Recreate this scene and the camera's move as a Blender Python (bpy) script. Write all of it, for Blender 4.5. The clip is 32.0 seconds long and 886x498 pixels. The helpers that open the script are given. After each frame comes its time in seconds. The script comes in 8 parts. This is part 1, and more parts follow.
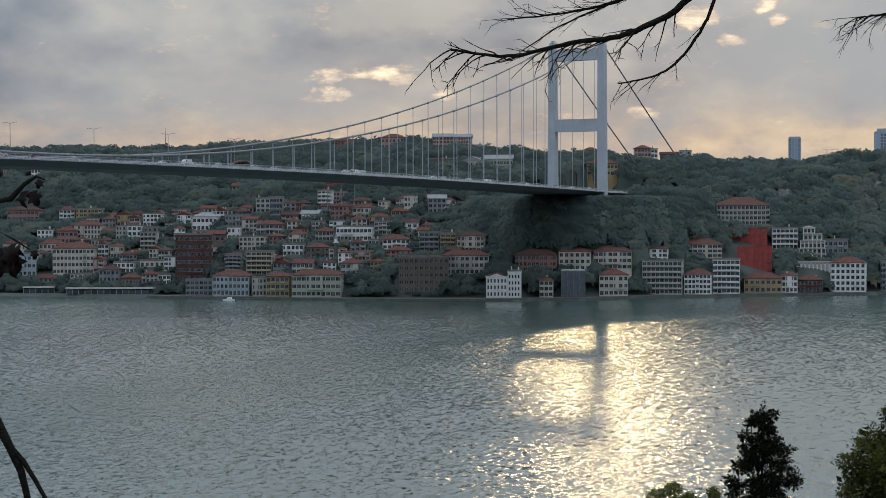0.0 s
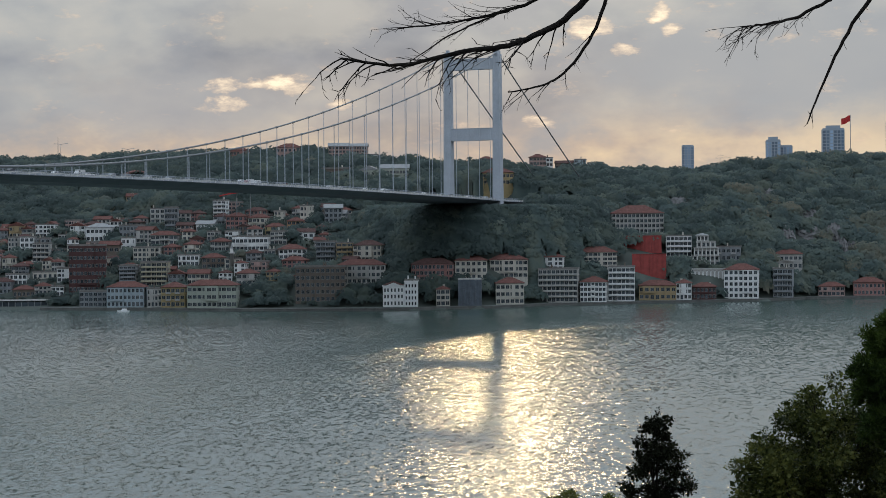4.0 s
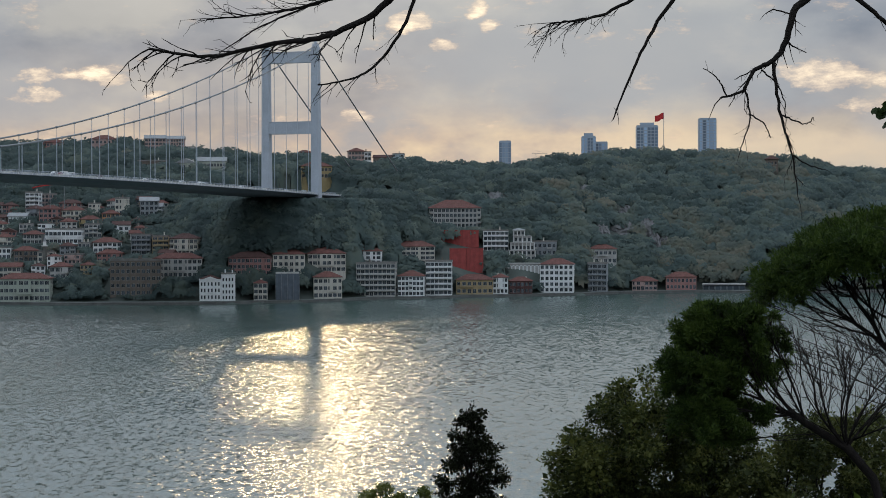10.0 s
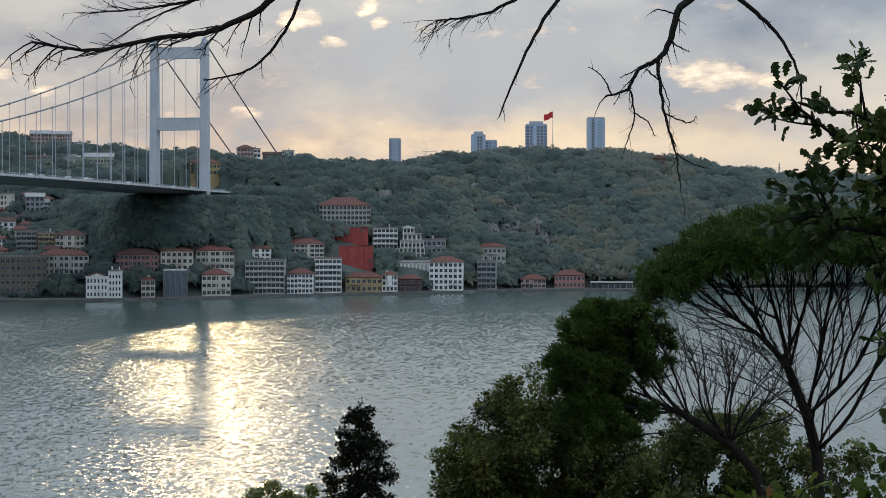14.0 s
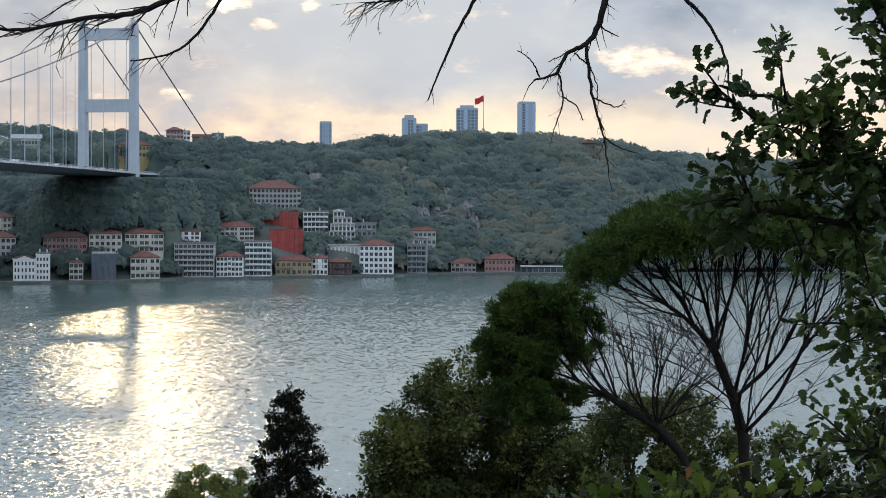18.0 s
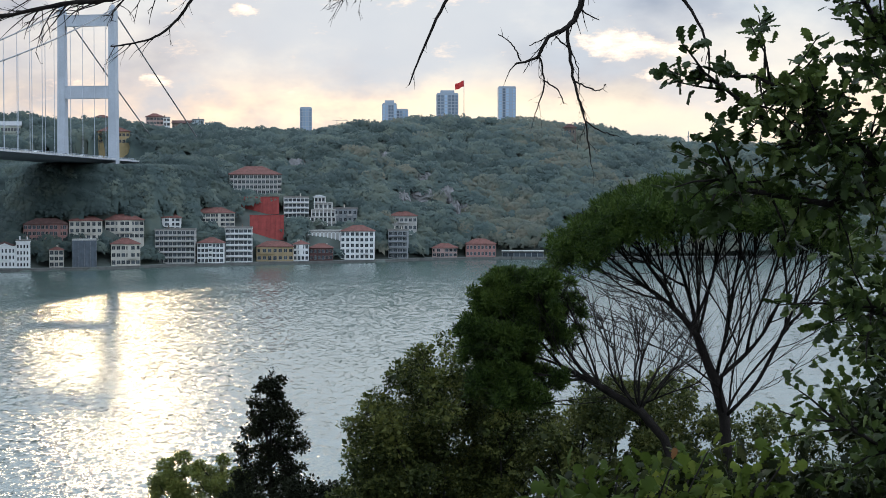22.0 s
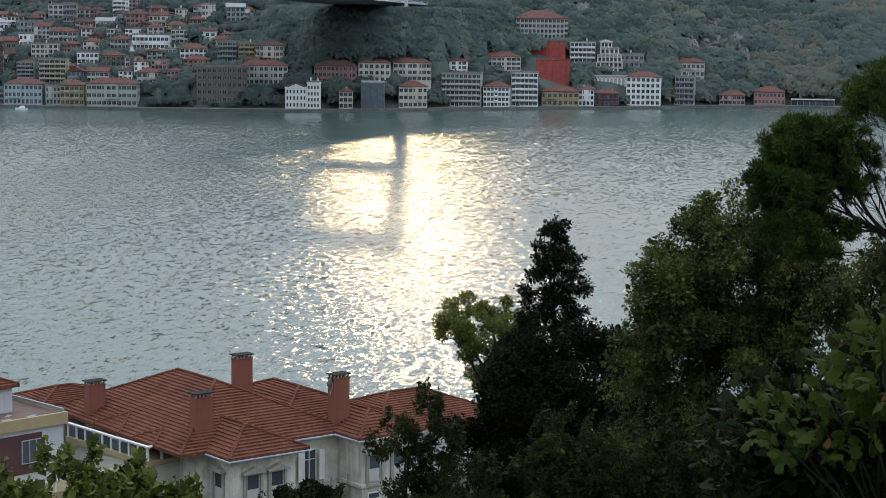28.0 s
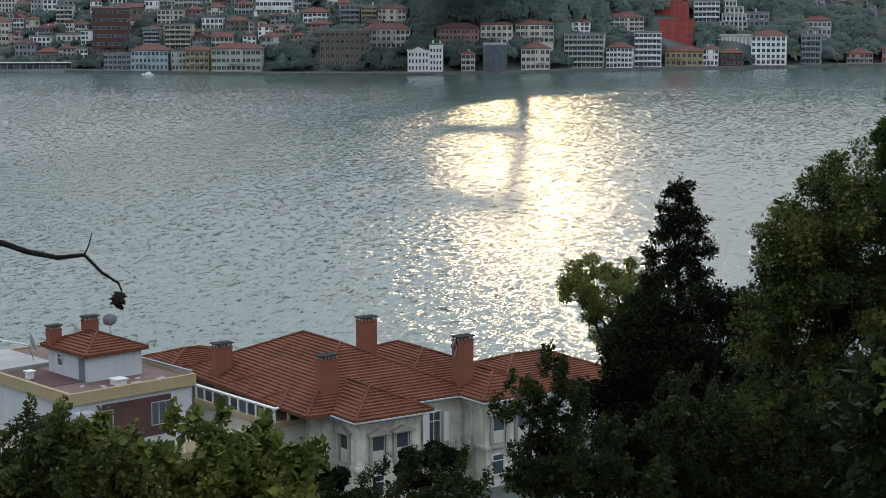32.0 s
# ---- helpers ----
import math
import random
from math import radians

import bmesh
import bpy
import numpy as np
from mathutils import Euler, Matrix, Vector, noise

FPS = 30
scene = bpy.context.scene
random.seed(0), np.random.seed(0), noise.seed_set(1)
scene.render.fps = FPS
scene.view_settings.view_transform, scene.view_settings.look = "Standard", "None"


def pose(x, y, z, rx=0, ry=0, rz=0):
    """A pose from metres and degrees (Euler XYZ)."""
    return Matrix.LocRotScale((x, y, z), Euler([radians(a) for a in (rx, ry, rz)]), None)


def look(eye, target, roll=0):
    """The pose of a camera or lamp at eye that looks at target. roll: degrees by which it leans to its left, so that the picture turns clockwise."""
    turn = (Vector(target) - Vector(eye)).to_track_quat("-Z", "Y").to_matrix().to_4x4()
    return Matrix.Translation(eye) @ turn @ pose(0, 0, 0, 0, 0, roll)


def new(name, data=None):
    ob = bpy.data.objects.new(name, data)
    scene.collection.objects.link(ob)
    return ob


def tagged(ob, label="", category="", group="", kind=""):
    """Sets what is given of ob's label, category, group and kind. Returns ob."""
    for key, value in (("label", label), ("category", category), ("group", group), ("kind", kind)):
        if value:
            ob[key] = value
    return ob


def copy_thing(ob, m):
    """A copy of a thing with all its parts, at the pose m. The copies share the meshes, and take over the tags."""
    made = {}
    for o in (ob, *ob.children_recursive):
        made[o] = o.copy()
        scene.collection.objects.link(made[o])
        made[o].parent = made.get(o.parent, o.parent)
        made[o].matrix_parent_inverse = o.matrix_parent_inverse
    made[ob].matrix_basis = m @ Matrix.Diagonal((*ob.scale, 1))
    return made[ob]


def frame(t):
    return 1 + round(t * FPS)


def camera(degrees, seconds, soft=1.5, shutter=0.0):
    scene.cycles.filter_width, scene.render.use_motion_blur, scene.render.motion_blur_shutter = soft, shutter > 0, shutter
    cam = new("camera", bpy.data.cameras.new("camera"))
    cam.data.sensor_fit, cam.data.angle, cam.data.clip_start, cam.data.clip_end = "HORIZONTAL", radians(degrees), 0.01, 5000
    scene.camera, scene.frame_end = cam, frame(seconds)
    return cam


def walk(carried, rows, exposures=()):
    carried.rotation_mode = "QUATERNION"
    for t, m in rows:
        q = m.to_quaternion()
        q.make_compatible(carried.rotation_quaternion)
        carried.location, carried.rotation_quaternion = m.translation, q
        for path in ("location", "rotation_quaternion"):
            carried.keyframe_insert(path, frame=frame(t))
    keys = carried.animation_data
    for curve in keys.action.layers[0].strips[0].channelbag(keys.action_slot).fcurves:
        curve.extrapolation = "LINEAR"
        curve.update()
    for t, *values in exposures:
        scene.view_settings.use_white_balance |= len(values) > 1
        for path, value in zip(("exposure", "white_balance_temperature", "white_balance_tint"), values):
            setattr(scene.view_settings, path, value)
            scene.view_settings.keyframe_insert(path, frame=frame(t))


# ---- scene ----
import itertools

EXPOSURES = [(0, -0.12, 6500, 10), (6, -0.12, 6450, 10), (9, -0.10, 6430, 10), (13, 0.12, 6400, 10), (17, 0.40, 6280, 10), (19, 0.60, 6200, 10), (23, 0.70, 6200, 10), (26, 0.68, 6400, 10), (29, 0.52, 6550, 10), (32, 0.50, 6600, 10)]
LENS = 27.13
cam = camera(LENS, 32.0, soft=0.8)
EYE_HEIGHT = 48.0


def stand(x, up, yaw, pitch, roll):
    """The hand-held camera: small sways of its place, its bearing, its tilt and its lean."""
    return pose(x, 0, EYE_HEIGHT + up, 90 + pitch, 0, -yaw) @ pose(0, 0, 0, 0, 0, roll)


PATH = [
    (0, stand(-0.250, 0.050, -11.657, -0.971, -0.18)),
    (0.5, stand(-0.242, 0.049, -11.390, -0.924, -0.30)),
    (1, stand(-0.233, 0.048, -11.001, -0.880, -0.57)),
    (1.5, stand(-0.225, 0.047, -10.549, -0.842, -0.56)),
    (2, stand(-0.217, 0.046, -10.044, -0.813, -0.65)),
    (2.5, stand(-0.208, 0.045, -9.617, -0.788, -0.70)),
    (3, stand(-0.200, 0.044, -9.219, -0.755, -0.59)),
    (3.5, stand(-0.188, 0.043, -8.853, -0.737, -0.52)),
    (5.5, stand(-0.138, 0.040, -7.016, -0.558, -0.39)),
    (6, stand(-0.125, 0.039, -6.613, -0.551, -0.34)),
    (6.5, stand(-0.114, 0.038, -6.225, -0.588, -0.39)),
    (7, stand(-0.103, 0.037, -5.773, -0.666, -0.34)),
    (7.5, stand(-0.092, 0.036, -5.360, -0.727, -0.39)),
    (8, stand(-0.082, 0.035, -4.854, -0.781, -0.38)),
    (8.5, stand(-0.071, 0.033, -4.349, -0.809, -0.40)),
    (9, stand(-0.060, 0.031, -3.837, -0.855, -0.31)),
    (9.5, stand(-0.052, 0.029, -3.322, -0.906, -0.22)),
    (10, stand(-0.045, 0.028, -2.764, -0.919, -0.20)),
    (10.5, stand(-0.037, 0.026, -2.272, -0.932, -0.21)),
    (11, stand(-0.030, 0.024, -1.737, -0.906, -0.24)),
    (11.5, stand(-0.022, 0.022, -1.272, -0.875, -0.19)),
    (12, stand(-0.015, 0.020, -0.817, -0.865, -0.15)),
    (12.5, stand(-0.007, 0.019, -0.410, -0.888, -0.15)),
    (13, stand(0.000, 0.017, 0.000, -0.881, -0.00)),
    (13.5, stand(0.004, 0.015, 0.346, -0.929, -0.15)),
    (14, stand(0.007, 0.013, 0.681, -0.997, 0.04)),
    (14.5, stand(0.011, 0.012, 0.997, -1.053, 0.04)),
    (16.5, stand(0.026, 0.007, 2.193, -1.236, 0.12)),
    (17, stand(0.030, 0.005, 2.401, -1.338, 0.20)),
    (17.5, stand(0.033, 0.004, 2.576, -1.418, 0.19)),
    (18, stand(0.037, 0.003, 2.853, -1.499, 0.29)),
    (18.5, stand(0.040, 0.001, 3.120, -1.550, 0.23)),
    (19, stand(0.043, 0.000, 3.413, -1.599, 0.23)),
    (19.5, stand(0.047, -0.001, 3.641, -1.676, 0.04)),
    (20, stand(0.050, -0.003, 3.797, -1.734, 0.04)),
    (20.5, stand(0.045, -0.004, 3.854, -1.833, 0.02)),
    (21, stand(0.040, -0.005, 3.816, -1.892, 0.03)),
    (21.5, stand(0.035, -0.007, 3.688, -1.930, 0.01)),
    (22, stand(0.023, -0.008, 3.446, -1.961, 0.01)),
    (22.5, stand(0.012, -0.012, 3.185, -2.009, 0.01)),
    (23, stand(0.000, -0.016, 2.707, -2.101, 0.11)),
    (23.5, stand(-0.015, -0.020, 2.037, -2.236, 0.46)),
    (24, stand(-0.030, -0.024, 1.491, -2.424, 0.59)),
    (24.5, stand(-0.050, -0.031, 0.774, -2.979, 0.54)),
    (25, stand(-0.070, -0.038, -0.456, -4.062, 0.71)),
    (25.5, stand(-0.078, -0.046, -2.092, -4.640, 0.84)),
    (26, stand(-0.087, -0.053, -3.090, -5.522, 0.87)),
    (26.5, stand(-0.095, -0.060, -3.519, -5.875, 0.84)),
    (28.5, stand(-0.115, -0.068, -6.075, -7.108, 0.53)),
    (29, stand(-0.117, -0.070, -6.655, -7.290, 0.51)),
    (29.5, stand(-0.119, -0.070, -7.066, -7.421, 0.43)),
    (30, stand(-0.121, -0.070, -7.598, -7.627, 0.29)),
    (30.5, stand(-0.124, -0.070, -7.896, -7.781, 0.10)),
    (31, stand(-0.126, -0.070, -8.246, -7.951, -0.00)),
    (31.5, stand(-0.128, -0.070, -8.613, -7.959, -0.17)),
    (32, stand(-0.130, -0.070, -9.243, -8.010, -0.19)),
]
walk(cam, PATH, exposures=EXPOSURES)

# ---- light: a low sun behind the far bank, under a broken evening overcast ----
SUN_BEARING, SUN_HEIGHT = -6.6, 11.4
sun_way = Vector((math.sin(radians(SUN_BEARING)) * math.cos(radians(SUN_HEIGHT)), math.cos(radians(SUN_BEARING)) * math.cos(radians(SUN_HEIGHT)), math.sin(radians(SUN_HEIGHT))))
sun = new("sun", bpy.data.lights.new("sun", "SUN"))
sun.data.energy, sun.data.angle, sun.data.color = 0.053, radians(0.75), (1.0, 0.72, 0.38)
sun.matrix_world = look(sun_way * 3000, (0, 0, 0))


class Nodes:
    """A short way to write a node tree."""

    def __init__(self, tree):
        self.tree = tree
        tree.nodes.clear()

    def add(self, kind, values=None, **settings):
        node = self.tree.nodes.new("ShaderNode" + kind)
        for key, value in settings.items():
            setattr(node, key, value)
        for key, value in (values or {}).items():
            self.put(node.inputs[key], value)
        return node

    def put(self, socket, value):
        if isinstance(value, bpy.types.NodeSocket):
            self.tree.links.new(value, socket)
        elif isinstance(value, bpy.types.Node):
            self.tree.links.new(value.outputs[0], socket)
        elif isinstance(value, tuple) and len(value) == 3 and socket.type == "RGBA":
            socket.default_value = (*value, 1)
        else:
            socket.default_value = value

    def math(self, operation, a, b=0.0, clamp=False):
        return self.add("Math", {0: a, 1: b}, operation=operation, use_clamp=clamp).outputs[0]

    def mix(self, factor, a, b, blend="MIX"):
        node = self.add("Mix", data_type="RGBA", blend_type=blend)
        self.put(node.inputs[0], factor), self.put(node.inputs[6], a), self.put(node.inputs[7], b)
        return node.outputs[2]

    def ramp(self, factor, stops, ease="LINEAR"):
        node = self.add("ValToRGB", {0: factor})
        node.color_ramp.interpolation = ease
        while len(node.color_ramp.elements) < len(stops):
            node.color_ramp.elements.new(0.5)
        for element, (place, colour) in zip(node.color_ramp.elements, stops):
            element.position, element.color = place, (*colour, 1) if isinstance(colour, tuple) else (colour, colour, colour, 1)
        return node.outputs[0]

    def noise(self, vector, scale, detail=4.0, rough=0.55):
        return self.add("TexNoise", {"Vector": vector, "Scale": scale, "Detail": detail, "Roughness": rough}).outputs[0]


def make_sky():
    world = bpy.data.worlds.new("sky")
    scene.world = world
    world.use_nodes = True
    n = Nodes(world.node_tree)
    sky = n.add("TexSky", sky_type="NISHITA", sun_disc=False, sun_elevation=radians(SUN_HEIGHT), sun_rotation=radians(SUN_BEARING), air_density=1.5, dust_density=3.0)
    way = n.add("TexCoord").outputs["Generated"]
    axes = n.add("SeparateXYZ", {0: way})
    up = n.math("MAXIMUM", axes.outputs[2], 0.0)
    # the clouds lie in a sheet: their pattern is squeezed towards the horizon
    depth = n.math("DIVIDE", 1.0, n.math("ADD", up, 0.6))
    sheet = n.add("CombineXYZ", {0: n.math("MULTIPLY", axes.outputs[0], depth), 1: n.math("MULTIPLY", axes.outputs[1], depth), 2: n.math("MULTIPLY", up, 1.5)})
    shift = n.add("VectorMath", {0: sheet, 1: (5.3, 0.4, 0.2)}, operation="ADD").outputs[0]
    large = n.noise(shift, 4.2, 4.0, 0.5)
    small = n.noise(shift, 13.0, 5.0, 0.55)
    body = n.math("ADD", n.math("MULTIPLY", large, 0.78), n.math("MULTIPLY", small, 0.22))
    grey = n.ramp(body, [(0.40, (0.215, 0.26, 0.325)), (0.47, (0.33, 0.365, 0.41)), (0.53, (0.45, 0.475, 0.485)), (0.62, (0.62, 0.60, 0.55))])
    # warm light under the clouds, low over the far hills
    low = n.ramp(up, [(0.0, 1.0), (0.040, 0.95), (0.068, 0.25), (0.11, 0.0)], "EASE")
    warm = n.ramp(n.noise(shift, 8.0, 5.0, 0.6), [(0.36, (0.40, 0.39, 0.395)), (0.47, (0.58, 0.47, 0.385)), (0.60, (0.82, 0.65, 0.45))])
    sheetcolour = n.mix(n.math("MULTIPLY", low, n.ramp(body, [(0.38, 0.55), (0.52, 1.0)])), grey, warm)
    def patch(bearing, rise, wide, tall, ragged=0.9, scale=16.0):
        """How far inside a ragged oval of cloud a direction lies: 1 at its heart, 0 outside."""
        b, e = radians(bearing), radians(rise)
        heart = (math.sin(b) * math.cos(e), math.cos(b) * math.cos(e), math.sin(e))
        off = n.add("VectorMath", {0: n.add("VectorMath", {0: way, 1: heart}, operation="SUBTRACT").outputs[0], 1: (1 / radians(wide), 2.0, 1 / radians(tall))}, operation="MULTIPLY").outputs[0]
        far = n.add("VectorMath", {0: off}, operation="LENGTH").outputs["Value"]
        frayed = n.math("ADD", far, n.math("MULTIPLY", n.math("SUBTRACT", n.noise(n.add("Mapping", {"Vector": way, "Scale": (1.0, 1.0, 1.9)}), scale, 5.0, 0.6), 0.5), ragged * 2))
        return n.ramp(n.math("MULTIPLY", frayed, 0.5), [(0.20, 1.0), (0.58, 0.0)], "EASE")

    # a large grey cloud, smaller dark ones, and a cream veil
    for bearing, rise, wide, tall, strength, colour in ((8.0, 2.0, 9.0, 0.9, 0.65, (0.84, 0.69, 0.50)), (3.0, 5.0, 7.5, 2.2, 0.85, (0.385, 0.420, 0.455)), (-9.0, 6.8, 4.0, 0.9, 0.55, (0.42, 0.44, 0.47)), (-17.0, 3.6, 4.5, 1.1, 0.6, (0.40, 0.42, 0.45)), (-13.0, 6.6, 3.5, 1.2, 0.6, (0.60, 0.585, 0.53)), (12.5, 2.9, 3.0, 0.7, 0.6, (0.46, 0.47, 0.48))):
        sheetcolour = n.mix(n.math("MULTIPLY", patch(bearing, rise, wide, tall), strength), sheetcolour, colour)
    # bright breaks
    thin = 0.0
    for bearing, rise, wide, tall, strength in ((-14.2, 4.45, 1.5, 0.30, 1.0), (-12.6, 4.3, 0.9, 0.25, 0.9), (-14.8, 3.8, 0.7, 0.30, 0.9), (-11.7, 3.85, 0.8, 0.28, 1.0), (-5.4, 3.25, 0.7, 0.22, 0.8), (-1.6, 6.6, 0.35, 0.35, 1.0), (-1.3, 6.0, 0.35, 0.25, 1.0), (-3.6, 6.1, 0.7, 0.35, 1.0), (-2.6, 5.4, 0.6, 0.25, 0.8), (9.3, 4.3, 1.6, 0.6, 0.85), (10.6, 3.4, 1.6, 0.4, 0.7), (-14.5, 2.2, 0.6, 0.8, 0.5)):
        thin = n.math("MAXIMUM", thin, n.math("MULTIPLY", patch(bearing, rise, wide, tall, 1.9, 34.0), strength))
    streaks = n.noise(n.add("Mapping", {"Vector": way, "Scale": (1.0, 1.0, 2.6)}), 40.0, 6.0, 0.68)
    sunny = n.ramp(n.math("ADD", streaks, n.math("MULTIPLY", thin, 0.30)), [(0.60, 0.0), (0.94, 1.0)])
    lower = n.mix(sunny, sheetcolour, n.mix(sunny, (0.80, 0.58, 0.42), (1.25, 1.05, 0.78)))
    # the overcast is thinner and paler higher up
    final = n.mix(n.ramp(up, [(0.10, 0.0), (0.45, 1.0)], "EASE"), lower, n.ramp(body, [(0.36, (0.74, 0.89, 1.06)), (0.62, (1.0, 1.14, 1.30))]))
    clear = n.mix(0.001, final, sky.outputs[0], "ADD")
    n.add("OutputWorld", {0: n.add("Background", {"Color": clear, "Strength": 1.0})})


make_sky()
# ---- materials ----
def material(name, build):
    m = bpy.data.materials.new(name)
    m.use_nodes = True
    n = Nodes(m.node_tree)
    bsdf = n.add("BsdfPrincipled")
    build(n, bsdf)
    n.add("OutputMaterial", {0: bsdf})
    return m


def weathered(name, colour, rough=0.8, scale=1.0, spread=0.25, metal=0.0, bump=0.15, streak=0.0, vary=0.0, specular=0.5):
    """A painted, stone or metal surface: grain, larger stains, run-down streaks, fine relief."""

    def build(n, b):
        place = n.add("TexCoord").outputs["Object"]
        fine = n.noise(place, 9.0 * scale, 5.0)
        wide = n.noise(place, 0.9 * scale, 4.0)
        dark = tuple(c * (1 - spread) for c in colour)
        light = tuple(min(1.0, c * (1 + spread * 0.6)) for c in colour)
        tone = n.mix(n.ramp(wide, [(0.3, 0.0), (0.7, 1.0)]), dark, light)
        tone = n.mix(n.math("MULTIPLY", n.ramp(fine, [(0.35, 1.0), (0.65, 0.0)]), 0.35), tone, tuple(c * 0.7 for c in colour))
        if streak:
            run = n.noise(n.add("Mapping", {"Vector": place, "Scale": (2.2 * scale, 2.2 * scale, 0.12 * scale)}), 1.0, 5.0)
            tone = n.mix(n.math("MULTIPLY", n.ramp(run, [(0.5, 0.0), (0.72, 1.0)]), streak), tone, tuple(c * 0.45 for c in colour))
        if vary:
            other = n.add("ObjectInfo").outputs["Random"]
            tone = n.mix(1.0, tone, n.ramp(other, [(0.0, 1 - vary), (1.0, 1.0)]), "MULTIPLY")
        n.put(b.inputs["Base Color"], tone)
        n.put(b.inputs["Roughness"], n.math("ADD", rough - 0.08, n.math("MULTIPLY", fine, 0.16)))
        n.put(b.inputs["Metallic"], metal)
        n.put(b.inputs["Specular IOR Level"], specular)
        if bump:
            n.put(b.inputs["Normal"], n.add("Bump", {"Strength": bump, "Distance": 0.05, "Height": fine}))

    return material(name, build)


def foliage(name, dark, mid, light, rough=0.6, glow=0.25, patch_size=3.0, sheen=0.15, grain=0.5):
    """Leaves: each leaf or tuft its own tone, thin enough to let some light through."""

    def build(n, b):
        island = n.add("NewGeometry").outputs["Random Per Island"]
        place = n.add("TexCoord").outputs["Object"]
        patch = n.ramp(n.noise(place, 1.0 / patch_size, 3.0), [(0.32, 0.0), (0.68, 1.0)])
        tone = n.ramp(n.math("ADD", n.math("MULTIPLY", island, grain), n.math("MULTIPLY", patch, 1 - grain)), [(0.2, dark), (0.5, mid), (0.85, light)])
        n.put(b.inputs["Base Color"], tone)
        n.put(b.inputs["Roughness"], rough)
        n.put(b.inputs["Specular IOR Level"], sheen)
        n.put(b.inputs["Transmission Weight"], 0.0)
        n.put(b.inputs["Subsurface Weight"], 0.0)

    m = material(name, build)
    tree = m.node_tree
    b = next(x for x in tree.nodes if x.type == "BSDF_PRINCIPLED")
    out = next(x for x in tree.nodes if x.type == "OUTPUT_MATERIAL")
    thin, mixer = tree.nodes.new("ShaderNodeBsdfTranslucent"), tree.nodes.new("ShaderNodeMixShader")
    tree.links.new(b.inputs["Base Color"].links[0].from_socket, thin.inputs[0])
    mixer.inputs[0].default_value = glow
    tree.links.new(b.outputs[0], mixer.inputs[1])
    tree.links.new(thin.outputs[0], mixer.inputs[2])
    tree.links.new(mixer.outputs[0], out.inputs[0])
    return m


def glazing(name, tone=(0.02, 0.025, 0.03)):
    def build(n, b):
        place = n.add("ObjectInfo").outputs["Random"]
        n.put(b.inputs["Base Color"], n.mix(place, tone, tuple(c * 3.5 for c in tone)))
        n.put(b.inputs["Roughness"], 0.08)
        n.put(b.inputs["IOR"], 1.5)

    return material(name, build)


def roofing(name, colour, row=0.38):
    """Clay roof: rows of tiles with dirt and sun-bleached patches."""

    def build(n, b):
        place = n.add("TexCoord").outputs["Object"]
        wide = n.noise(place, 0.5, 4.0)
        fine = n.noise(place, 5.0, 5.0)
        tone = n.mix(n.ramp(wide, [(0.3, 0.0), (0.7, 1.0)]), tuple(c * 0.65 for c in colour), tuple(min(1, c * 1.15) for c in colour))
        tone = n.mix(n.math("MULTIPLY", n.ramp(fine, [(0.35, 1.0), (0.6, 0.0)]), 0.5), tone, tuple(c * 0.45 for c in colour))
        island = n.add("NewGeometry").outputs["Random Per Island"]
        tone = n.mix(1.0, tone, n.ramp(island, [(0.0, 0.78), (1.0, 1.0)]), "MULTIPLY")
        n.put(b.inputs["Base Color"], tone)
        n.put(b.inputs["Roughness"], 0.85)
        n.put(b.inputs["Specular IOR Level"], 0.15)
        wave = n.add("TexWave", {"Vector": place, "Scale": 1.0 / row, "Distortion": 0.4}, bands_direction="Z")
        n.put(b.inputs["Normal"], n.add("Bump", {"Strength": 0.5, "Distance": 0.08, "Height": wave.outputs[0]}))

    return material(name, build)


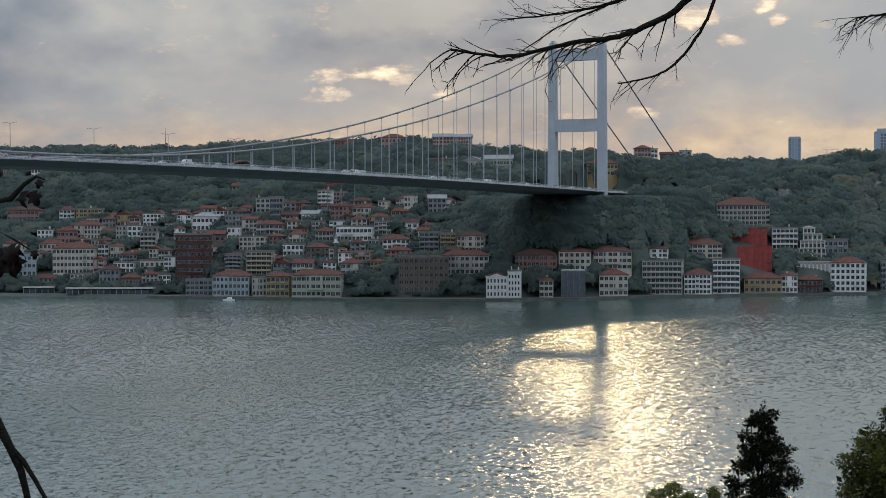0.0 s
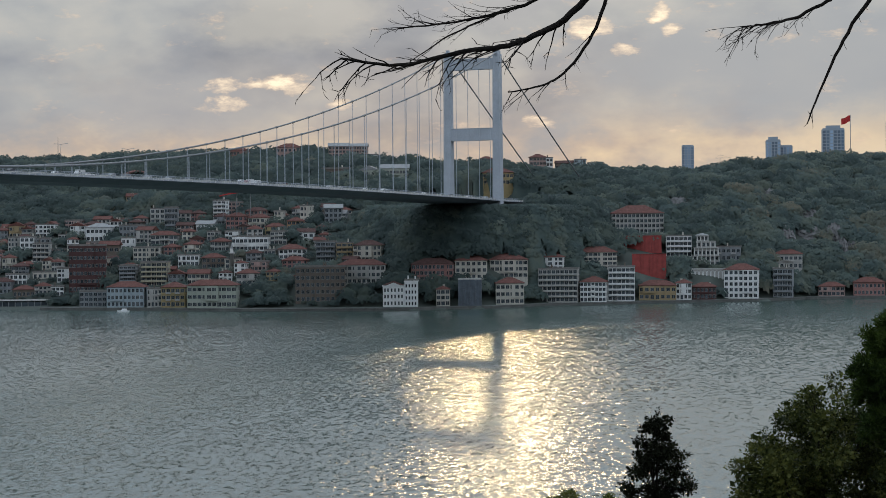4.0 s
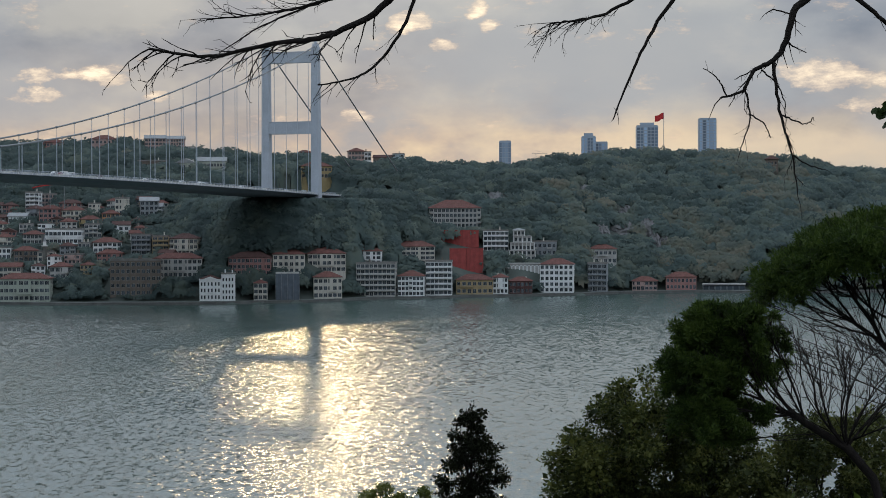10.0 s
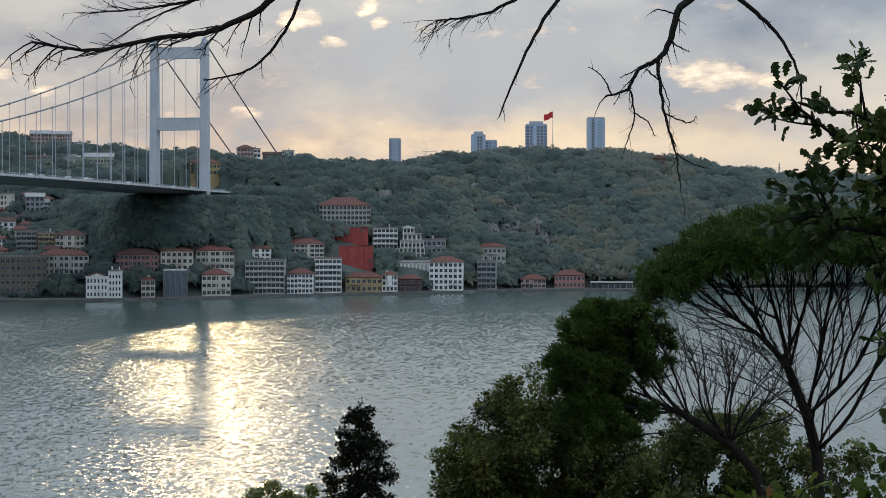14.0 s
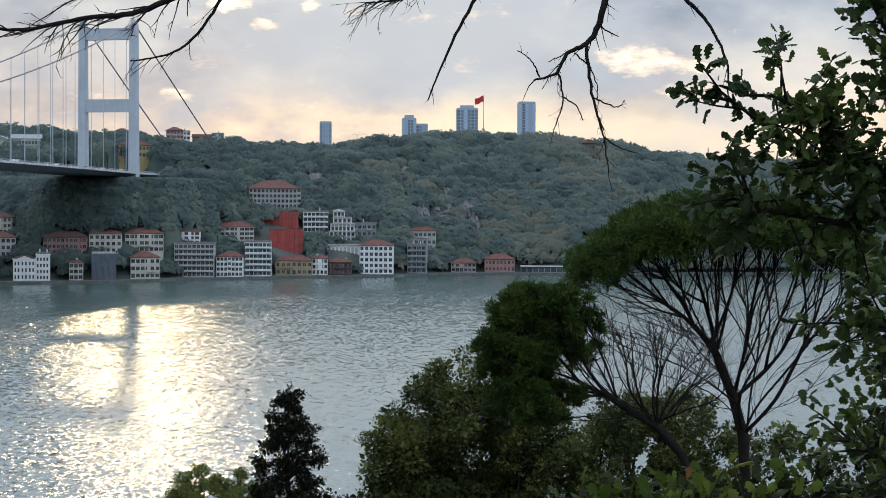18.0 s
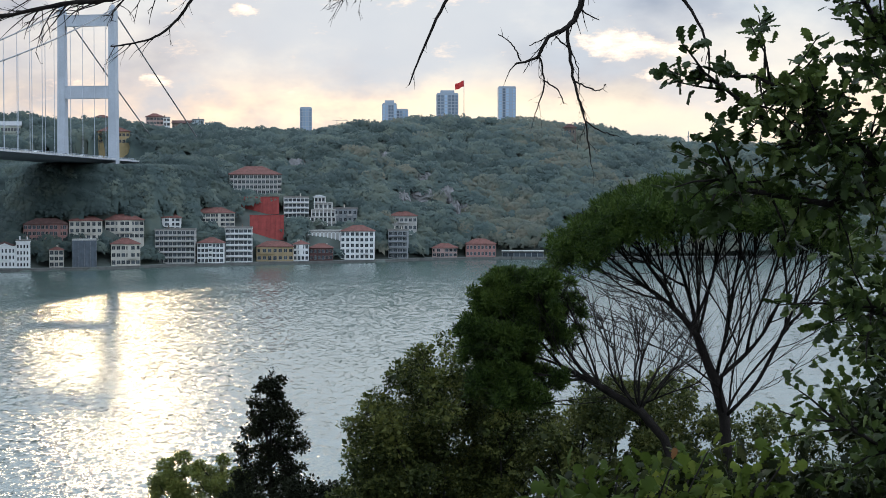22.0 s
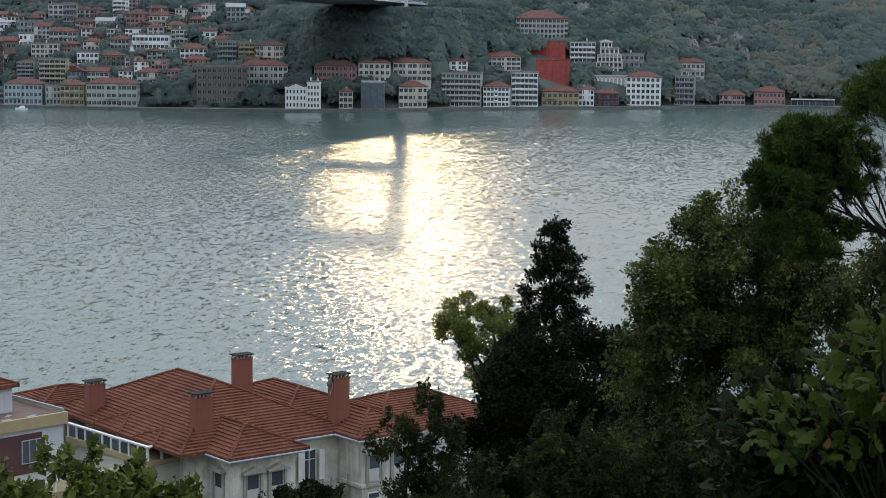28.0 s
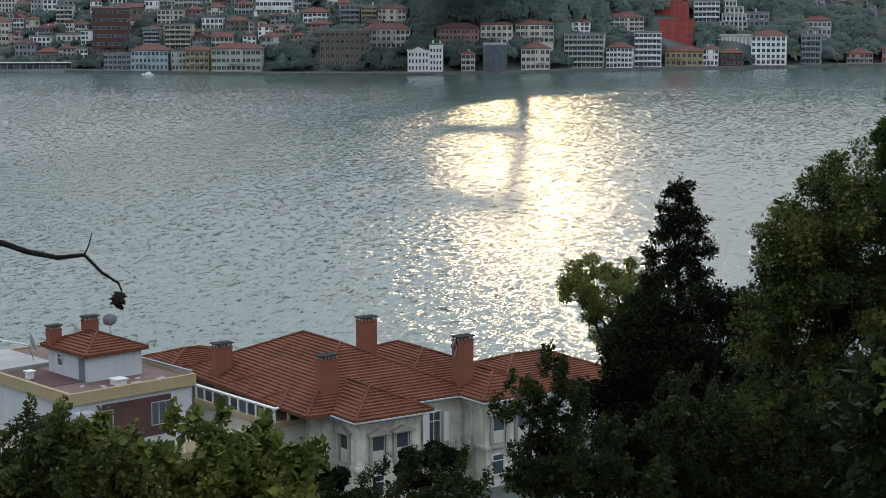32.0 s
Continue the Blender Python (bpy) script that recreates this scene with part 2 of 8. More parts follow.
def water_material():
    def build(n, b):
        place = n.add("TexCoord").outputs["Object"]
        n.put(b.inputs["Base Color"], n.mix(n.noise(place, 0.006, 4.0), (0.054, 0.085, 0.076), (0.072, 0.106, 0.094)))
        # calmer and ruffled lanes drawn out along the current
        lanes = n.noise(n.add("Mapping", {"Vector": place, "Scale": (0.0035, 0.012, 1), "Rotation": (0, 0, 0.35)}), 1.0, 5.0, 0.6)
        calm = n.ramp(lanes, [(0.35, 0.0), (0.62, 1.0)])
        n.put(b.inputs["Roughness"], n.math("ADD", 0.11, n.math("MULTIPLY", calm, 0.03)))
        n.put(b.inputs["IOR"], 1.333)

        def waves(scale, turn, detail, amount):
            """Slopes of one set of waves: how far the surface leans along x and y."""
            field = n.add("TexNoise", {"Vector": n.add("Mapping", {"Vector": place, "Scale": scale, "Rotation": (0, 0, turn)}), "Scale": 1.0, "Detail": detail, "Roughness": 0.6}).outputs[1]
            return n.add("VectorMath", {0: n.add("VectorMath", {0: field, 1: (0.5, 0.5, 0.5)}, operation="SUBTRACT").outputs[0], 1: amount}, operation="MULTIPLY").outputs[0]

        # a slow swell, wind waves whose crests lie across the view, and short chop that breaks the light into sparks
        swell = waves((0.10, 0.05, 1), 0.25, 1.0, (0.06, 0.03, 0.0))
        wind = waves((0.68, 0.29, 1), 0.12, 2.0, (0.92, 0.27, 0.0))
        chop = waves((1.9, 0.80, 1), -0.1, 2.0, (0.95, 0.20, 0.0))
        ruffled = n.add("VectorMath", {0: n.add("VectorMath", {0: wind, 1: chop}, operation="ADD").outputs[0], "Scale": n.math("ADD", 0.75, n.math("MULTIPLY", calm, 0.4))}, operation="SCALE").outputs[0]
        slope = n.add("VectorMath", {0: swell, 1: ruffled}, operation="ADD").outputs[0]
        # all normals lean to the near bank, lifting reflected sky and shifting the glitter
        upward = n.add("VectorMath", {0: slope, 1: (0.0, -0.035, 1.0)}, operation="ADD").outputs[0]
        n.put(b.inputs["Normal"], n.add("VectorMath", {0: upward}, operation="NORMALIZE").outputs[0])

    return material("sea_water", build)


WALLS = {
    "white": weathered("white_render", (0.76, 0.77, 0.77), 0.8, 0.4, 0.12, streak=0.25, vary=0.1),
    "cream": weathered("cream_render", (0.57, 0.54, 0.475), 0.85, 0.4, 0.15, streak=0.3, vary=0.2),
    "stone": weathered("stone_render", (0.48, 0.475, 0.455), 0.85, 0.4, 0.18, streak=0.35, vary=0.2),
    "grey": weathered("grey_render", (0.26, 0.28, 0.30), 0.85, 0.4, 0.18, streak=0.3, vary=0.2),
    "blue": weathered("pale_blue_render", (0.336, 0.400, 0.440), 0.8, 0.4, 0.12, streak=0.2),
    "green": weathered("pale_green_render", (0.360, 0.392, 0.336), 0.8, 0.4, 0.12, streak=0.25),
    "yellow": weathered("yellow_render", (0.36, 0.28, 0.14), 0.8, 0.4, 0.15, streak=0.25, vary=0.1),
    "yellowish": weathered("straw_render", (0.400, 0.368, 0.272), 0.8, 0.4, 0.15, streak=0.3),
    "ochre": weathered("ochre_timber", (0.336, 0.256, 0.144), 0.8, 0.4, 0.15, streak=0.3),
    "orange": weathered("orange_render", (0.400, 0.216, 0.104), 0.8, 0.4, 0.15, streak=0.2),
    "pink": weathered("pink_render", (0.416, 0.288, 0.264), 0.8, 0.4, 0.15, streak=0.25, vary=0.15),
    "rose": weathered("rose_render", (0.336, 0.176, 0.160), 0.8, 0.4, 0.18, streak=0.25, vary=0.15),
    "maroon": weathered("maroon_brick", (0.085, 0.038, 0.036), 0.9, 0.4, 0.25, streak=0.3),
    "brown": weathered("brown_render", (0.176, 0.144, 0.120), 0.9, 0.4, 0.22, streak=0.4, vary=0.2),
}
ROOFS = {
    "red": roofing("red_roof_tiles", (0.175, 0.080, 0.068)),
    "maroon": roofing("old_maroon_tiles", (0.115, 0.064, 0.058)),
    "grey": weathered("sheet_roof", (0.26, 0.27, 0.275), 0.6, 0.5, 0.2, metal=0.3),
    "flat": weathered("bitumen_roof", (0.20, 0.19, 0.18), 0.9, 0.4, 0.3),
}
MAT = {
    "glass": glazing("window_glass"),
    "frame": weathered("white_frame", (0.66, 0.65, 0.62), 0.6, 2.0, 0.1),
    "far_frame": weathered("dulled_frame", (0.36, 0.36, 0.35), 0.7, 2.0, 0.2),
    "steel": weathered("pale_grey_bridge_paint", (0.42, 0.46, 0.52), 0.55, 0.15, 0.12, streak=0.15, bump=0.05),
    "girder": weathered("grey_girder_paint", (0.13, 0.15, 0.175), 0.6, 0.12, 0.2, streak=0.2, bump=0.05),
    "cable": weathered("cable_paint", (0.24, 0.25, 0.26), 0.6, 0.5, 0.2, bump=0.0),
    "asphalt": weathered("asphalt", (0.05, 0.05, 0.052), 0.9, 0.5, 0.3),
    "concrete": weathered("concrete", (0.33, 0.32, 0.30), 0.9, 0.4, 0.25, streak=0.4),
    "red_wall": weathered("red_concrete", (0.31, 0.056, 0.050), 0.85, 0.3, 0.3, streak=0.5),
    "rock": weathered("rock_face", (0.19, 0.187, 0.19), 0.95, 0.12, 0.5, bump=0.6, streak=0.4),
    "earth": weathered("hillside_scrub", (0.070, 0.085, 0.075), 0.95, 0.05, 0.45, bump=0.5),
    "bark": weathered("bark", (0.024, 0.020, 0.018), 0.95, 3.0, 0.45, bump=0.8, streak=0.5, specular=0.08),
    # far leaf colours are lifted and blued: distance haze is painted into them
    "evergreen": foliage("hazy_evergreen_woods", (0.046, 0.068, 0.066), (0.062, 0.088, 0.082), (0.084, 0.108, 0.090), patch_size=16.0, grain=0.12, glow=0.35),
    "woods": foliage("hazy_woods", (0.068, 0.098, 0.094), (0.092, 0.124, 0.112), (0.124, 0.146, 0.118), patch_size=18.0, grain=0.12, glow=0.35),
    "autumn": foliage("hazy_autumn_woods", (0.098, 0.116, 0.100), (0.126, 0.138, 0.110), (0.160, 0.152, 0.116), patch_size=14.0, grain=0.12, glow=0.35),
    "acorn": weathered("acorn_shell", (0.07, 0.065, 0.02), 0.4, 30.0, 0.3),
    # plain dark tone of the chimney caps
    "chimney_cap": weathered("dark_cap_metal", (0.035, 0.033, 0.032), 0.9, 2.0, 0.3, specular=0.1),
    "quay": weathered("dark_quay_stone", (0.11, 0.11, 0.105), 0.9, 0.3, 0.35, streak=0.4),
    "water": water_material(),
    "tower_glass": glazing("curtain_wall", (0.10, 0.14, 0.19)),
    "tower_body": weathered("tower_cladding", (0.30, 0.36, 0.43), 0.5, 0.05, 0.1, bump=0.0),
}
# ---- building blocks ----
def to_mesh(name, bm, *materials, smooth=False):
    data = bpy.data.meshes.new(name)
    bm.normal_update()
    bm.to_mesh(data)
    bm.free()
    for m in materials:
        data.materials.append(m)
    if smooth:
        data.polygons.foreach_set("use_smooth", [True] * len(data.polygons))
    return data


def part(name, bm, mat, parent, label="", m=None, smooth=False):
    """Link a bmesh, or mesh data made before, as one mesh object under a thing or a part."""
    data = bm if isinstance(bm, bpy.types.Mesh) else to_mesh(name, bm, *(mat if isinstance(mat, tuple) else (mat,)), smooth=smooth)
    ob = new(name, data)
    ob.parent = parent
    if m is not None:
        ob.matrix_basis = m
    return tagged(ob, label)


def thing(name, m, label, category, group="", kind=""):
    ob = new(name)
    ob.empty_display_size = 0.5
    ob.matrix_basis = m
    return tagged(ob, label, category, group, kind)


def box(bm, x0, x1, y0, y1, z0, z1, mat=0):
    v = [bm.verts.new(p) for p in itertools.product((x0, x1), (y0, y1), (z0, z1))]
    for a, b, c, d in ((0, 1, 3, 2), (4, 6, 7, 5), (0, 4, 5, 1), (2, 3, 7, 6), (0, 2, 6, 4), (1, 5, 7, 3)):
        bm.faces.new((v[a], v[b], v[c], v[d])).material_index = mat
    return v


def boxes(*rows):
    bm = bmesh.new()
    for r in rows:
        box(bm, *r)
    return bm


def tube(bm, points, radii, sides=6, mat=0, cap=True):
    """A bent, tapering tube through points."""
    rings, last = [], None
    for i, p in enumerate(points):
        p = Vector(p)
        a, b = Vector(points[max(i - 1, 0)]), Vector(points[min(i + 1, len(points) - 1)])
        way = (b - a).normalized() if (b - a).length > 1e-9 else Vector((0, 0, 1))
        if last is None:
            last = way.orthogonal().normalized()
        side = (last - way * last.dot(way))
        side = side.normalized() if side.length > 1e-6 else way.orthogonal().normalized()
        last, other = side, way.cross(side)
        r = radii[i] if hasattr(radii, "__len__") else radii
        rings.append([bm.verts.new(p + (side * math.cos(k * math.tau / sides) + other * math.sin(k * math.tau / sides)) * r) for k in range(sides)])
    for a, b in zip(rings, rings[1:]):
        for k in range(sides):
            bm.faces.new((a[k], a[(k + 1) % sides], b[(k + 1) % sides], b[k])).material_index = mat
    if cap:
        bm.faces.new(rings[0][::-1]), bm.faces.new(rings[-1])


def mesh_from_arrays(name, verts, faces, mat):
    """Mesh data from numpy arrays: verts (n, 3) and faces (m, k) of equal size."""
    data = bpy.data.meshes.new(name)
    k = faces.shape[1]
    data.vertices.add(len(verts)), data.loops.add(faces.size), data.polygons.add(len(faces))
    data.vertices.foreach_set("co", np.asarray(verts, np.float32).ravel())
    data.loops.foreach_set("vertex_index", np.asarray(faces, np.int32).ravel())
    data.polygons.foreach_set("loop_start", np.arange(0, faces.size, k, dtype=np.int32))
    data.update(calc_edges=True)
    data.materials.append(mat)
    return data


# ---- ground and sea ----
def lerp_table(x, table):
    """Smooth interpolation through rows of (x, value)."""
    if x <= table[0][0]:
        return table[0][1]
    for (a, va), (b, vb) in zip(table, table[1:]):
        if x <= b:
            k = (x - a) / (b - a)
            return va + (vb - va) * k * k * (3 - 2 * k)
    return table[-1][1]


SHORE = ((-900, 1110), (-500, 1074), (-415, 1061), (-362, 1052), (-281, 1040), (-202, 1043), (-150, 1064), (-85, 1110), (-18, 1143), (26, 1164), (60, 1193), (101, 1206), (141, 1195), (400, 1225), (900, 1420))
# the tangent of the skyline's height as seen from the viewpoint, and how far behind the shore the ridge lies
RIDGE_T = ((-550, 0.0417), (-477, 0.0436), (-364, 0.0449), (-240, 0.0365), (-119, 0.0327), (-21, 0.0308), (32, 0.0359), (84, 0.0385), (156, 0.0372), (219, 0.0327), (272, 0.0262), (343, 0.0240), (700, 0.0180))
RIDGE_L = ((-600, 420), (-380, 400), (-260, 300), (-170, 235), (0, 210), (120, 260), (300, 330), (700, 500))


def far_height(x, y):
    """Height of the far bank."""
    shore = lerp_table(x * 1110 / max(y, 900), SHORE)
    s = y - shore
    if s < -6:
        return max(-8.0, (s + 6) * 0.8) - 0.5
    if s < 14:
        return 1.4
    xr = x * 1560 / max(y, 900)
    run = lerp_table(xr, RIDGE_L)
    top = 48.0 + lerp_table(xr, RIDGE_T) * (shore + 14 + run) - 8.0
    k = (s - 14) / run
    knoll = 46.0 * max(0.0, 1 - ((x + 150) / 80) ** 2 - ((y - 1190) / 95) ** 2)
    if k < 1:
        return min(56.5, 1.4 + (top - 1.4) * (0.75 * k ** 0.72 + 0.25 * k * (2 - k)) + knoll) if knoll else 1.4 + (top - 1.4) * (0.75 * k ** 0.72 + 0.25 * k * (2 - k))
    # a farther ridge shows past the end of the near one
    back = (48.0 + 0.0235 * 2600 - (48.0 + 8.0)) * max(0.0, 1 - abs(y - 2650) / 700) if xr > 180 else 0.0
    return max(top - min(16.0, (k - 1) * 9), 48.0 + back)


def near_height(x, y):
    """Height of the near hillside, falling from the viewpoint to the shore, with an added unseen rise behind."""
    s = y + 0.10 * x
    if s < 6:
        # the rise behind the viewpoint is added to hold back sky light
        return 46.3 + 0.42 * max(0.0, -12.0 - s)
    if s < 150:
        k = (s - 6) / 144
        return 46.3 - 43.7 * (1 - (1 - k) ** 1.5)
    if s < 196:
        return 2.6
    return max(-8.0, 2.6 - (s - 196) * 1.2)


def ground_height(x, y):
    return near_height(x, y) if y < 620 else far_height(x, y)


def build_ground():
    xs = np.concatenate([np.arange(-2600, -700, 100), np.arange(-700, 700, 12), np.arange(700, 2700, 100)])
    ys = np.concatenate([np.arange(-120, 0, 20), np.arange(0, 300, 5), np.arange(300, 1040, 40), np.arange(1040, 1300, 4), np.arange(1300, 1760, 12), np.arange(1760, 4960, 160)])
    verts = [(x, y, ground_height(x, y) + (0.8 * noise.noise((x * 0.05, y * 0.05, 0)) if y > 1300 else 0)) for y in ys for x in xs]
    w = len(xs)
    faces = [(j * w + i, j * w + i + 1, (j + 1) * w + i + 1, (j + 1) * w + i) for j in range(len(ys) - 1) for i in range(w - 1)]
    ob = new("ground", mesh_from_arrays("ground", np.array(verts), np.array(faces), MAT["earth"]))
    ob.data.polygons.foreach_set("use_smooth", [True] * len(ob.data.polygons))
    tagged(ob, "dark scrub-covered hillside ground on both banks of the strait", "ground", kind="structure")
    bm = bmesh.new()
    box(bm, -2600, 2700, 150, 4950, -9, 0)
    water = new("water", to_mesh("water", bm, MAT["water"]))
    tagged(water, "grey-green rippled sea water of a wide strait with sun glitter", "water", kind="structure")


build_ground()


# ---- the suspension bridge ----
BRIDGE_AT = Vector((-152.2, 1160.0, 0.0))
BRIDGE_TURN = -15.2
SPAN, HALF_SPACING = 1090.0, 16.9
BRIDGE = Matrix.Translation(BRIDGE_AT) @ Matrix.Rotation(radians(BRIDGE_TURN), 4, "Z")
# in the bridge's own axes: -y runs out over the water along the deck, +x is the side of the viewer


def road_z(y):
    k = -y / SPAN
    return 65.0 + 5.6 * 4 * k * (1 - k) if y < 0 else 65.0 - y * 0.01


def cable_z(y):
    k = -y / SPAN
    return 158.0 - 86.0 * 4 * k * (1 - k)


def build_bridge():
    bridge = thing("suspension_bridge", BRIDGE, "long pale grey steel suspension bridge crossing the strait", "bridge")
    for side in (-1, 1):
        bm = bmesh.new()
        rings = []
        for z, a, b in ((20, 2.9, 3.0), (66, 2.75, 2.9), (110, 2.5, 2.6), (157, 2.3, 2.4)):
            c = 0.35
            rings.append([bm.verts.new((side * HALF_SPACING + x, y, z)) for x, y in ((-a + c, -b), (a - c, -b), (a, -b + c), (a, b - c), (a - c, b), (-a + c, b), (-a, b - c), (-a, -b + c))])
        for p, q in zip(rings, rings[1:]):
            for k in range(8):
                bm.faces.new((p[k], p[(k + 1) % 8], q[(k + 1) % 8], q[k]))
        bm.faces.new(rings[-1])
        leg = part("tower_leg", bm, MAT["steel"], bridge)
        part("saddle_housing", boxes((side * HALF_SPACING - 1.5, side * HALF_SPACING + 1.5, -2.2, 2.2, 157, 159.2), (side * HALF_SPACING - 0.8, side * HALF_SPACING + 0.8, -1.2, 1.2, 159.2, 160.6)), MAT["steel"], leg)
    for z0, z1 in ((147.5, 154.5), (102.5, 110.3), (58.0, 63.0)):
        part("cross_beam", boxes((-HALF_SPACING + 2.2, HALF_SPACING - 2.2, -2.0, 2.0, z0, z1), (-HALF_SPACING + 2.2, HALF_SPACING - 2.2, -2.15, 2.15, z1 - 0.3, z1 + 0.1)), MAT["steel"], bridge)
    # box girder with sloping sides, in one mesh for each length between expansion points
    ys = np.linspace(38, -SPAN + 30, 61)
    bm = bmesh.new()
    profile = ((-19.7, -1.2), (-16.0, 0.0), (16.0, 0.0), (19.7, -1.2), (14.5, -3.4), (-14.5, -3.4))
    rings = [[bm.verts.new((x, y, road_z(y) + z)) for x, z in profile] for y in ys]
    for a, b in zip(rings, rings[1:]):
        for k in range(6):
            bm.faces.new((a[k], b[k], b[(k + 1) % 6], a[(k + 1) % 6]))
    bm.faces.new(rings[0]), bm.faces.new(rings[-1][::-1])
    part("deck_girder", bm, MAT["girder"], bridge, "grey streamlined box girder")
    bm = bmesh.new()
    for a, b in zip(ys, ys[1:]):
        v = [bm.verts.new((x, y, road_z(y) + 0.06)) for x, y in ((-15.2, a), (15.2, a), (15.2, b), (-15.2, b))]
        w = [bm.verts.new((x, y, road_z(y) + 0.01)) for x, y in ((-15.2, a), (15.2, a), (15.2, b), (-15.2, b))]
        bm.faces.new(v[::-1]), bm.faces.new(w)
        for k in range(4):
            bm.faces.new((v[k], v[(k + 1) % 4], w[(k + 1) % 4], w[k]))
    part("carriageway", bm, MAT["asphalt"], bridge)
    for x in (-19.2, -15.6, 0.0, 15.6, 19.2):
        bm = bmesh.new()
        low = -1.15 if abs(x) > 18 else 0.0
        for h in (0.55, 1.05):
            tube(bm, [(x, y, road_z(y) + low + h) for y in ys], 0.09 if h < 1 else 0.12, 4)
        for y in np.arange(36, -SPAN + 32, -4.0):
            box(bm, x - 0.07, x + 0.07, y - 0.07, y + 0.07, road_z(y) + low - 0.02, road_z(y) + low + 1.05)
        part("guard_rail", bm, MAT["frame"] if abs(x) > 18 else MAT["steel"], bridge, "steel guard rail along the deck")
    hanger_ys = [-17.92 * (k + 0.7) for k in range(60)]
    for side in (-1, 1):
        x = side * HALF_SPACING
        bm = bmesh.new()
        tube(bm, [(x, y, cable_z(y)) for y in np.linspace(0, -SPAN, 90)], 0.42, 8)
        cable = part("main_cable", bm, MAT["cable"], bridge, smooth=True)
        bm = bmesh.new()
        tube(bm, [(x, k * 190, 158.0 - k * 92.0 - 3.0 * k * (1 - k)) for k in np.linspace(0, 1, 14)], 0.44, 8)
        part("backstay_cable", bm, MAT["cable"], bridge, smooth=True)
        for y in hanger_ys:
            bm = bmesh.new()
            top, low = cable_z(y), road_z(y) - 0.6
            if top - low < 0.6:
                continue
            for dy in (-0.3, 0.3):
                tube(bm, [(x, y + dy, low), (x, y + dy, top)], 0.085, 5, cap=False)
            part("hanger", bm, MAT["steel"], bridge)
            bm = bmesh.new()
            tube(bm, [(x, y - 0.8, cable_z(y - 0.8)), (x, y + 0.8, cable_z(y + 0.8))], 0.58, 8)
            part("cable_clamp", bm, MAT["cable"], cable)
    for side in (-1, 1):
        part("anchor_block", boxes((side * HALF_SPACING - 5, side * HALF_SPACING + 5, 183, 205, 50, 68)), MAT["concrete"], bridge)
    part("abutment", boxes((-17.0, 17.0, 22, 60, 30, 60.6)), MAT["concrete"], bridge)
    return bridge


build_bridge()


def build_lamp_post():
    lamp = thing("street_lamp", Matrix(), "grey steel double-armed street lamp on the bridge deck", "lamp", "street lamps on the bridge")
    bm = bmesh.new()
    tube(bm, [(0, 0, 0), (0, 0, 6), (0, 0, 13)], (0.16, 0.13, 0.09), 8)
    part("pole", bm, MAT["cable"], lamp, smooth=True)
    for s in (-1, 1):
        bm = bmesh.new()
        tube(bm, [(0, 0, 12.8), (s * 1.2, 0, 13.15), (s * 2.6, 0, 13.25)], (0.07, 0.06, 0.05), 6)
        arm = part("arm", bm, MAT["cable"], lamp)
        part("lantern", boxes((min(s * 2.4, s * 3.4), max(s * 2.4, s * 3.4), -0.2, 0.2, 13.15, 13.36)), MAT["frame"], arm)
    return lamp


lamp_post = build_lamp_post()
for i in range(7):
    y = -395 - 50.0 * i
    m = BRIDGE @ pose(0.6, y, road_z(y) + 0.08)
    if i == 0:
        lamp_post.matrix_basis = m
    else:
        copy_thing(lamp_post, m)


def build_vehicle(kind, paint, label):
    van = thing(kind, Matrix(), label, kind, "traffic on the bridge")
    long, high = {"car": (4.3, 1.45), "van": (5.2, 2.2)}[kind]
    h, w = long / 2, 0.88 if kind == "car" else 1.05
    bm = bmesh.new()
    if kind == "car":
        side = ((-h, 0.35), (h, 0.35), (h, 0.72), (h * 0.55, 0.86), (h * 0.22, high), (-h * 0.62, high), (-h * 0.92, 0.92), (-h, 0.85))
    else:
        side = ((-h, 0.35), (h, 0.35), (h, 1.0), (h * 0.82, 1.15), (h * 0.58, high), (-h * 0.97, high), (-h, 1.9))
    a = [bm.verts.new((-w, y, z)) for y, z in side]
    b = [bm.verts.new((w, y, z)) for y, z in side]
    bm.faces.new(a[::-1]), bm.faces.new(b)
    for k in range(len(side)):
        bm.faces.new((a[k], a[(k + 1) % len(side)], b[(k + 1) % len(side)], b[k]))
    bmesh.ops.recalc_face_normals(bm, faces=bm.faces)
    part("body", bm, paint, van)
    g0, g1 = (0.9, high - 0.12) if kind == "car" else (1.2, min(2.1, high - 0.2))
    part("window_band", boxes((-w - 0.012, w + 0.012, -h * 0.5 if kind == "car" else h * 0.42, h * 0.22 if kind == "car" else h * 0.66, g0, g1)), MAT["glass"], van)
    for y, x in itertools.product((-h * 0.62, h * 0.62), (-1, 1)):
        bm = bmesh.new()
        r = 0.33
        tube(bm, [(x * (w - 0.2), y, r), (x * (w + 0.02), y, r)], r, 12)
        part("wheel", bm, MAT["asphalt"], van)
    return van


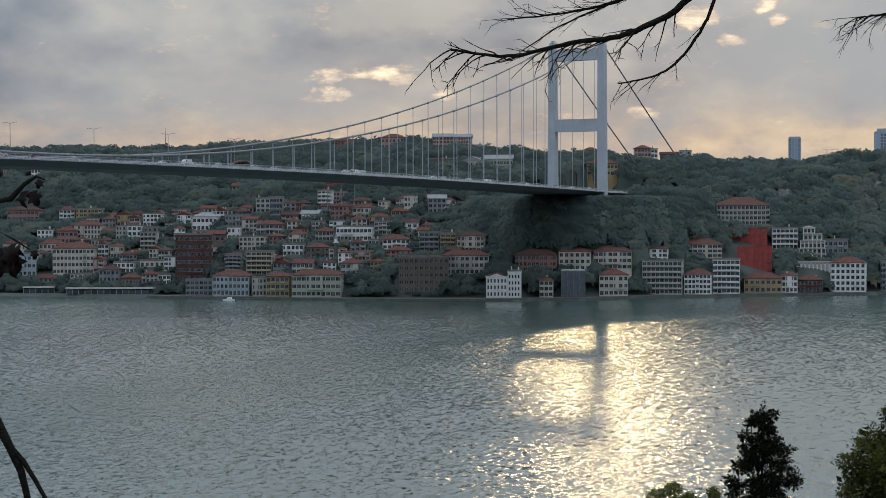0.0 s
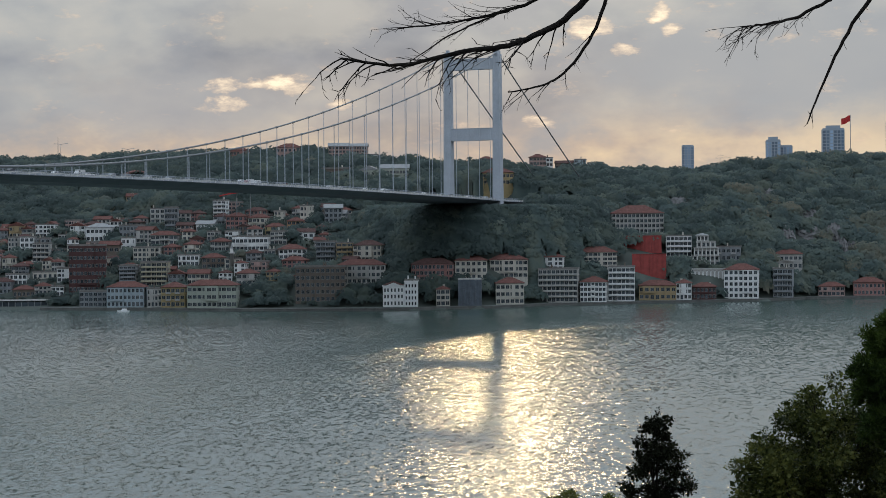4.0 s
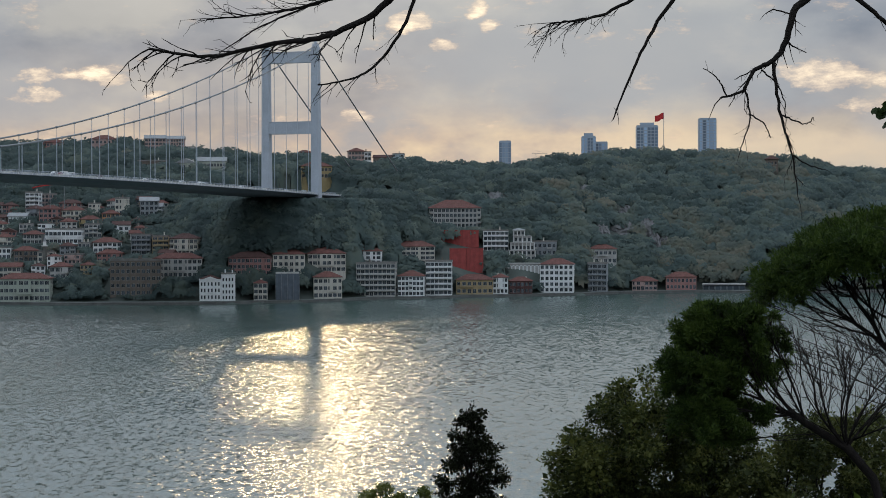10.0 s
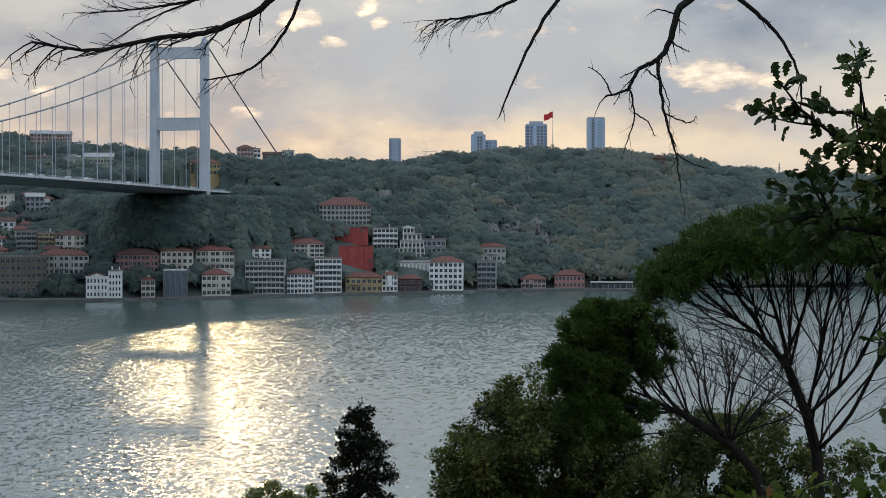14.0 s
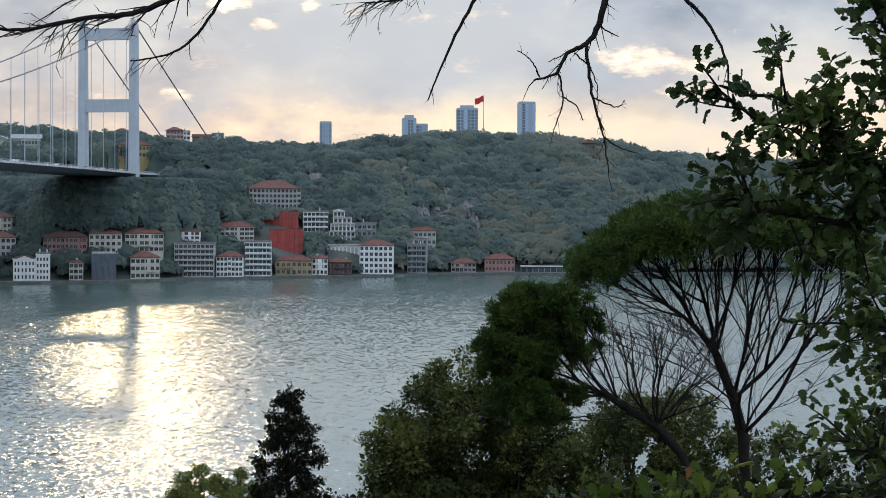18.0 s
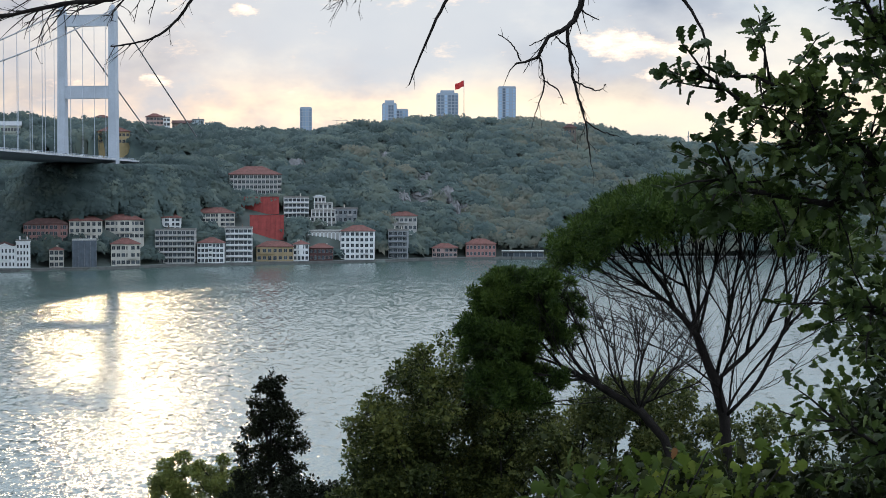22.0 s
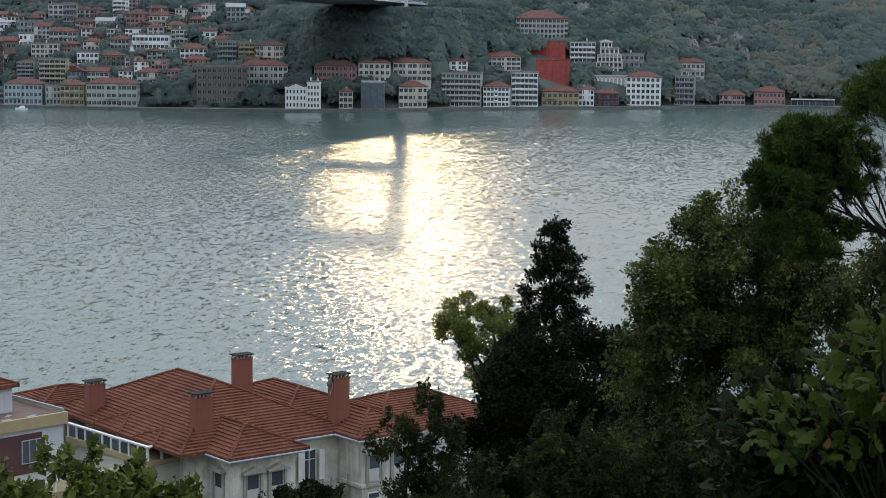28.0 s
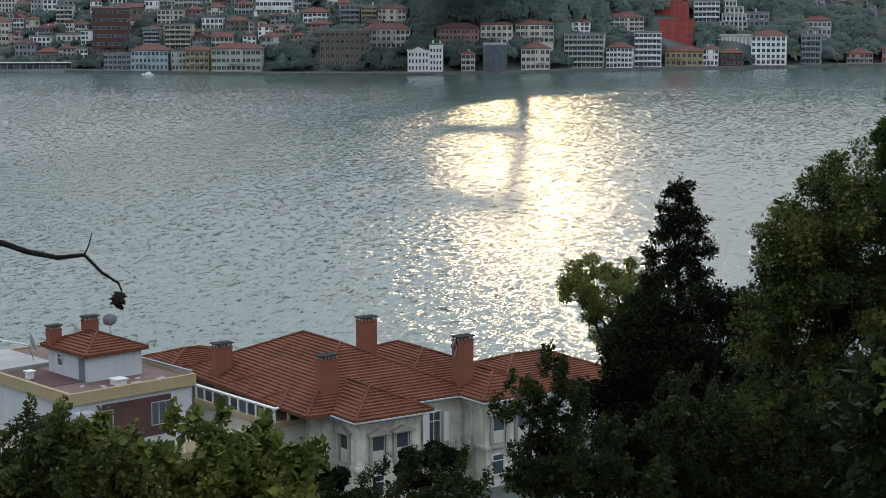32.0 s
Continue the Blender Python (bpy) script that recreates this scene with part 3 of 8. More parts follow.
PAINTS = [weathered("car_paint", c, 0.3, 1.0, 0.03, bump=0.0) for c in ((0.75, 0.76, 0.77), (0.10, 0.10, 0.11), (0.42, 0.44, 0.46), (0.30, 0.05, 0.04))]
rng = random.Random(5)
fleet = [build_vehicle("car", PAINTS[0], "white passenger car driving on the bridge deck"), build_vehicle("car", PAINTS[1], "black passenger car driving on the bridge deck"),
         build_vehicle("car", PAINTS[2], "silver passenger car driving on the bridge deck"), build_vehicle("van", PAINTS[0], "white delivery van driving on the bridge deck"),
         build_vehicle("car", PAINTS[3], "dark red passenger car driving on the bridge deck")]
used = set()
y = 8.0
while y > -690:
    lane = rng.choice((4.0, 7.6, 11.2, 13.6, -4.0, -8.0, -12.0))
    k = rng.choice((0, 0, 0, 2, 2, 1, 1, 3, 4))
    m = BRIDGE @ pose(lane, y, road_z(y) + 0.07, 0, 0, 180 if lane > 0 else 0)
    if k in used:
        copy_thing(fleet[k], m)
    else:
        fleet[k].matrix_basis = m
        used.add(k)
    y -= rng.uniform(5.5, 19)


# ---- houses on the far bank ----
WINDOW_DATA = {}


def window_data(w, h, style="plain"):
    """A framed window towards -y: frame, sill and recessed panes in one connected mesh, shared between alike windows."""
    key = (round(w * 5), round(h * 5), style)
    if key not in WINDOW_DATA:
        w, h = key[0] / 5, key[1] / 5
        f, n = (0.10 if style != "plain" else 0.07), max(1, round(w / 0.85))
        cols = [-w / 2 - f]
        for k in range(n):
            a, b = -w / 2 + w * k / n, -w / 2 + w * (k + 1) / n
            cols += [a + (0.035 if k else 0), b - (0.035 if k < n - 1 else 0)]
        cols += [w / 2 + f]
        rows = [-f, 0.0, h * 0.68, h * 0.68 + 0.06, h, h + f] if style == "cross" else [-f, 0.0, h, h + f]
        bm = bmesh.new()
        grid = [[bm.verts.new((x, -0.10, z)) for x in cols] for z in rows]
        back = {}
        for j in range(len(rows) - 1):
            for i in range(len(cols) - 1):
                q = (grid[j][i], grid[j][i + 1], grid[j + 1][i + 1], grid[j + 1][i])
                if i % 2 == 1 and j % 2 == 1:
                    deep = [bm.verts.new((v.co.x, -0.005, v.co.z)) for v in q]
                    bm.faces.new(deep).material_index = 1
                    for k in range(4):
                        bm.faces.new((q[k], q[(k + 1) % 4], deep[(k + 1) % 4], deep[k]))
                else:
                    bm.faces.new(q)
        rim = [grid[0][i] for i in range(len(cols))] + [grid[j][-1] for j in range(1, len(rows))] + [grid[-1][i] for i in range(len(cols) - 2, -1, -1)] + [grid[j][0] for j in range(len(rows) - 2, 0, -1)]
        foot = [bm.verts.new((v.co.x, 0.06, v.co.z)) for v in rim]
        for k in range(len(rim)):
            bm.faces.new((rim[k], foot[k], foot[(k + 1) % len(rim)], rim[(k + 1) % len(rim)]))
        WINDOW_DATA[key] = to_mesh("window", bm, MAT["far_frame" if style == "plain" else "frame"], MAT["glass"])
    return WINDOW_DATA[key]


def loft(bm, rings, mat=0):
    """Stacked rectangles (x0, x1, y0, y1, z) joined into one closed body."""
    loops = [[bm.verts.new(p) for p in ((a, c, z), (b, c, z), (b, d, z), (a, d, z))] for a, b, c, d, z in rings]
    for p, q in zip(loops, loops[1:]):
        for k in range(4):
            bm.faces.new((p[k], p[(k + 1) % 4], q[(k + 1) % 4], q[k])).material_index = mat
    bm.faces.new(loops[0][::-1]).material_index = mat
    bm.faces.new(loops[-1]).material_index = mat


def roof_mesh(w, d, kind, over=0.7, rise=None):
    bm = bmesh.new()
    a, b = w / 2 + over, d / 2 + over
    t = 0.25
    if kind == "f":
        o = 0.25
        loft(bm, [(-w / 2 - o, w / 2 + o, -d / 2 - o, d / 2 + o, 0), (-w / 2 - o, w / 2 + o, -d / 2 - o, d / 2 + o, 0.95), (-w / 2, w / 2, -d / 2, d / 2, 0.95), (-w / 2, w / 2, -d / 2, d / 2, 0.3)])
        return bm
    rise = rise or min(a, b) * 0.42
    base = [bm.verts.new(p) for p in ((-a, -b, 0), (a, -b, 0), (a, b, 0), (-a, b, 0))]
    edge = [bm.verts.new((v.co.x, v.co.y, t)) for v in base]
    if kind == "g":
        if w > d:
            tops = [bm.verts.new((-a, 0, rise + t)), bm.verts.new((a, 0, rise + t))]
        else:
            tops = [bm.verts.new((0, -b, rise + t)), bm.verts.new((0, b, rise + t))]
    elif w > d:
        tops = [bm.verts.new((-a + b * 0.95, 0, rise + t)), bm.verts.new((a - b * 0.95, 0, rise + t))]
    else:
        tops = [bm.verts.new((0, -b + a * 0.95, rise + t)), bm.verts.new((0, b - a * 0.95, rise + t))]
    if w > d:
        slopes = ((0, 1, tops[1], tops[0]), (1, 2, tops[1]), (2, 3, tops[0], tops[1]), (3, 0, tops[0]))
    else:
        slopes = ((0, 1, tops[0]), (1, 2, tops[1], tops[0]), (2, 3, tops[1]), (3, 0, tops[0], tops[1]))
    for i, j, *rest in slopes:
        bm.faces.new((edge[i], edge[j], *rest))
    bm.faces.new(base[::-1])
    for k in range(4):
        bm.faces.new((base[k], base[(k + 1) % 4], edge[(k + 1) % 4], edge[k]))
    return bm


COLOUR_WORDS = {"white": "white rendered", "cream": "cream rendered", "stone": "pale stone-grey", "grey": "grey rendered", "blue": "pale blue rendered", "green": "pale green rendered",
                "yellow": "yellow rendered", "yellowish": "straw-coloured", "ochre": "ochre timber-clad", "orange": "orange rendered", "pink": "pink rendered", "rose": "dusty red rendered", "maroon": "dark maroon brick", "brown": "weathered brown"}
ROOF_WORDS = {"red": "red tiled roof", "maroon": "maroon tiled roof", "grey": "grey sheet roof", "flat": "flat roof"}
FOOTPRINTS = []


def building(name, x, y, z, w, d, h, storeys, roof, wall, cover, turn, category):
    r = random.Random(int(x * 13 + y * 7))
    where = "on the waterfront" if z < 2 else "on the hillside"
    count = {1: "one-storey", 2: "two-storey", 3: "three-storey", 4: "four-storey", 5: "five-storey", 6: "six-storey"}[storeys]
    root = thing(name, pose(x, y, z, 0, 0, turn), f"{count} {COLOUR_WORDS[wall]} {category}, {ROOF_WORDS[cover]}, {where}", category, "buildings on the far bank")
    FOOTPRINTS.append((x, y, w / 2 + 1, d / 2 + 1))
    bm = bmesh.new()
    deep = 3.0 + (0 if z < 2 else d * 0.45)
    sh = h / storeys

    def ring(out, at):
        return (-w / 2 - out, w / 2 + out, -d / 2 - out, d / 2 + out, at)

    rings = [ring(0, -deep)]
    for k in range(1, storeys):
        if r.random() < 0.7:
            rings += [ring(0, k * sh - 0.12), ring(0.12, k * sh - 0.12), ring(0.12, k * sh + 0.1), ring(0, k * sh + 0.1)]
    rings += [ring(0, h - 0.3), ring(0.2, h - 0.3), ring(0.2, h - 0.004)]
    loft(bm, rings)
    part("wall", bm, WALLS[wall], root)
    cap = part("roof", roof_mesh(w, d, roof, 0.7 if w > 8 else 0.45), ROOFS[cover], root, m=pose(0, 0, h))
    for k in range(r.choice((0, 1, 1, 2))):
        cx, cy = r.uniform(-0.3, 0.3) * w, r.uniform(-0.1, 0.3) * d
        part("chimney", boxes((cx - 0.4, cx + 0.4, cy - 0.4, cy + 0.4, 0.2, 2.6), (cx - 0.5, cx + 0.5, cy - 0.5, cy + 0.5, 2.6, 2.8)), WALLS["brown" if r.random() < 0.5 else "cream"], cap)
    bays = max(2, round(w / r.uniform(2.3, 3.1)))
    banded = storeys > 3 and roof == "f" and wall not in ("maroon", "brown")
    ww, wh = w / bays * (0.80 if banded else r.uniform(0.54, 0.80)), min(2.1, sh * 0.60)
    bay = 0.0 if banded or storeys < 2 or r.random() < 0.4 else w * r.uniform(0.26, 0.42)
    bay_at = r.choice((0.0, 0.0, -0.22, 0.22)) * w
    if bay:
        bm = bmesh.new()
        loft(bm, [(bay_at - bay / 2, bay_at + bay / 2, -d / 2 - 1.0, -d / 2 - 0.13, sh - 0.1), (bay_at - bay / 2, bay_at + bay / 2, -d / 2 - 1.0, -d / 2 - 0.13, h - 0.32)])
        part("bay", bm, WALLS[wall], root)
    balcony_rows = not banded and wall not in ("maroon", "brown", "rose") and r.random() < (0.75 if storeys > 3 else 0.5)
    lone = r.randrange(bays)
    for k in range(storeys):
        for i in range(bays):
            px = -w / 2 + w * (i + 0.5) / bays
            tall = k == 0 and r.random() < 0.3
            part("window", window_data(ww, wh * (1.15 if tall else 1)), None, root, m=pose(px, -d / 2 - (1.02 if k and bay and abs(px - bay_at) + ww / 2 < bay / 2 else 0.02), k * sh + sh * (0.26 if not tall else 0.18)))
        if k and banded:
            bm, front, half = bmesh.new(), -d / 2 - 1.4, w / 2 - (0.3 if k % 2 else 0.9)
            loft(bm, [(-half, half, front, -d / 2 - 0.14, k * sh - 0.05), (-half, half, front, -d / 2 - 0.14, k * sh + 0.95), (-half + 0.12, half - 0.12, front + 0.12, -d / 2 - 0.2, k * sh + 0.95), (-half + 0.12, half - 0.12, front + 0.12, -d / 2 - 0.2, k * sh + 0.15)])
            part("balcony", bm, WALLS[wall], root)
        if k and balcony_rows:
            half = w / bays * 0.5
            for i in sorted({lone} if bays < 4 else {lone, bays - 1 - lone}):
                px = -w / 2 + w * (i + 0.5) / bays
                if bay and abs(px - bay_at) < bay / 2 + half:
                    continue
                bm, front = bmesh.new(), -d / 2 - 1.3
                loft(bm, [(px - half, px + half, front, -d / 2 - 0.14, k * sh + 0.12), (px - half, px + half, front, -d / 2 - 0.14, k * sh + 1.15), (px - half + 0.12, px + half - 0.12, front + 0.12, -d / 2 - 0.2, k * sh + 1.15), (px - half + 0.12, px + half - 0.12, front + 0.12, -d / 2 - 0.2, k * sh + 0.3)])
                part("balcony", bm, WALLS[wall] if wall in ("white", "cream", "stone") else MAT["far_frame"], root)
    rows = max(1, round(d / 4.2))
    for side in (-1, 1):
        if (side == 1) == (x > 0):
            continue
        for k in range(storeys):
            for i in range(rows):
                if r.random() < 0.75:
                    part("window", window_data(ww * 0.8, wh), None, root, m=pose(side * (w / 2 + 0.02), -d / 2 + d * (i + 0.5) / rows, k * sh + sh * 0.26, 0, 0, 90 * side))
    return root


def house(*a):
    return building("house", *a, "house")


def hotel(*a):
    return building("hotel", *a, "hotel")


def wooden_house(*a):
    return building("wooden_house", *a, "waterside house")


def apartment_building(*a):
    return building("apartment_building", *a, "apartment block")


def office_building(*a):
    return building("office_building", *a, "office block")


def school_building(*a):
    return building("school_building", *a, "school building")


def warehouse(*a):
    return building("warehouse", *a, "warehouse")


office_building(-371.8, 1066.0, 1.4, 16.0, 12, 9.1, 3, "f", "grey", "flat", 16)
house(-349.3, 1062.5, 1.4, 22.1, 14, 12.0, 3, "h", "blue", "red", 6)
house(-332.0, 1060.5, 1.4, 8.4, 12, 10.8, 3, "f", "stone", "flat", 17)
house(-318.9, 1059.0, 1.4, 13.9, 13, 11.9, 3, "h", "yellow", "red", 6)
house(-293.7, 1054.0, 1.4, 29.0, 14, 13.1, 3, "h", "green", "red", 6)
house(-158.5, 1067.5, 1.4, 7.8, 10, 9.8, 3, "h", "cream", "red", 7)
house(-121.7, 1089.5, 1.4, 16.7, 14, 12.6, 3, "h", "cream", "red", 8)
apartment_building(-94.6, 1118.5, 1.4, 23.6, 16, 20.0, 6, "f", "stone", "flat", 0)
house(-73.5, 1123.0, 1.4, 15.8, 14, 12.1, 4, "h", "white", "red", -2)
apartment_building(-57.2, 1133.5, 1.4, 15.9, 15, 20.7, 6, "f", "white", "flat", 1)
wooden_house(-35.8, 1148.0, 1.4, 22.8, 14, 9.0, 2, "h", "ochre", "red", 2)
house(-19.6, 1151.5, 1.4, 9.5, 11, 10.3, 3, "h", "white", "red", -0)
house(-7.0, 1155.0, 1.4, 14.5, 11, 7.8, 2, "h", "maroon", "red", -0)
hotel(16.2, 1172.0, 1.4, 21.1, 16, 17.9, 5, "h", "white", "red", -4)
apartment_building(42.6, 1184.5, 1.4, 12.0, 13, 18.0, 5, "f", "grey", "flat", -7)
house(46.6, 1221.5, 18.5, 17.6, 13, 9.7, 2, "h", "stone", "red", 5)
house(73.7, 1203.5, 1.4, 16.2, 12, 6.1, 2, "h", "pink", "red", -4)
house(97.9, 1214.0, 1.4, 19.7, 14, 8.4, 2, "h", "rose", "red", -2)
house(-168.9, 1099.5, 14.6, 25.2, 15, 10.9, 3, "h", "rose", "maroon", 1)
house(-146.6, 1104.0, 15.8, 19.2, 14, 11.6, 3, "h", "cream", "red", 7)
house(-125.2, 1113.5, 16.3, 22.8, 15, 11.3, 3, "h", "cream", "red", 10)
house(-100.7, 1137.5, 20.5, 16.0, 13, 8.0, 3, "h", "white", "red", -2)
apartment_building(-74.3, 1162.5, 19.7, 24.2, 15, 11.3, 4, "h", "cream", "red", 9)
apartment_building(-52.2, 1233.0, 42.2, 34.2, 24, 13.4, 4, "h", "stone", "red", 7)
apartment_building(-23.8, 1205.0, 27.0, 16.2, 14, 13.4, 4, "f", "white", "flat", 4)
house(7.1, 1208.0, 24.1, 18.5, 12, 9.0, 2, "f", "grey", "flat", -2)
apartment_building(-232.1, 1068.0, 4.0, 29.3, 18, 20.7, 5, "f", "brown", "flat", 11)
apartment_building(-210.4, 1085.0, 13.9, 28.2, 14, 11.5, 3, "h", "stone", "red", 9)
house(-556.0, 1221.0, 46.5, 22.4, 12, 8.0, 2, "h", "rose", "maroon", 9)
house(-521.0, 1215.5, 45.7, 10.4, 11, 8.7, 3, "h", "white", "red", 15)
house(-504.5, 1216.0, 46.4, 17.9, 12, 8.3, 3, "f", "yellow", "flat", 14)
house(-488.3, 1173.5, 34.3, 20.1, 13, 9.5, 3, "h", "cream", "red", 7)
house(-520.1, 1177.0, 34.2, 10.5, 10, 6.2, 2, "f", "white", "flat", 8)
house(-499.8, 1166.0, 31.3, 13.9, 12, 8.8, 2, "h", "rose", "red", 15)
house(-502.2, 1146.0, 24.1, 16.1, 12, 7.5, 2, "h", "cream", "red", 15)
apartment_building(-472.8, 1113.5, 12.5, 26.2, 15, 16.7, 4, "h", "cream", "red", 15)
house(-459.9, 1132.0, 22.2, 6.9, 10, 9.2, 3, "g", "white", "red", 11)
house(-450.5, 1131.0, 22.2, 8.3, 10, 8.1, 2, "h", "cream", "red", 16)
house(-470.8, 1196.0, 42.5, 9.9, 10, 8.5, 2, "g", "ochre", "red", 15)
house(-449.7, 1195.5, 42.8, 12.4, 11, 8.5, 3, "f", "white", "flat", 8)
house(-423.0, 1184.0, 40.6, 9.4, 10, 9.9, 3, "g", "white", "red", 11)
house(-406.2, 1179.0, 39.8, 16.6, 12, 9.5, 2, "h", "white", "grey", 10)
house(-384.6, 1182.0, 42.4, 16.6, 12, 7.9, 2, "f", "grey", "flat", 13)
house(-460.6, 1165.5, 33.9, 6.8, 9, 9.1, 3, "f", "stone", "flat", 7)
house(-449.3, 1160.5, 32.9, 9.2, 9, 10.2, 3, "f", "white", "flat", 11)
apartment_building(-432.6, 1142.0, 27.2, 10.5, 10, 11.8, 4, "f", "stone", "flat", 9)
apartment_building(-385.6, 1096.0, 9.2, 22.4, 20, 28.8, 6, "f", "maroon", "flat", 17)
house(-384.5, 1135.5, 27.3, 12.5, 11, 10.6, 2, "g", "brown", "red", 9)
house(-377.8, 1152.5, 34.0, 8.5, 9, 8.1, 2, "f", "white", "flat", 12)
house(-357.8, 1131.0, 27.1, 16.6, 12, 9.0, 3, "f", "cream", "flat", 5)
apartment_building(-359.2, 1095.0, 13.4, 10.1, 12, 11.9, 5, "f", "grey", "flat", 11)
apartment_building(-341.1, 1092.5, 12.8, 16.0, 13, 14.6, 5, "f", "yellowish", "flat", 7)
apartment_building(-376.2, 1210.5, 51.5, 9.6, 11, 10.0, 3, "f", "stone", "flat", 17)
apartment_building(-359.5, 1188.5, 46.1, 8.7, 11, 15.9, 4, "f", "grey", "flat", 12)
house(-344.3, 1200.0, 50.6, 9.9, 10, 7.6, 3, "h", "rose", "maroon", 15)
apartment_building(-330.0, 1205.0, 52.9, 8.5, 12, 13.7, 5, "f", "white", "flat", 3)
apartment_building(-324.0, 1220.0, 57.5, 10.1, 10, 8.1, 3, "f", "pink", "flat", 15)
house(-333.7, 1182.0, 46.0, 12.0, 10, 4.9, 1, "g", "white", "grey", 3)
house(-312.4, 1180.5, 46.7, 13.7, 11, 9.0, 3, "h", "rose", "red", 10)
house(-297.0, 1180.5, 47.4, 13.7, 11, 7.4, 2, "h", "cream", "red", 5)
house(-291.5, 1135.5, 33.2, 22.6, 13, 9.3, 2, "f", "white", "flat", 6)
house(-275.8, 1146.0, 37.3, 10.5, 10, 8.3, 3, "f", "stone", "flat", 8)
house(-261.3, 1120.5, 28.4, 17.1, 13, 6.3, 2, "h", "white", "red", 14)
house(-254.6, 1138.5, 35.2, 7.0, 9, 9.3, 3, "f", "white", "flat", 7)
apartment_building(-238.5, 1115.0, 26.8, 11.9, 12, 12.2, 4, "f", "grey", "flat", 7)
apartment_building(-226.4, 1114.0, 27.1, 9.9, 10, 11.1, 4, "f", "ochre", "flat", 6)
house(-211.3, 1113.5, 26.5, 17.0, 13, 10.4, 3, "h", "cream", "maroon", 0)
house(-267.3, 1189.5, 51.1, 7.7, 9, 11.2, 3, "f", "cream", "flat", 2)
house(-249.2, 1188.5, 51.0, 11.6, 11, 9.7, 3, "g", "grey", "grey", 11)
house(-271.6, 1176.0, 46.6, 10.8, 10, 5.9, 2, "h", "orange", "red", 10)
house(-283.1, 1167.0, 43.7, 13.6, 10, 5.1, 2, "h", "yellow", "red", 14)
house(-326.3, 1090.0, 13.6, 10.0, 10, 6.9, 2, "g", "grey", "red", 8)
house(-311.6, 1087.0, 13.7, 13.0, 10, 6.9, 2, "g", "cream", "red", 4)
house(-326.3, 1116.0, 24.2, 13.0, 10, 7.1, 2, "f", "white", "flat", 7)
house(-308.9, 1109.5, 22.9, 14.3, 11, 7.0, 2, "h", "brown", "red", 14)
house(-279.9, 1081.5, 13.3, 12.6, 11, 7.5, 2, "h", "stone", "red", 8)
house(-355.0, 1159.5, 37.3, 17.8, 11, 6.7, 2, "h", "stone", "red", 8)
house(-424.5, 1089.0, 6.3, 13.3, 10, 4.9, 1, "h", "brown", "red", 17)
house(-413.3, 1092.0, 8.3, 10.0, 10, 4.9, 2, "h", "stone", "red", 17)
house(-441.2, 1096.0, 8.1, 12.8, 10, 7.8, 2, "h", "grey", "maroon", 8)
house(-505.3, 1112.0, 10.9, 14.3, 12, 14.6, 3, "f", "blue", "flat", 12)
house(-526.4, 1140.0, 22.0, 14.0, 12, 9.7, 2, "h", "cream", "maroon", 15)
house(-464.0, 1314.5, 72.3, 11.3, 9, 3.4, 1, "h", "rose", "red", 7)
house(-412.2, 1269.5, 65.2, 9.3, 9, 6.1, 2, "g", "ochre", "red", 11)
house(-340.4, 1164.5, 40.2, 8.9, 9, 5.9, 2, "h", "cream", "red", 13)
house(-435.3, 1105.5, 13.5, 12.9, 9, 6.5, 2, "f", "white", "flat", 9)
house(-419.5, 1112.5, 16.9, 15.3, 9, 4.3, 1, "f", "cream", "flat", 17)
house(-462.6, 1195.5, 42.9, 7.0, 9, 5.8, 2, "g", "stone", "red", 8)
house(-255.8, 1105.0, 23.1, 15.2, 10, 4.9, 2, "h", "rose", "red", 6)
house(-246.4, 1190.0, 51.8, 11.3, 10, 5.2, 2, "g", "grey", "grey", 1)
house(-305.0, 1205.0, 54.3, 14.4, 10, 5.3, 2, "h", "rose", "maroon", 4)
house(-311.4, 1137.0, 33.1, 11.8, 10, 6.5, 2, "h", "stone", "red", 3)
house(-284.4, 1115.5, 27.0, 9.2, 9, 5.6, 2, "h", "grey", "maroon", 8)
house(-412.1, 1115.5, 18.3, 8.2, 9, 9.4, 3, "h", "stone", "red", 18)
house(-462.2, 1099.5, 7.8, 13.5, 9, 5.0, 2, "f", "stone", "flat", 14)
apartment_building(-292.0, 1416.0, 100.3, 16.1, 12, 11.1, 4, "g", "pink", "grey", 11)
apartment_building(-313.4, 1606.0, 107.1, 16.2, 12, 12.5, 4, "g", "pink", "grey", 5)
house(-339.3, 1448.0, 103.6, 19.1, 14, 9.1, 2, "h", "pink", "red", 4)
house(-379.2, 1445.0, 102.2, 15.5, 12, 8.2, 2, "h", "rose", "red", 7)
house(-299.9, 1605.0, 105.0, 8.9, 10, 7.0, 2, "f", "white", "flat", 5)
school_building(-245.3, 1300.0, 79.5, 13.5, 14, 9.3, 2, "g", "green", "grey", 1)
school_building(-228.3, 1306.0, 80.3, 20.0, 14, 9.7, 2, "g", "green", "grey", 7)
warehouse(-273.6, 1332.0, 85.5, 25.7, 14, 5.8, 1, "f", "brown", "flat", 2)
house(-152.2, 1292.0, 77.0, 21.4, 14, 8.7, 2, "h", "yellow", "red", 11)
house(-198.9, 1605.0, 100.0, 12.8, 10, 6.9, 2, "h", "maroon", "red", 11)
house(-153.7, 1606.0, 100.5, 14.3, 12, 7.4, 2, "h", "pink", "red", 9)
house(-143.2, 1604.5, 99.5, 5.9, 9, 7.4, 2, "f", "white", "flat", 6)
house(-130.0, 1605.0, 96.4, 15.8, 10, 5.9, 1, "g", "brown", "maroon", -1)
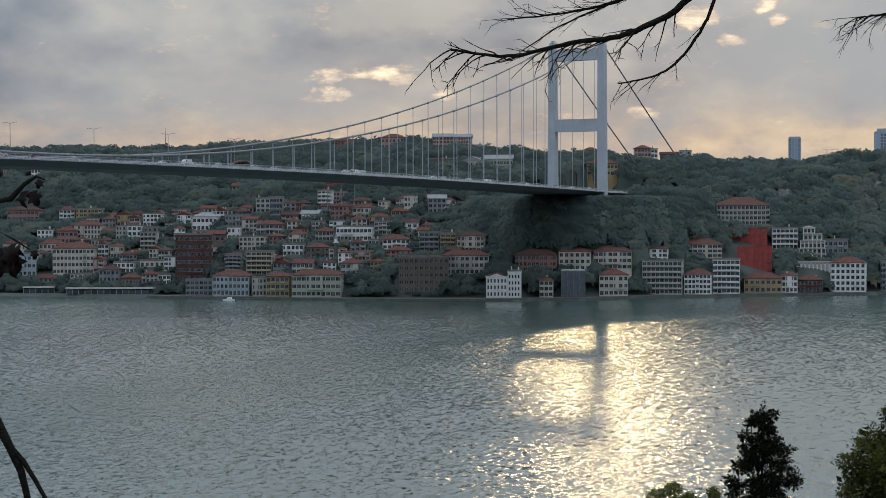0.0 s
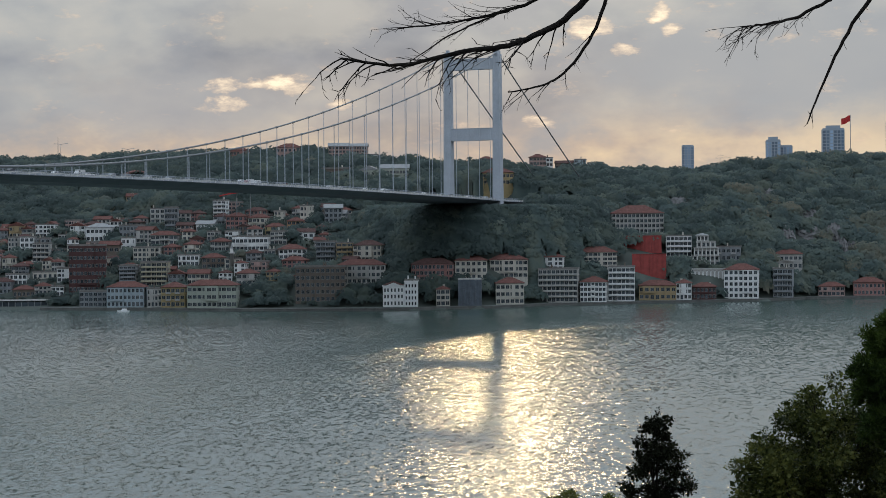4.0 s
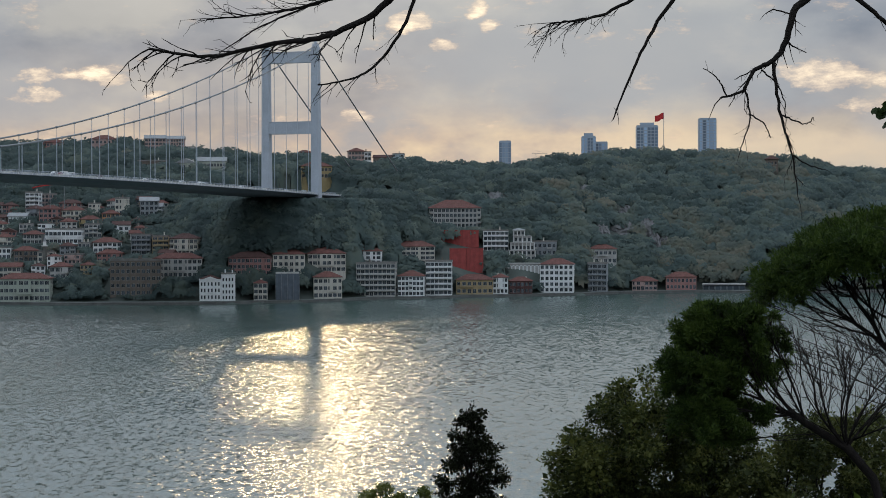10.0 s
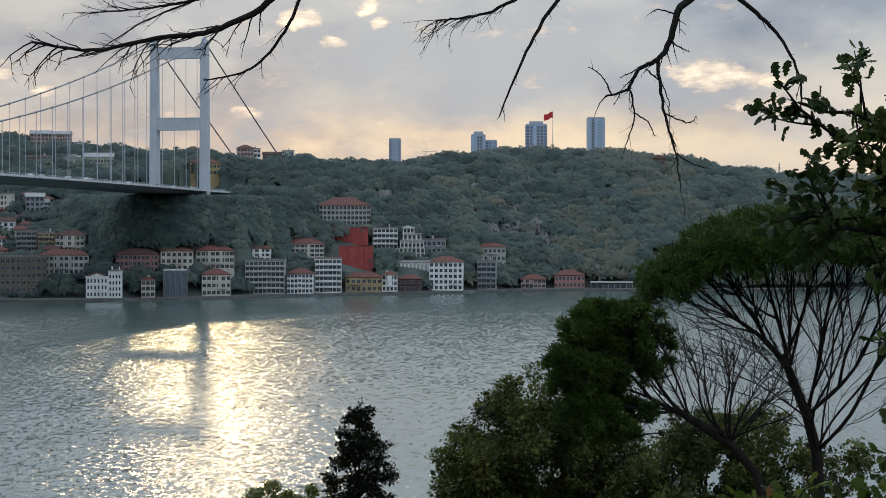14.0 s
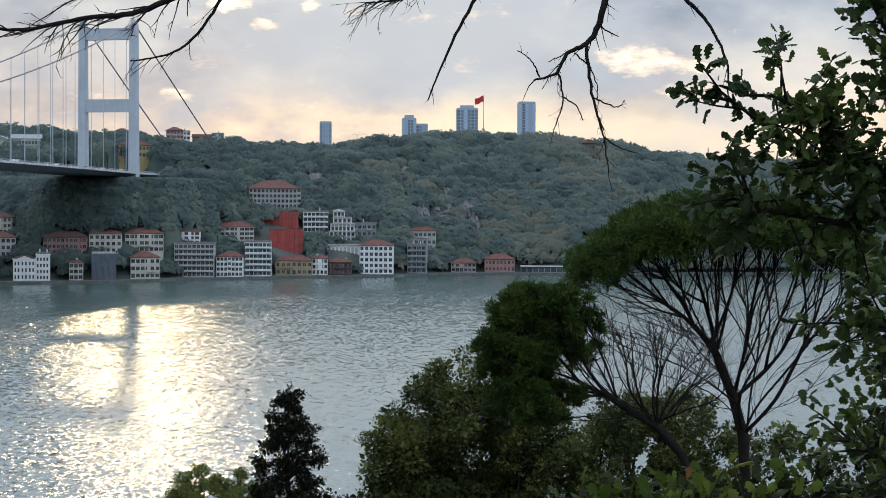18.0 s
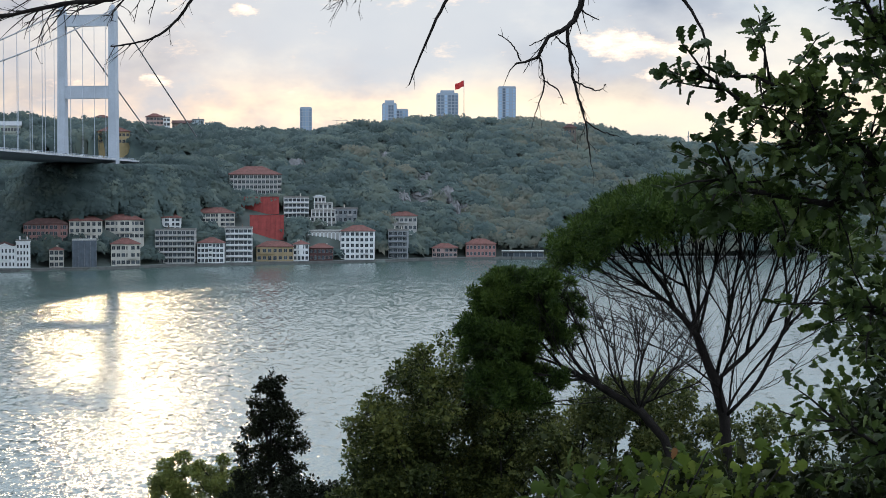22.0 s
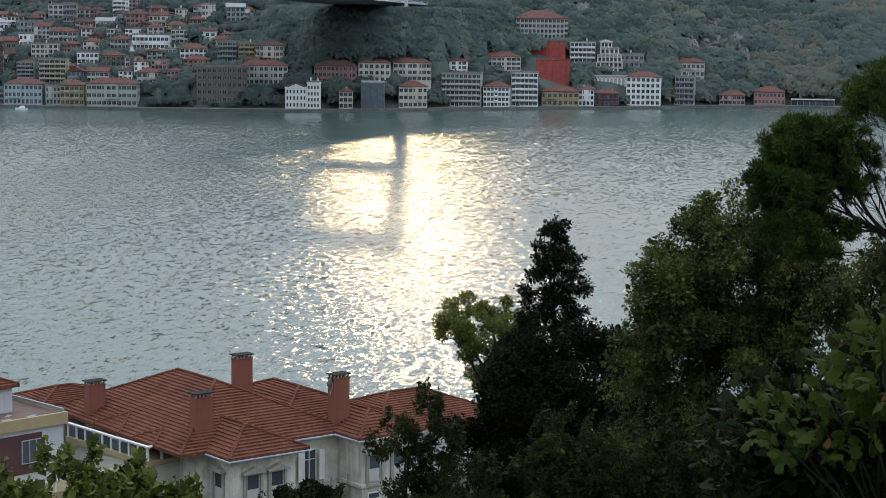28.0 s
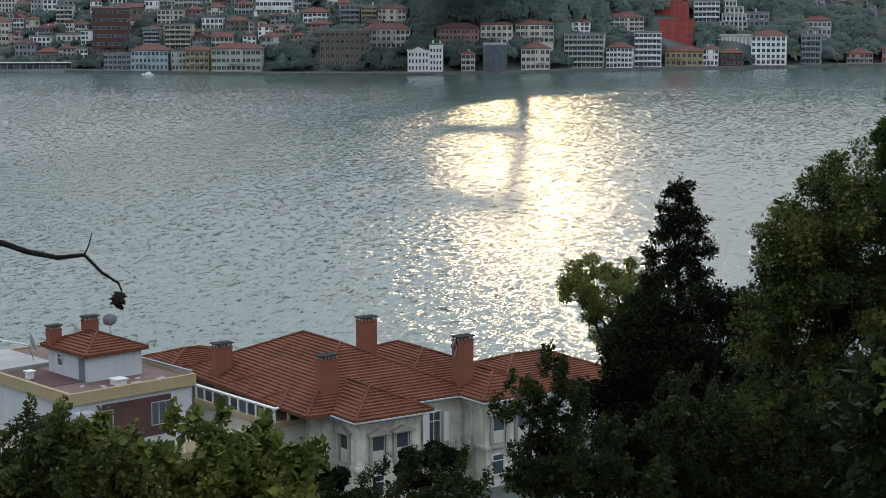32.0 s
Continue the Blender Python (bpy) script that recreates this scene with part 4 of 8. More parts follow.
apartment_building(-116.1, 1604.5, 96.3, 9.4, 9, 8.8, 3, "f", "blue", "flat", -3)
house(-104.7, 1604.5, 95.2, 9.8, 9, 6.8, 2, "f", "white", "flat", -1)
house(-636.5, 1369.0, 79.7, 9.2, 12, 8.1, 2, "h", "pink", "red", 21)
house(-612.3, 1373.0, 80.5, 12.6, 12, 7.2, 2, "f", "white", "flat", 19)

# ---- single buildings and walls on the far bank ----
def facade_windows(root, xs, zs, y, w, h, style="plain", turn=0):
    for z in zs:
        for x in xs:
            part("window", window_data(w, h, style), None, root, m=pose(x, y, z, 0, 0, turn))


def white_mansion():
    root = thing("waterside_mansion", pose(-182.8, 1061.0, 1.4, 0, 0, 9) @ Matrix.Scale(0.98, 4), "white waterside mansion with a pediment and a taller wing", "mansion")
    FOOTPRINTS.append((-182.8, 1061, 12, 8))
    bm = bmesh.new()
    loft(bm, [(-10.5, 2.4, -6, 7, -2), (-10.5, 2.4, -6, 7, 12.2), (-10.8, 2.4, -6.3, 7.3, 12.2), (-10.8, 2.4, -6.3, 7.3, 12.8)])
    part("wall", bm, WALLS["white"], root)
    bm = bmesh.new()
    loft(bm, [(2.4, 10.5, -6.5, 7, -2), (2.4, 10.5, -6.5, 7, 15.0), (2.15, 10.8, -6.8, 7.3, 15.0), (2.15, 10.8, -6.8, 7.3, 15.6)])
    part("wall", bm, WALLS["white"], root)
    bm = bmesh.new()
    a = [bm.verts.new(p) for p in ((-8.5, -6.5, 12.8), (0.2, -6.5, 12.8), (-4.1, -6.5, 14.4))]
    b = [bm.verts.new((v.co.x, -5.6, v.co.z)) for v in a]
    bm.faces.new(a), bm.faces.new(b[::-1])
    for k in range(3):
        bm.faces.new((a[k], b[k], b[(k + 1) % 3], a[(k + 1) % 3]))
    part("pediment", bm, WALLS["white"], root)
    part("roof", roof_mesh(12, 12, "h", 0.2, 2.4), ROOFS["maroon"], root, m=pose(-4.2, 0.5, 12.8))
    part("roof", roof_mesh(8.0, 13, "f"), ROOFS["flat"], root, m=pose(6.5, 0.2, 15.6))
    part("chimney", boxes((4.2, 5.0, 0, 0.8, 16, 18.4)), WALLS["white"], root)
    part("chimney", boxes((8.4, 9.2, 1, 1.8, 16, 18.0)), WALLS["white"], root)
    facade_windows(root, (-9.2, -7.4, -5.2, -3.2, -1.0, 0.9), (1.2, 5.2, 9.0), -6.02, 0.9, 1.9)
    facade_windows(root, (3.5, 5.3, 7.1, 8.9), (1.0, 4.4, 7.9, 11.6), -6.52, 0.9, 1.8)
    for x in (-5.2, -3.2):
        part("balcony", boxes((x - 1.0, x + 1.0, -7.0, -6.05, 4.6, 5.0)), WALLS["white"], root)


def netted_building():
    root = thing("scaffolded_building", pose(-143.6, 1075, 1.4, 0, 0, 7), "waterside building wrapped in dark blue-grey scaffold netting", "building")
    FOOTPRINTS.append((-143.6, 1075, 8, 8))
    bm = bmesh.new()
    n = 14
    rows = [[bm.verts.new((-7 + 14 * i / n + 0, -6 + 0.10 * math.sin(i * 2.1 + j * 0.7), 15.2 * j / 8)) for i in range(n + 1)] for j in range(9)]
    for j in range(8):
        for i in range(n):
            bm.faces.new((rows[j][i], rows[j][i + 1], rows[j + 1][i + 1], rows[j + 1][i]))
    part("netting", bm, weathered("scaffold_net", (0.10, 0.12, 0.145), 0.9, 0.5, 0.25, streak=0.4), root)
    bm = bmesh.new()
    loft(bm, [(-6.6, 6.6, -5.6, 6, -2), (-6.6, 6.6, -5.6, 6, 14.6)])
    part("wall", bm, WALLS["grey"], root)
    part("parapet", boxes((-6.9, 6.9, -5.85, 6.2, 14.62, 16.0)), WALLS["stone"], root)
    for x in (-6.9, -3.5, 0, 3.5, 6.9):
        bm = bmesh.new()
        tube(bm, [(x, -6.25, -0.2), (x, -6.25, 15.8)], 0.06, 6)
        part("scaffold_pole", bm, MAT["cable"], root)


def retaining_wall(x, y, z, w, h, turn, skew):
    root = thing("retaining_wall", pose(x, y, z, 0, 0, turn), "tall red-painted concrete retaining wall on the hillside", "wall", "red retaining walls")
    FOOTPRINTS.append((x, y - 4, w / 2, 12))
    n = 4
    for k in range(n):
        a, b = -w / 2 + w * k / n, -w / 2 + w * (k + 1) / n
        low_a, low_b = skew * max(0, 1 - k / 2), skew * max(0, 1 - (k + 1) / 2)
        bm = bmesh.new()
        f = [bm.verts.new(p) for p in ((a + 0.05, -0.6, -h + low_a), (b - 0.05, -0.6, -h + low_b), (b - 0.05, 0, 0), (a + 0.05, 0, 0))]
        g = [bm.verts.new(v.co + Vector((0, 6.5, 0))) for v in f]
        bm.faces.new(f), bm.faces.new(g[::-1])
        for i in range(4):
            bm.faces.new((f[i], g[i], g[(i + 1) % 4], f[(i + 1) % 4]))
        part("panel", bm, MAT["red_wall"], root)
    part("coping", boxes((-w / 2 - 0.2, w / 2 + 0.2, -0.2, 1.2, 0.02, 0.5)), MAT["red_wall"], root)


def stepped_building():
    root = thing("terraced_building", pose(-6.4, 1201, 20.9, 0, 0, 3), "pale grey terraced building stepping back with columned balconies", "apartment block", "buildings on the far bank")
    FOOTPRINTS.append((-6.4, 1199, 10, 10))
    levels = ((-8.3, 8.3, -6.5, 0, 7.0), (-7.4, 7.8, -5.2, 7.0, 12.2), (-5.6, 6.0, -3.6, 12.2, 16.4), (-5.4, 1.6, -2.2, 16.4, 20.0))
    for a, b, f, z0, z1 in levels:
        bm = bmesh.new()
        loft(bm, [(a, b, f, 8, z0 - (4 if z0 == 0 else 0)), (a, b, f, 8, z1 - 0.4), (a - 0.4, b + 0.4, f - 1.5, 8.2, z1 - 0.4), (a - 0.4, b + 0.4, f - 1.5, 8.2, z1 - 0.01)])
        body = part("storey", bm, WALLS["stone"], root)
        n = max(3, round((b - a) / 2.6))
        for k in range(n + 1):
            bm = bmesh.new()
            x = a + (b - a) * k / n
            tube(bm, [(x, f - 1.2, z0 + 0.01), (x, f - 1.2, z1 - 0.41)], 0.24, 8)
            part("column", bm, WALLS["white"], body)
        half = (z1 - z0) / max(1, round((z1 - z0) / 3.5))
        for z in np.arange(z0, z1 - 1, half):
            facade_windows(root, [a + (b - a) * (k + 0.5) / n for k in range(n)], [z + 0.8], f - 0.02, 1.4, 1.9)
    part("roof", roof_mesh(7.2, 10, "h", 0.6, 1.3), ROOFS["grey"], root, m=pose(-1.9, 2.9, 20.0))


def arcade_wall():
    root = thing("arcaded_wall", pose(-5.5, 1180, 12.8, 0, 0, 10), "long pale wall with a row of blind arches", "wall")
    FOOTPRINTS.append((-5.5, 1178, 14, 8))
    bm = bmesh.new()
    loft(bm, [(-13, 13, 0.25, 5, -3), (-13, 13, 0.25, 5, 6.4), (-13.2, 13.2, -0.4, 5.2, 6.4), (-13.2, 13.2, -0.4, 5.2, 7.2)])
    part("wall", bm, WALLS["stone"], root)
    for k in range(11):
        x = -12.5 + 25 * k / 10
        part("pier", boxes((x - 0.4, x + 0.4, -0.3, 0.22, -2.5, 5.2)), WALLS["white"], root)
    for k in range(10):
        x = -11.25 + 25 * k / 10
        bm = bmesh.new()
        pts = [(x + 1.0 * math.cos(t), -0.05, 4.6 + 1.0 * math.sin(t)) for t in np.linspace(0, math.pi, 9)]
        tube(bm, pts, 0.16, 6)
        part("arch", bm, WALLS["white"], root)


def skyscraper(x, y, z, w, d, h, rows, cols, label, steps=0):
    root = thing("skyscraper", pose(x, y, z), label, "skyscraper", "skyline towers")
    bm = bmesh.new()
    loft(bm, [(-w / 2, w / 2, -d / 2, d / 2, 0), (-w / 2, w / 2, -d / 2, d / 2, h), (-w / 2 + 1, w / 2 - 1, -d / 2 + 1, d / 2 - 1, h), (-w / 2 + 1, w / 2 - 1, -d / 2 + 1, d / 2 - 1, h + 2)])
    part("body", bm, MAT["tower_body"], root)
    for k in range(cols):
        a, b = -w / 2 + w * (k + 0.12) / cols, -w / 2 + w * (k + 0.88) / cols
        part("glass_bay", boxes((a, b, -d / 2 - 0.5, -d / 2 - 0.02, 3, h - 3)), MAT["tower_glass"], root)
    for k in range(rows):
        q = 3 + (h - 6) * k / rows
        part("floor_band", boxes((-w / 2 - 0.3, w / 2 + 0.3, -d / 2 - 0.8, -d / 2 - 0.51, q, q + (h - 6) / rows * 0.22)), MAT["tower_body"], root)
    for k in range(steps):
        part("crown", boxes((-w * 0.32, w * 0.32, -d * 0.3, d * 0.3, h + 2.02, h + 8)), MAT["tower_body"], root)
    return root


def flagpole():
    x, y = 141.0, 1968.0
    z = ground_height(x, y) - 1
    root = thing("flagpole", pose(x, y, z), "tall grey flagpole on the ridge with a red flag", "flagpole")
    top = 161.5 - z
    bm = bmesh.new()
    tube(bm, [(0, 0, 0), (0, 0, top / 2), (0, 0, top)], (0.55, 0.42, 0.25), 8)
    part("pole", bm, MAT["cable"], root, smooth=True)
    bm = bmesh.new()
    n = 10
    lines = [[], []]
    for face, off in enumerate((0.0, 0.12)):
        for j in range(6):
            lines[face].append([bm.verts.new((-9.5 * i / n, off + 0.7 * math.sin(i * 0.9 + j * 0.25) * i / n, top - 0.6 - 6.5 * j / 5 - 3.8 * (i / n) ** 1.3 + 0.5 * math.sin(i * 0.8))) for i in range(n + 1)])
    for g in lines:
        for j in range(5):
            for i in range(n):
                bm.faces.new((g[j][i], g[j][i + 1], g[j + 1][i + 1], g[j + 1][i]))
    part("flag", bm, weathered("red_cloth", (0.50, 0.03, 0.03), 0.8, 0.3, 0.15, bump=0.05), root, "red flag hanging in folds")


def minaret(x, y, z, h, r):
    root = thing("minaret", pose(x, y, z), "slender pale stone minaret with a pointed cap", "minaret")
    bm = bmesh.new()
    tube(bm, [(0, 0, -2), (0, 0, h * 0.62), (0, 0, h * 0.62), (0, 0, h * 0.66), (0, 0, h * 0.66), (0, 0, h * 0.8)], (r, r * 0.9, r * 1.5, r * 1.5, r * 0.75, r * 0.72), 12)
    part("shaft", bm, WALLS["stone"], root, smooth=True)
    bm = bmesh.new()
    tube(bm, [(0, 0, h * 0.8), (0, 0, h * 0.9), (0, 0, h)], (r * 0.85, r * 0.45, 0.05), 12)
    part("cap", bm, MAT["cable"], root)


def motor_boat(x, y, turn, size):
    root = thing("motor_boat", pose(x, y, 0.05, 0, 0, turn), "small white motor boat afloat near the far shore", "boat", "boats")
    bm = bmesh.new()
    outline = ((-3.5, 1.0), (-3.6, -1.0), (1.5, -1.1), (4.2, 0), (1.5, 1.1))
    a = [bm.verts.new((x * size * 0.93, y * size * 0.8, -0.3)) for x, y in outline]
    b = [bm.verts.new((x * size, y * size, 1.0 * size)) for x, y in outline]
    bm.faces.new(a), bm.faces.new(b)
    for k in range(5):
        bm.faces.new((a[k], a[(k + 1) % 5], b[(k + 1) % 5], b[k]))
    bmesh.ops.recalc_face_normals(bm, faces=bm.faces)
    part("hull", bm, PAINTS[0], root)
    bm = bmesh.new()
    loft(bm, [(-1.8 * size, 1.4 * size, -0.75 * size, 0.75 * size, 1.0 * size + 0.01), (-1.6 * size, 0.5 * size, -0.65 * size, 0.65 * size, 2.1 * size)])
    part("cabin", bm, PAINTS[0], root)
    part("windscreen", boxes((-1.4 * size, 0.75 * size, -0.76 * size, -0.72 * size, 1.3 * size, 1.75 * size)), MAT["glass"], root)


def quay(x0, x1, label):
    """A low stone quay that follows the shore between two places."""
    root = thing("quay_wall", pose(0, 0, 0), label, "quay", "quay walls")
    n = max(1, int((x1 - x0) / 14))
    for k in range(n):
        a, b = x0 + (x1 - x0) * k / n, x0 + (x1 - x0) * (k + 1) / n
        bm = bmesh.new()
        ya, yb = (lerp_table(q, SHORE) * 1.0 for q in (a, b))
        sa, sb = a * ya / 1110, b * yb / 1110
        f = [bm.verts.new(p) for p in ((sa, ya - 6.6, -2), (sb - 0.06, yb - 6.6, -2), (sb - 0.06, yb - 6.6, 1.5), (sa, ya - 6.6, 1.5))]
        g = [bm.verts.new((v.co.x, v.co.y + 4.0, v.co.z)) for v in f]
        bm.faces.new(f), bm.faces.new(g[::-1])
        for i in range(4):
            bm.faces.new((f[i], g[i], g[(i + 1) % 4], f[(i + 1) % 4]))
        part("block", bm, MAT["quay"], root)


def shore_pavilion(x, y, w, turn, label):
    root = thing("pier_building", pose(x, y, 1.42, 0, 0, turn), label, "pier building", "pier buildings")
    FOOTPRINTS.append((x, y, w / 2, 5))
    part("roof", boxes((-w / 2, w / 2, -4, 4, 3.6, 4.1)), ROOFS["flat"], root)
    part("back_wall", boxes((-w / 2 + 0.5, w / 2 - 0.5, 3.2, 3.6, 0, 3.59)), WALLS["grey"], root)
    part("fascia", boxes((-w / 2, w / 2, -4.2, -4.02, 3.5, 4.2)), MAT["frame"], root)
    n = max(3, int(w / 4))
    for k in range(n + 1):
        xx = -w / 2 + 0.4 + (w - 0.8) * k / n
        part("post", boxes((xx - 0.15, xx + 0.15, -3.8, -3.5, -0.3, 3.59)), MAT["cable"], root)
    for k in range(n):
        xx = -w / 2 + 0.4 + (w - 0.8) * (k + 0.5) / n
        part("glass_panel", boxes((xx - w / n * 0.42, xx + w / n * 0.42, -3.68, -3.62, 0.0, 2.6)), MAT["glass"], root)


def red_canopy():
    root = thing("red_canopy", pose(-311.5, 1176, 68.4, 0, 0, 10), "red sheet canopy over the top of a pale block", "canopy")
    bm = bmesh.new()
    n = 8
    a = [bm.verts.new((-11 + 22 * k / n, -3 + q, 0.6 + 3.4 * (k / n) ** 0.7)) for q in (0, 6) for k in range(n + 1)]
    for k in range(n):
        bm.faces.new((a[k], a[k + 1], a[n + 2 + k], a[n + 1 + k]))
    ext = bmesh.ops.extrude_face_region(bm, geom=bm.faces[:])
    bmesh.ops.translate(bm, vec=(0, 0, 0.7), verts=[v for v in ext["geom"] if isinstance(v, bmesh.types.BMVert)])
    part("sheet", bm, weathered("red_sheet", (0.50, 0.035, 0.030), 0.7, 0.4, 0.15, streak=0.2), root)
    for k in (-9, 0, 9):
        part("post", boxes((k - 0.2, k + 0.2, -0.2, 0.2, -14, 1.2 + max(0, (k + 9) * 0.13))), MAT["cable"], root)




def rock_outcrop(x, y, w, h, seed, label="pale grey rock face breaking through the wooded slope"):
    """A craggy rock face."""
    g = ground_height(x, y)
    root = thing("rock_outcrop", pose(x, y, g), label, "rock", "rock outcrops")
    h *= 0.95
    FOOTPRINTS.append((x, y - 1, w * 0.34, 3))
    bm = bmesh.new()
    n, m = 16, 12
    rows = []
    for j in range(m + 1):
        row = []
        for i in range(n + 1):
            u, v = i / n * 2 - 1, j / m
            edge = (1 - u * u) ** 0.5
            bump = noise.fractal(Vector((u * 4 + seed, v * 5, seed)), 0.8, 2.1, 5) + 0.7 * abs(noise.noise((u * 7 + seed, v * 2.5, seed)))
            row.append(bm.verts.new((u * w / 2 * (1 - 0.3 * v), -3.0 * edge + 5 * v * v + 2.4 * bump, -2.5 + (h + 2.5) * v * (0.55 + 0.45 * edge) + 1.2 * bump)))
        rows.append(row)
    for j in range(m):
        for i in range(n):
            bm.faces.new((rows[j][i], rows[j][i + 1], rows[j + 1][i + 1], rows[j + 1][i]))
    part("rock", bm, MAT["rock"], root)


def lattice_crane(x, y, z, h, arm):
    root = thing("tower_crane", pose(x, y, z), "slender tower crane standing on the ridge", "crane")
    bm = bmesh.new()
    for a, b in itertools.product((-0.5, 0.5), repeat=2):
        tube(bm, [(a, b, 0), (a, b, h)], 0.09, 4)
    for k in range(int(h / 1.6)):
        tube(bm, [(-0.5 if k % 2 else 0.5, -0.5, k * 1.6), (0.5 if k % 2 else -0.5, -0.5, k * 1.6 + 1.6)], 0.06, 4)
    part("mast", bm, MAT["cable"], root)
    bm = bmesh.new()
    tube(bm, [(-arm * 0.4, 0, h), (arm, 0, h)], 0.16, 4)
    tube(bm, [(-arm * 0.4, 0, h + 0.1), (0, 0, h + 2.5), (arm, 0, h + 0.1)], 0.06, 4)
    part("jib", bm, MAT["cable"], root)


def radio_mast(x, y, z, h):
    root = thing("radio_mast", pose(x, y, z), "thin radio mast on the wooded heights", "mast")
    bm = bmesh.new()
    tube(bm, [(0, 0, -2), (0, 0, h * 0.5), (0, 0, h)], (0.7, 0.5, 0.12), 6)
    part("mast", bm, MAT["cable"], root)
    part("base", boxes((-1, 1, -1, 1, -3, 0.4)), MAT["concrete"], root)


def road_portal():
    """The concrete frame of a road cutting above the village."""
    root = thing("concrete_portal", pose(-441, 1367, 84.5, 0, 0, 15), "pale concrete road portal on the hillside", "portal")
    FOOTPRINTS.append((-441, 1362, 12, 8))
    for x in (-9, 8.5):
        part("pier", boxes((x - 2.2, x + 2.2, -1.5, 3, -3, 6.5)), MAT["concrete"], root)
    bm = bmesh.new()
    tube(bm, [(-8 + 16 * k / 10, 0, 6.2 + 2.2 * math.sin(math.pi * k / 10)) for k in range(11)], 0.9, 6)
    part("arch", bm, WALLS["rose"], root)


def ridge_pavilion():
    x, y = 188.0, 1450.0
    g = ground_height(x, y) + 3.5
    root = thing("ridge_pavilion", pose(x, y, g), "small tiled pavilion on the wooded ridge", "pavilion")
    FOOTPRINTS.append((x, y, 7, 8))
    bm = bmesh.new()
    loft(bm, [(-4.5, 4.5, -4, 4, -11), (-4.5, 4.5, -4, 4, 9.5)])
    part("wall", bm, WALLS["brown"], root)
    part("roof", roof_mesh(9, 8, "h", 0.9, 3.0), ROOFS["maroon"], root, m=pose(0, 0, 9.5))
    facade_windows(root, (-2.6, 0, 2.6), (5.5,), -4.02, 1.2, 2.0)


white_mansion()
rock_outcrop(47, 1253, 15, 8, 1.7)
rock_outcrop(62, 1266, 26, 9, 4.1)
rock_outcrop(80, 1268, 16, 13, 6.3)
rock_outcrop(92, 1262, 12, 7, 9.2)
rock_outcrop(65, 1302, 22, 6, 2.2)
rock_outcrop(-25, 1291, 18, 5, 5.5)
rock_outcrop(38, 1315, 12, 6, 7.5)
rock_outcrop(84, 1247, 10, 14, 3.3)
lattice_crane(4, 1500, ground_height(4, 1500), 101.5 - ground_height(4, 1500), 9)
radio_mast(-627, 1700, ground_height(-627, 1700), 137 - ground_height(-627, 1700))
road_portal()
ridge_pavilion()
r_far = random.Random(77)
for k in range(26):
    fx = 470 + 13.5 * k + r_far.uniform(-4, 4)
    fy = 2610 + r_far.uniform(-50, 30)
    house(fx, fy, ground_height(fx, fy) - 0.5, r_far.uniform(9, 17), 10, r_far.uniform(5, 9), 2, r_far.choice("hhf"), r_far.choice(("white", "cream", "pink", "stone")), r_far.choice(("red", "red", "maroon")), -10)
netted_building()
retaining_wall(-47.5, 1197, 40.6, 26, 11.0, 4, 4.0)
retaining_wall(-41.5, 1169, 29.2, 21.5, 15.5, 4, 5.0)
stepped_building()
arcade_wall()
skyscraper(-57, 4000, 60, 26, 26, 157, 28, 4, "pale blue-grey glass skyscraper behind the wooded ridge")
skyscraper(124, 4000, 60, 31, 28, 166, 24, 5, "grey office tower with a stepped crown behind the ridge", 1)
skyscraper(153, 4030, 60, 26, 24, 155, 24, 4, "lower grey office tower behind the wooded ridge")
skyscraper(250, 4000, 60, 46, 40, 188, 26, 6, "broad tower with scaffolded sides under construction behind the ridge", 1)
skyscraper(380, 4000, 60, 37, 34, 203, 34, 5, "tall slab skyscraper of blue-grey glass behind the ridge")
flagpole()
minaret(-295.1, 1101, 21.6, 17.5, 1.3)
motor_boat(-338.9, 1023, 170, 1.0)
motor_boat(156, 1180, 185, 1.3)
quay(-420, -205, "low stone quay along the village waterfront")
quay(-205, 110, "low stone quay in front of the waterside houses")
quay(110, 420, "low stone quay under the wooded bank")
shore_pavilion(-484, 1084, 20, 14, "low dark pier building on the village waterfront")
shore_pavilion(-432, 1074, 56, 8, "long glazed terrace building on the waterfront")
shore_pavilion(126, 1212, 28, -6, "long flat-roofed pier building under the wooded bank")
red_canopy()


def fill_village():
    """Small houses that crowd the gaps of the village on its slope."""
    r = random.Random(404)
    made = 0
    for _ in range(4000):
        if made == 74:
            break
        px, py = r.uniform(-505, -215), r.uniform(1085, 1215)
        s = py - lerp_table(px * 1110 / max(py, 900), SHORE)
        w, d, n = r.uniform(6.5, 12), r.uniform(7, 10), r.choice((1, 2, 2, 2, 3))
        if not 24 < s < 165 or px > -245 and s > 60:
            continue
        if any(abs(px - a) < fw + w * 0.42 and abs(py - b) < fd + d * 0.45 for a, b, fw, fd in FOOTPRINTS):
            continue
        # leave the larger houses behind in sight
        if any(abs(px - a) < fw * 0.8 and 0 < b - py < 17 for a, b, fw, fd in FOOTPRINTS):
            continue
        kind = r.choice("hhgf")
        house(round(px, 1), round(py, 1), round(ground_height(px, py - d / 2), 1), w, d, n * 2.8, n, kind, r.choice(("white", "cream", "cream", "stone", "stone", "grey", "pink", "brown", "rose", "ochre")), "flat" if kind == "f" else r.choice(("red", "red", "maroon")), r.uniform(-8, 18))
        made += 1


fill_village()


